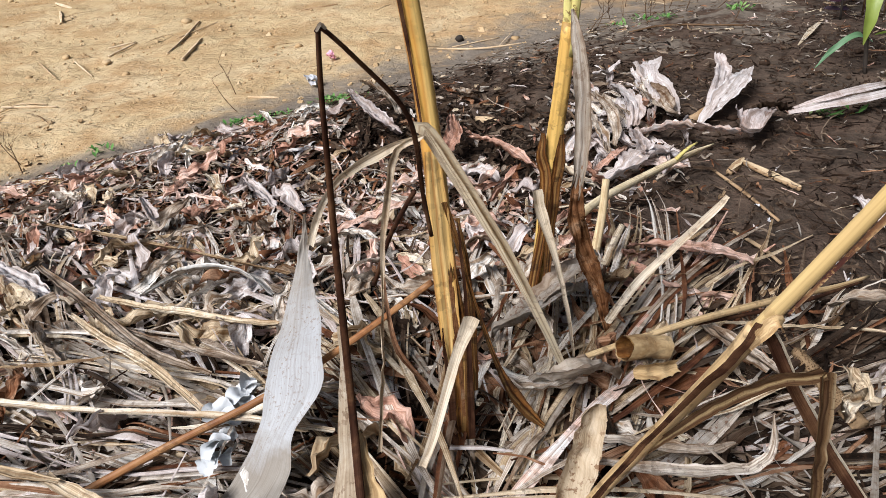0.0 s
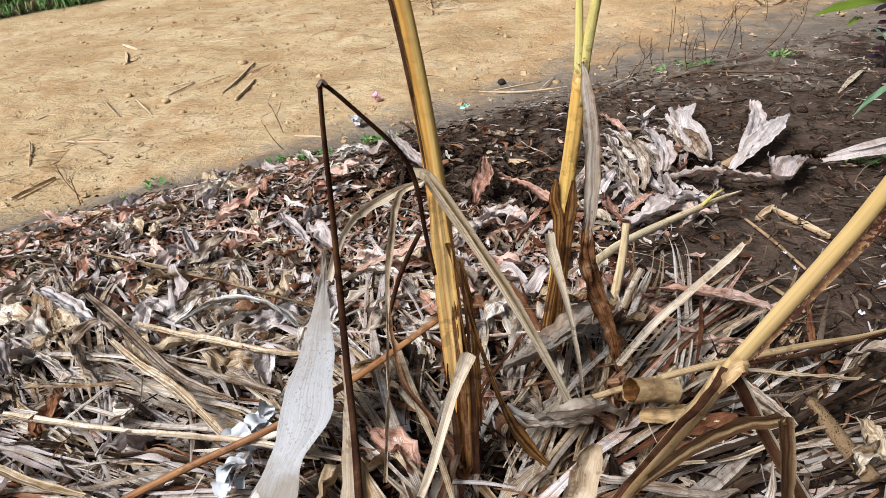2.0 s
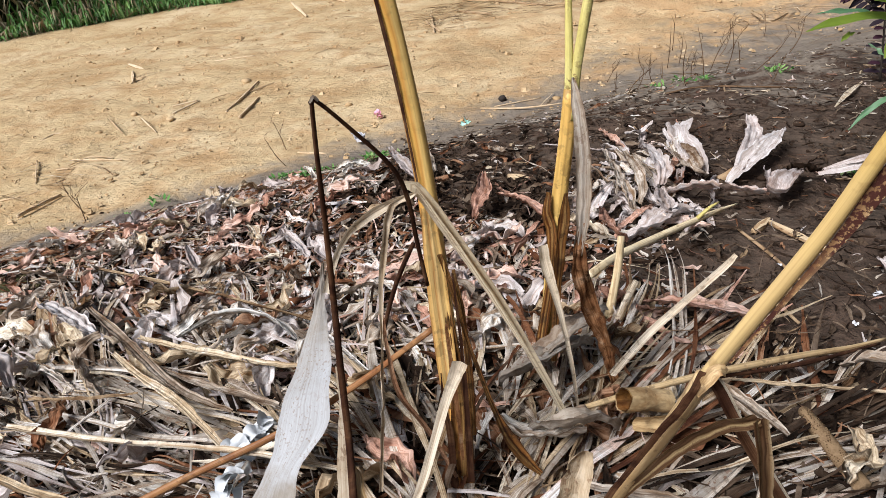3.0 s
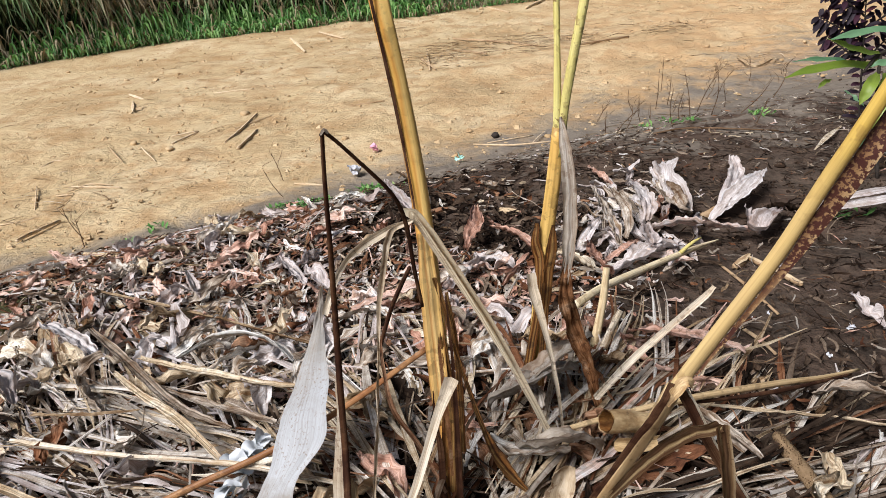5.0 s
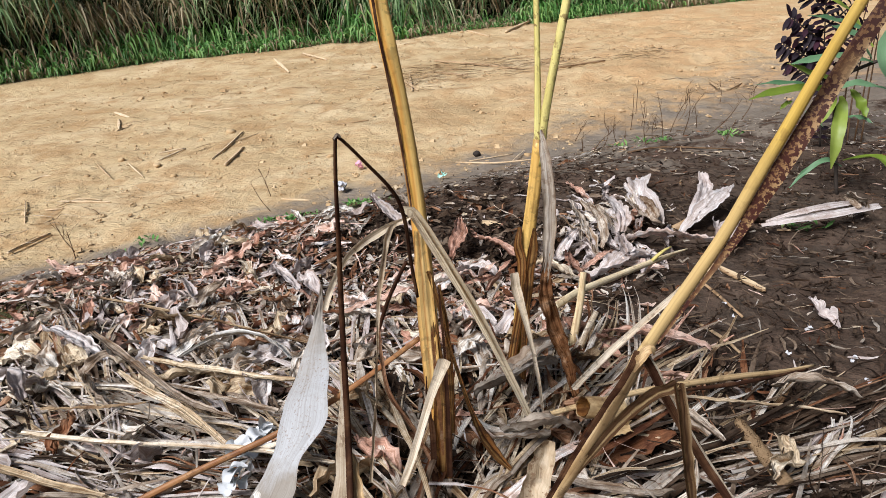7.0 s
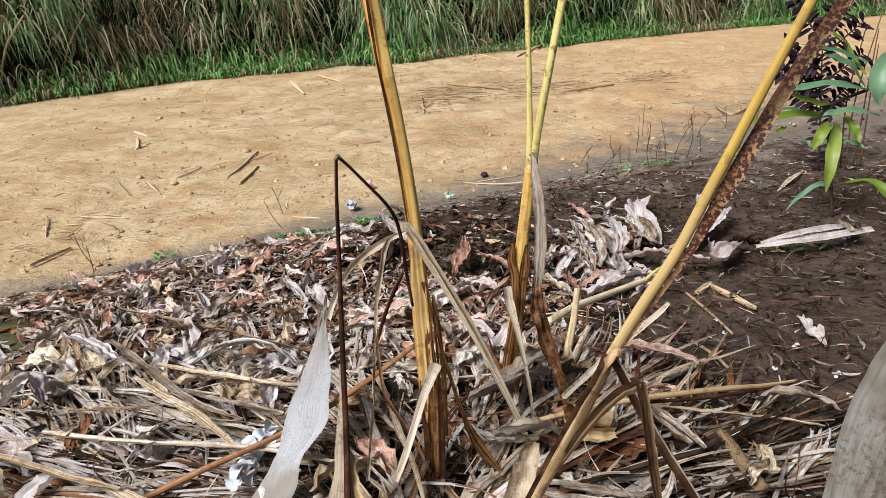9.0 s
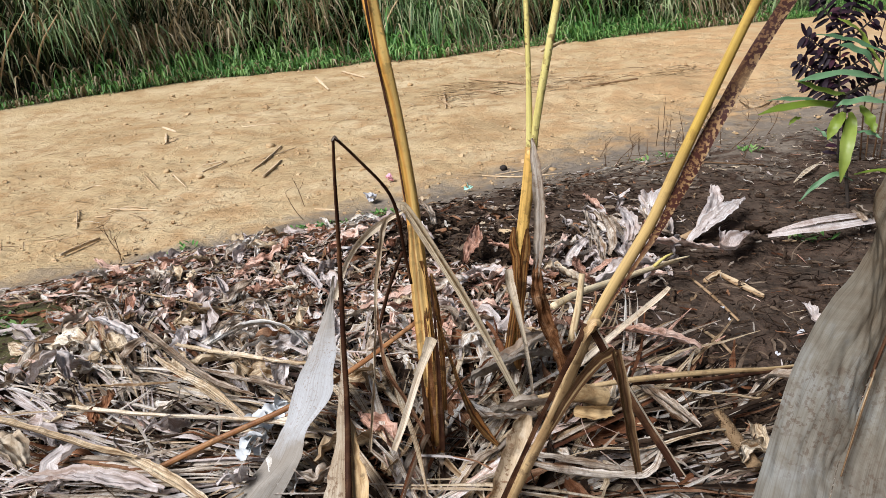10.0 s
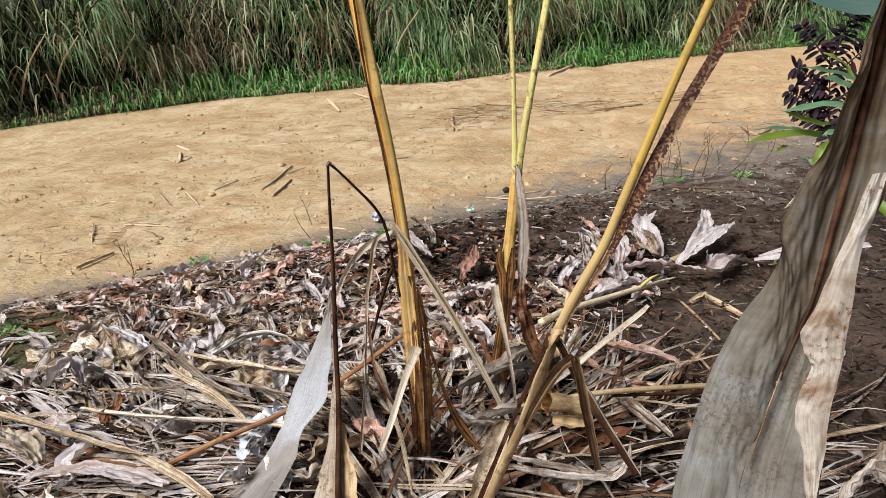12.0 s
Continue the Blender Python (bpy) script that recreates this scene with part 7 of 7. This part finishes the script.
crumbs("track_gravel", 7500, False, 0.002, 0.008, STONE, "fine sandy gravel and crumbs on the track")
crumbs("track_clods", 600, False, 0.006, 0.015, STONE, "flat sandy clods trodden into the track")
crumbs("soil_crumbs", 9000, True, 0.0025, 0.008, CLOD, "dark crumbly soil grains on the bed")

debris = Sheet()
for k in range(330):
    c = r4.choice([(-0.600, 5.562, 0.000), (-0.410, 5.918, 0.000), (-0.032, 5.989, 0.000), (-0.451, 5.194, 0.000), (0.584, 5.876, 0.000), (-0.208, 5.575, 0.000), (-1.536, 2.546, 0.000), (-1.548, 2.151, 0.000), (1.180, 3.619, 0.020), (0.885, 3.142, 0.068), (1.721, 4.912, 0.000)])
    x, y = (c[0] + r4.gauss(0, 0.22), c[1] + r4.gauss(0, 0.20)) if k % 2 else (r4.uniform(-3.0, 3.0), r4.uniform(2.6, 7.5))
    if bed_depth(x, y) > 0.2 or y > far_edge(x):
        continue
    a, L = r4.gauss(0.3, 0.7), r4.uniform(0.05, 0.22)
    d = Vector((math.cos(a), math.sin(a), 0))
    q = Vector((x, y, land(x, y) + 0.012))
    debris.strip([q - d * L / 2, q + Vector((r4.gauss(0, 0.01), r4.gauss(0, 0.01), 0.006)), q + d * L / 2], [0.004, r4.uniform(0.006, 0.012), 0.003], 5, 2, FLAT, 0.3, 0.4, 0.3, 0.002, seed=k)
for k in range(170):
    f = r4.random()
    c = spline([(-0.62, 5.50, 0), (-0.30, 5.85, 0), (0.30, 6.10, 0), (1.00, 6.30, 0), (1.75, 6.45, 0)], 40)[int(f * 40)]
    x, y = c[0] + r4.gauss(0, 0.14), c[1] + r4.gauss(0, 0.20) - (0.25 if k % 5 == 0 else 0)
    a, L = r4.gauss(0.45, 0.45), r4.uniform(0.05, 0.32)
    d = Vector((math.cos(a), math.sin(a), 0))
    q = Vector((x, y, land(x, y) + 0.018))
    debris.strip([q - d * L / 2, q + Vector((r4.gauss(0, 0.012), r4.gauss(0, 0.012), 0.008)), q + d * L / 2], [0.004, r4.uniform(0.006, 0.013), 0.003], 5, 2, FLAT, 0.3, 0.4, 0.3, 0.002, seed=k, mi=1 if r4.random() < 0.35 else 0)
single("straw_debris", debris, [STRAW, WEED], "loose broken straw and grass bits on the track", "straw", kind="stuff")
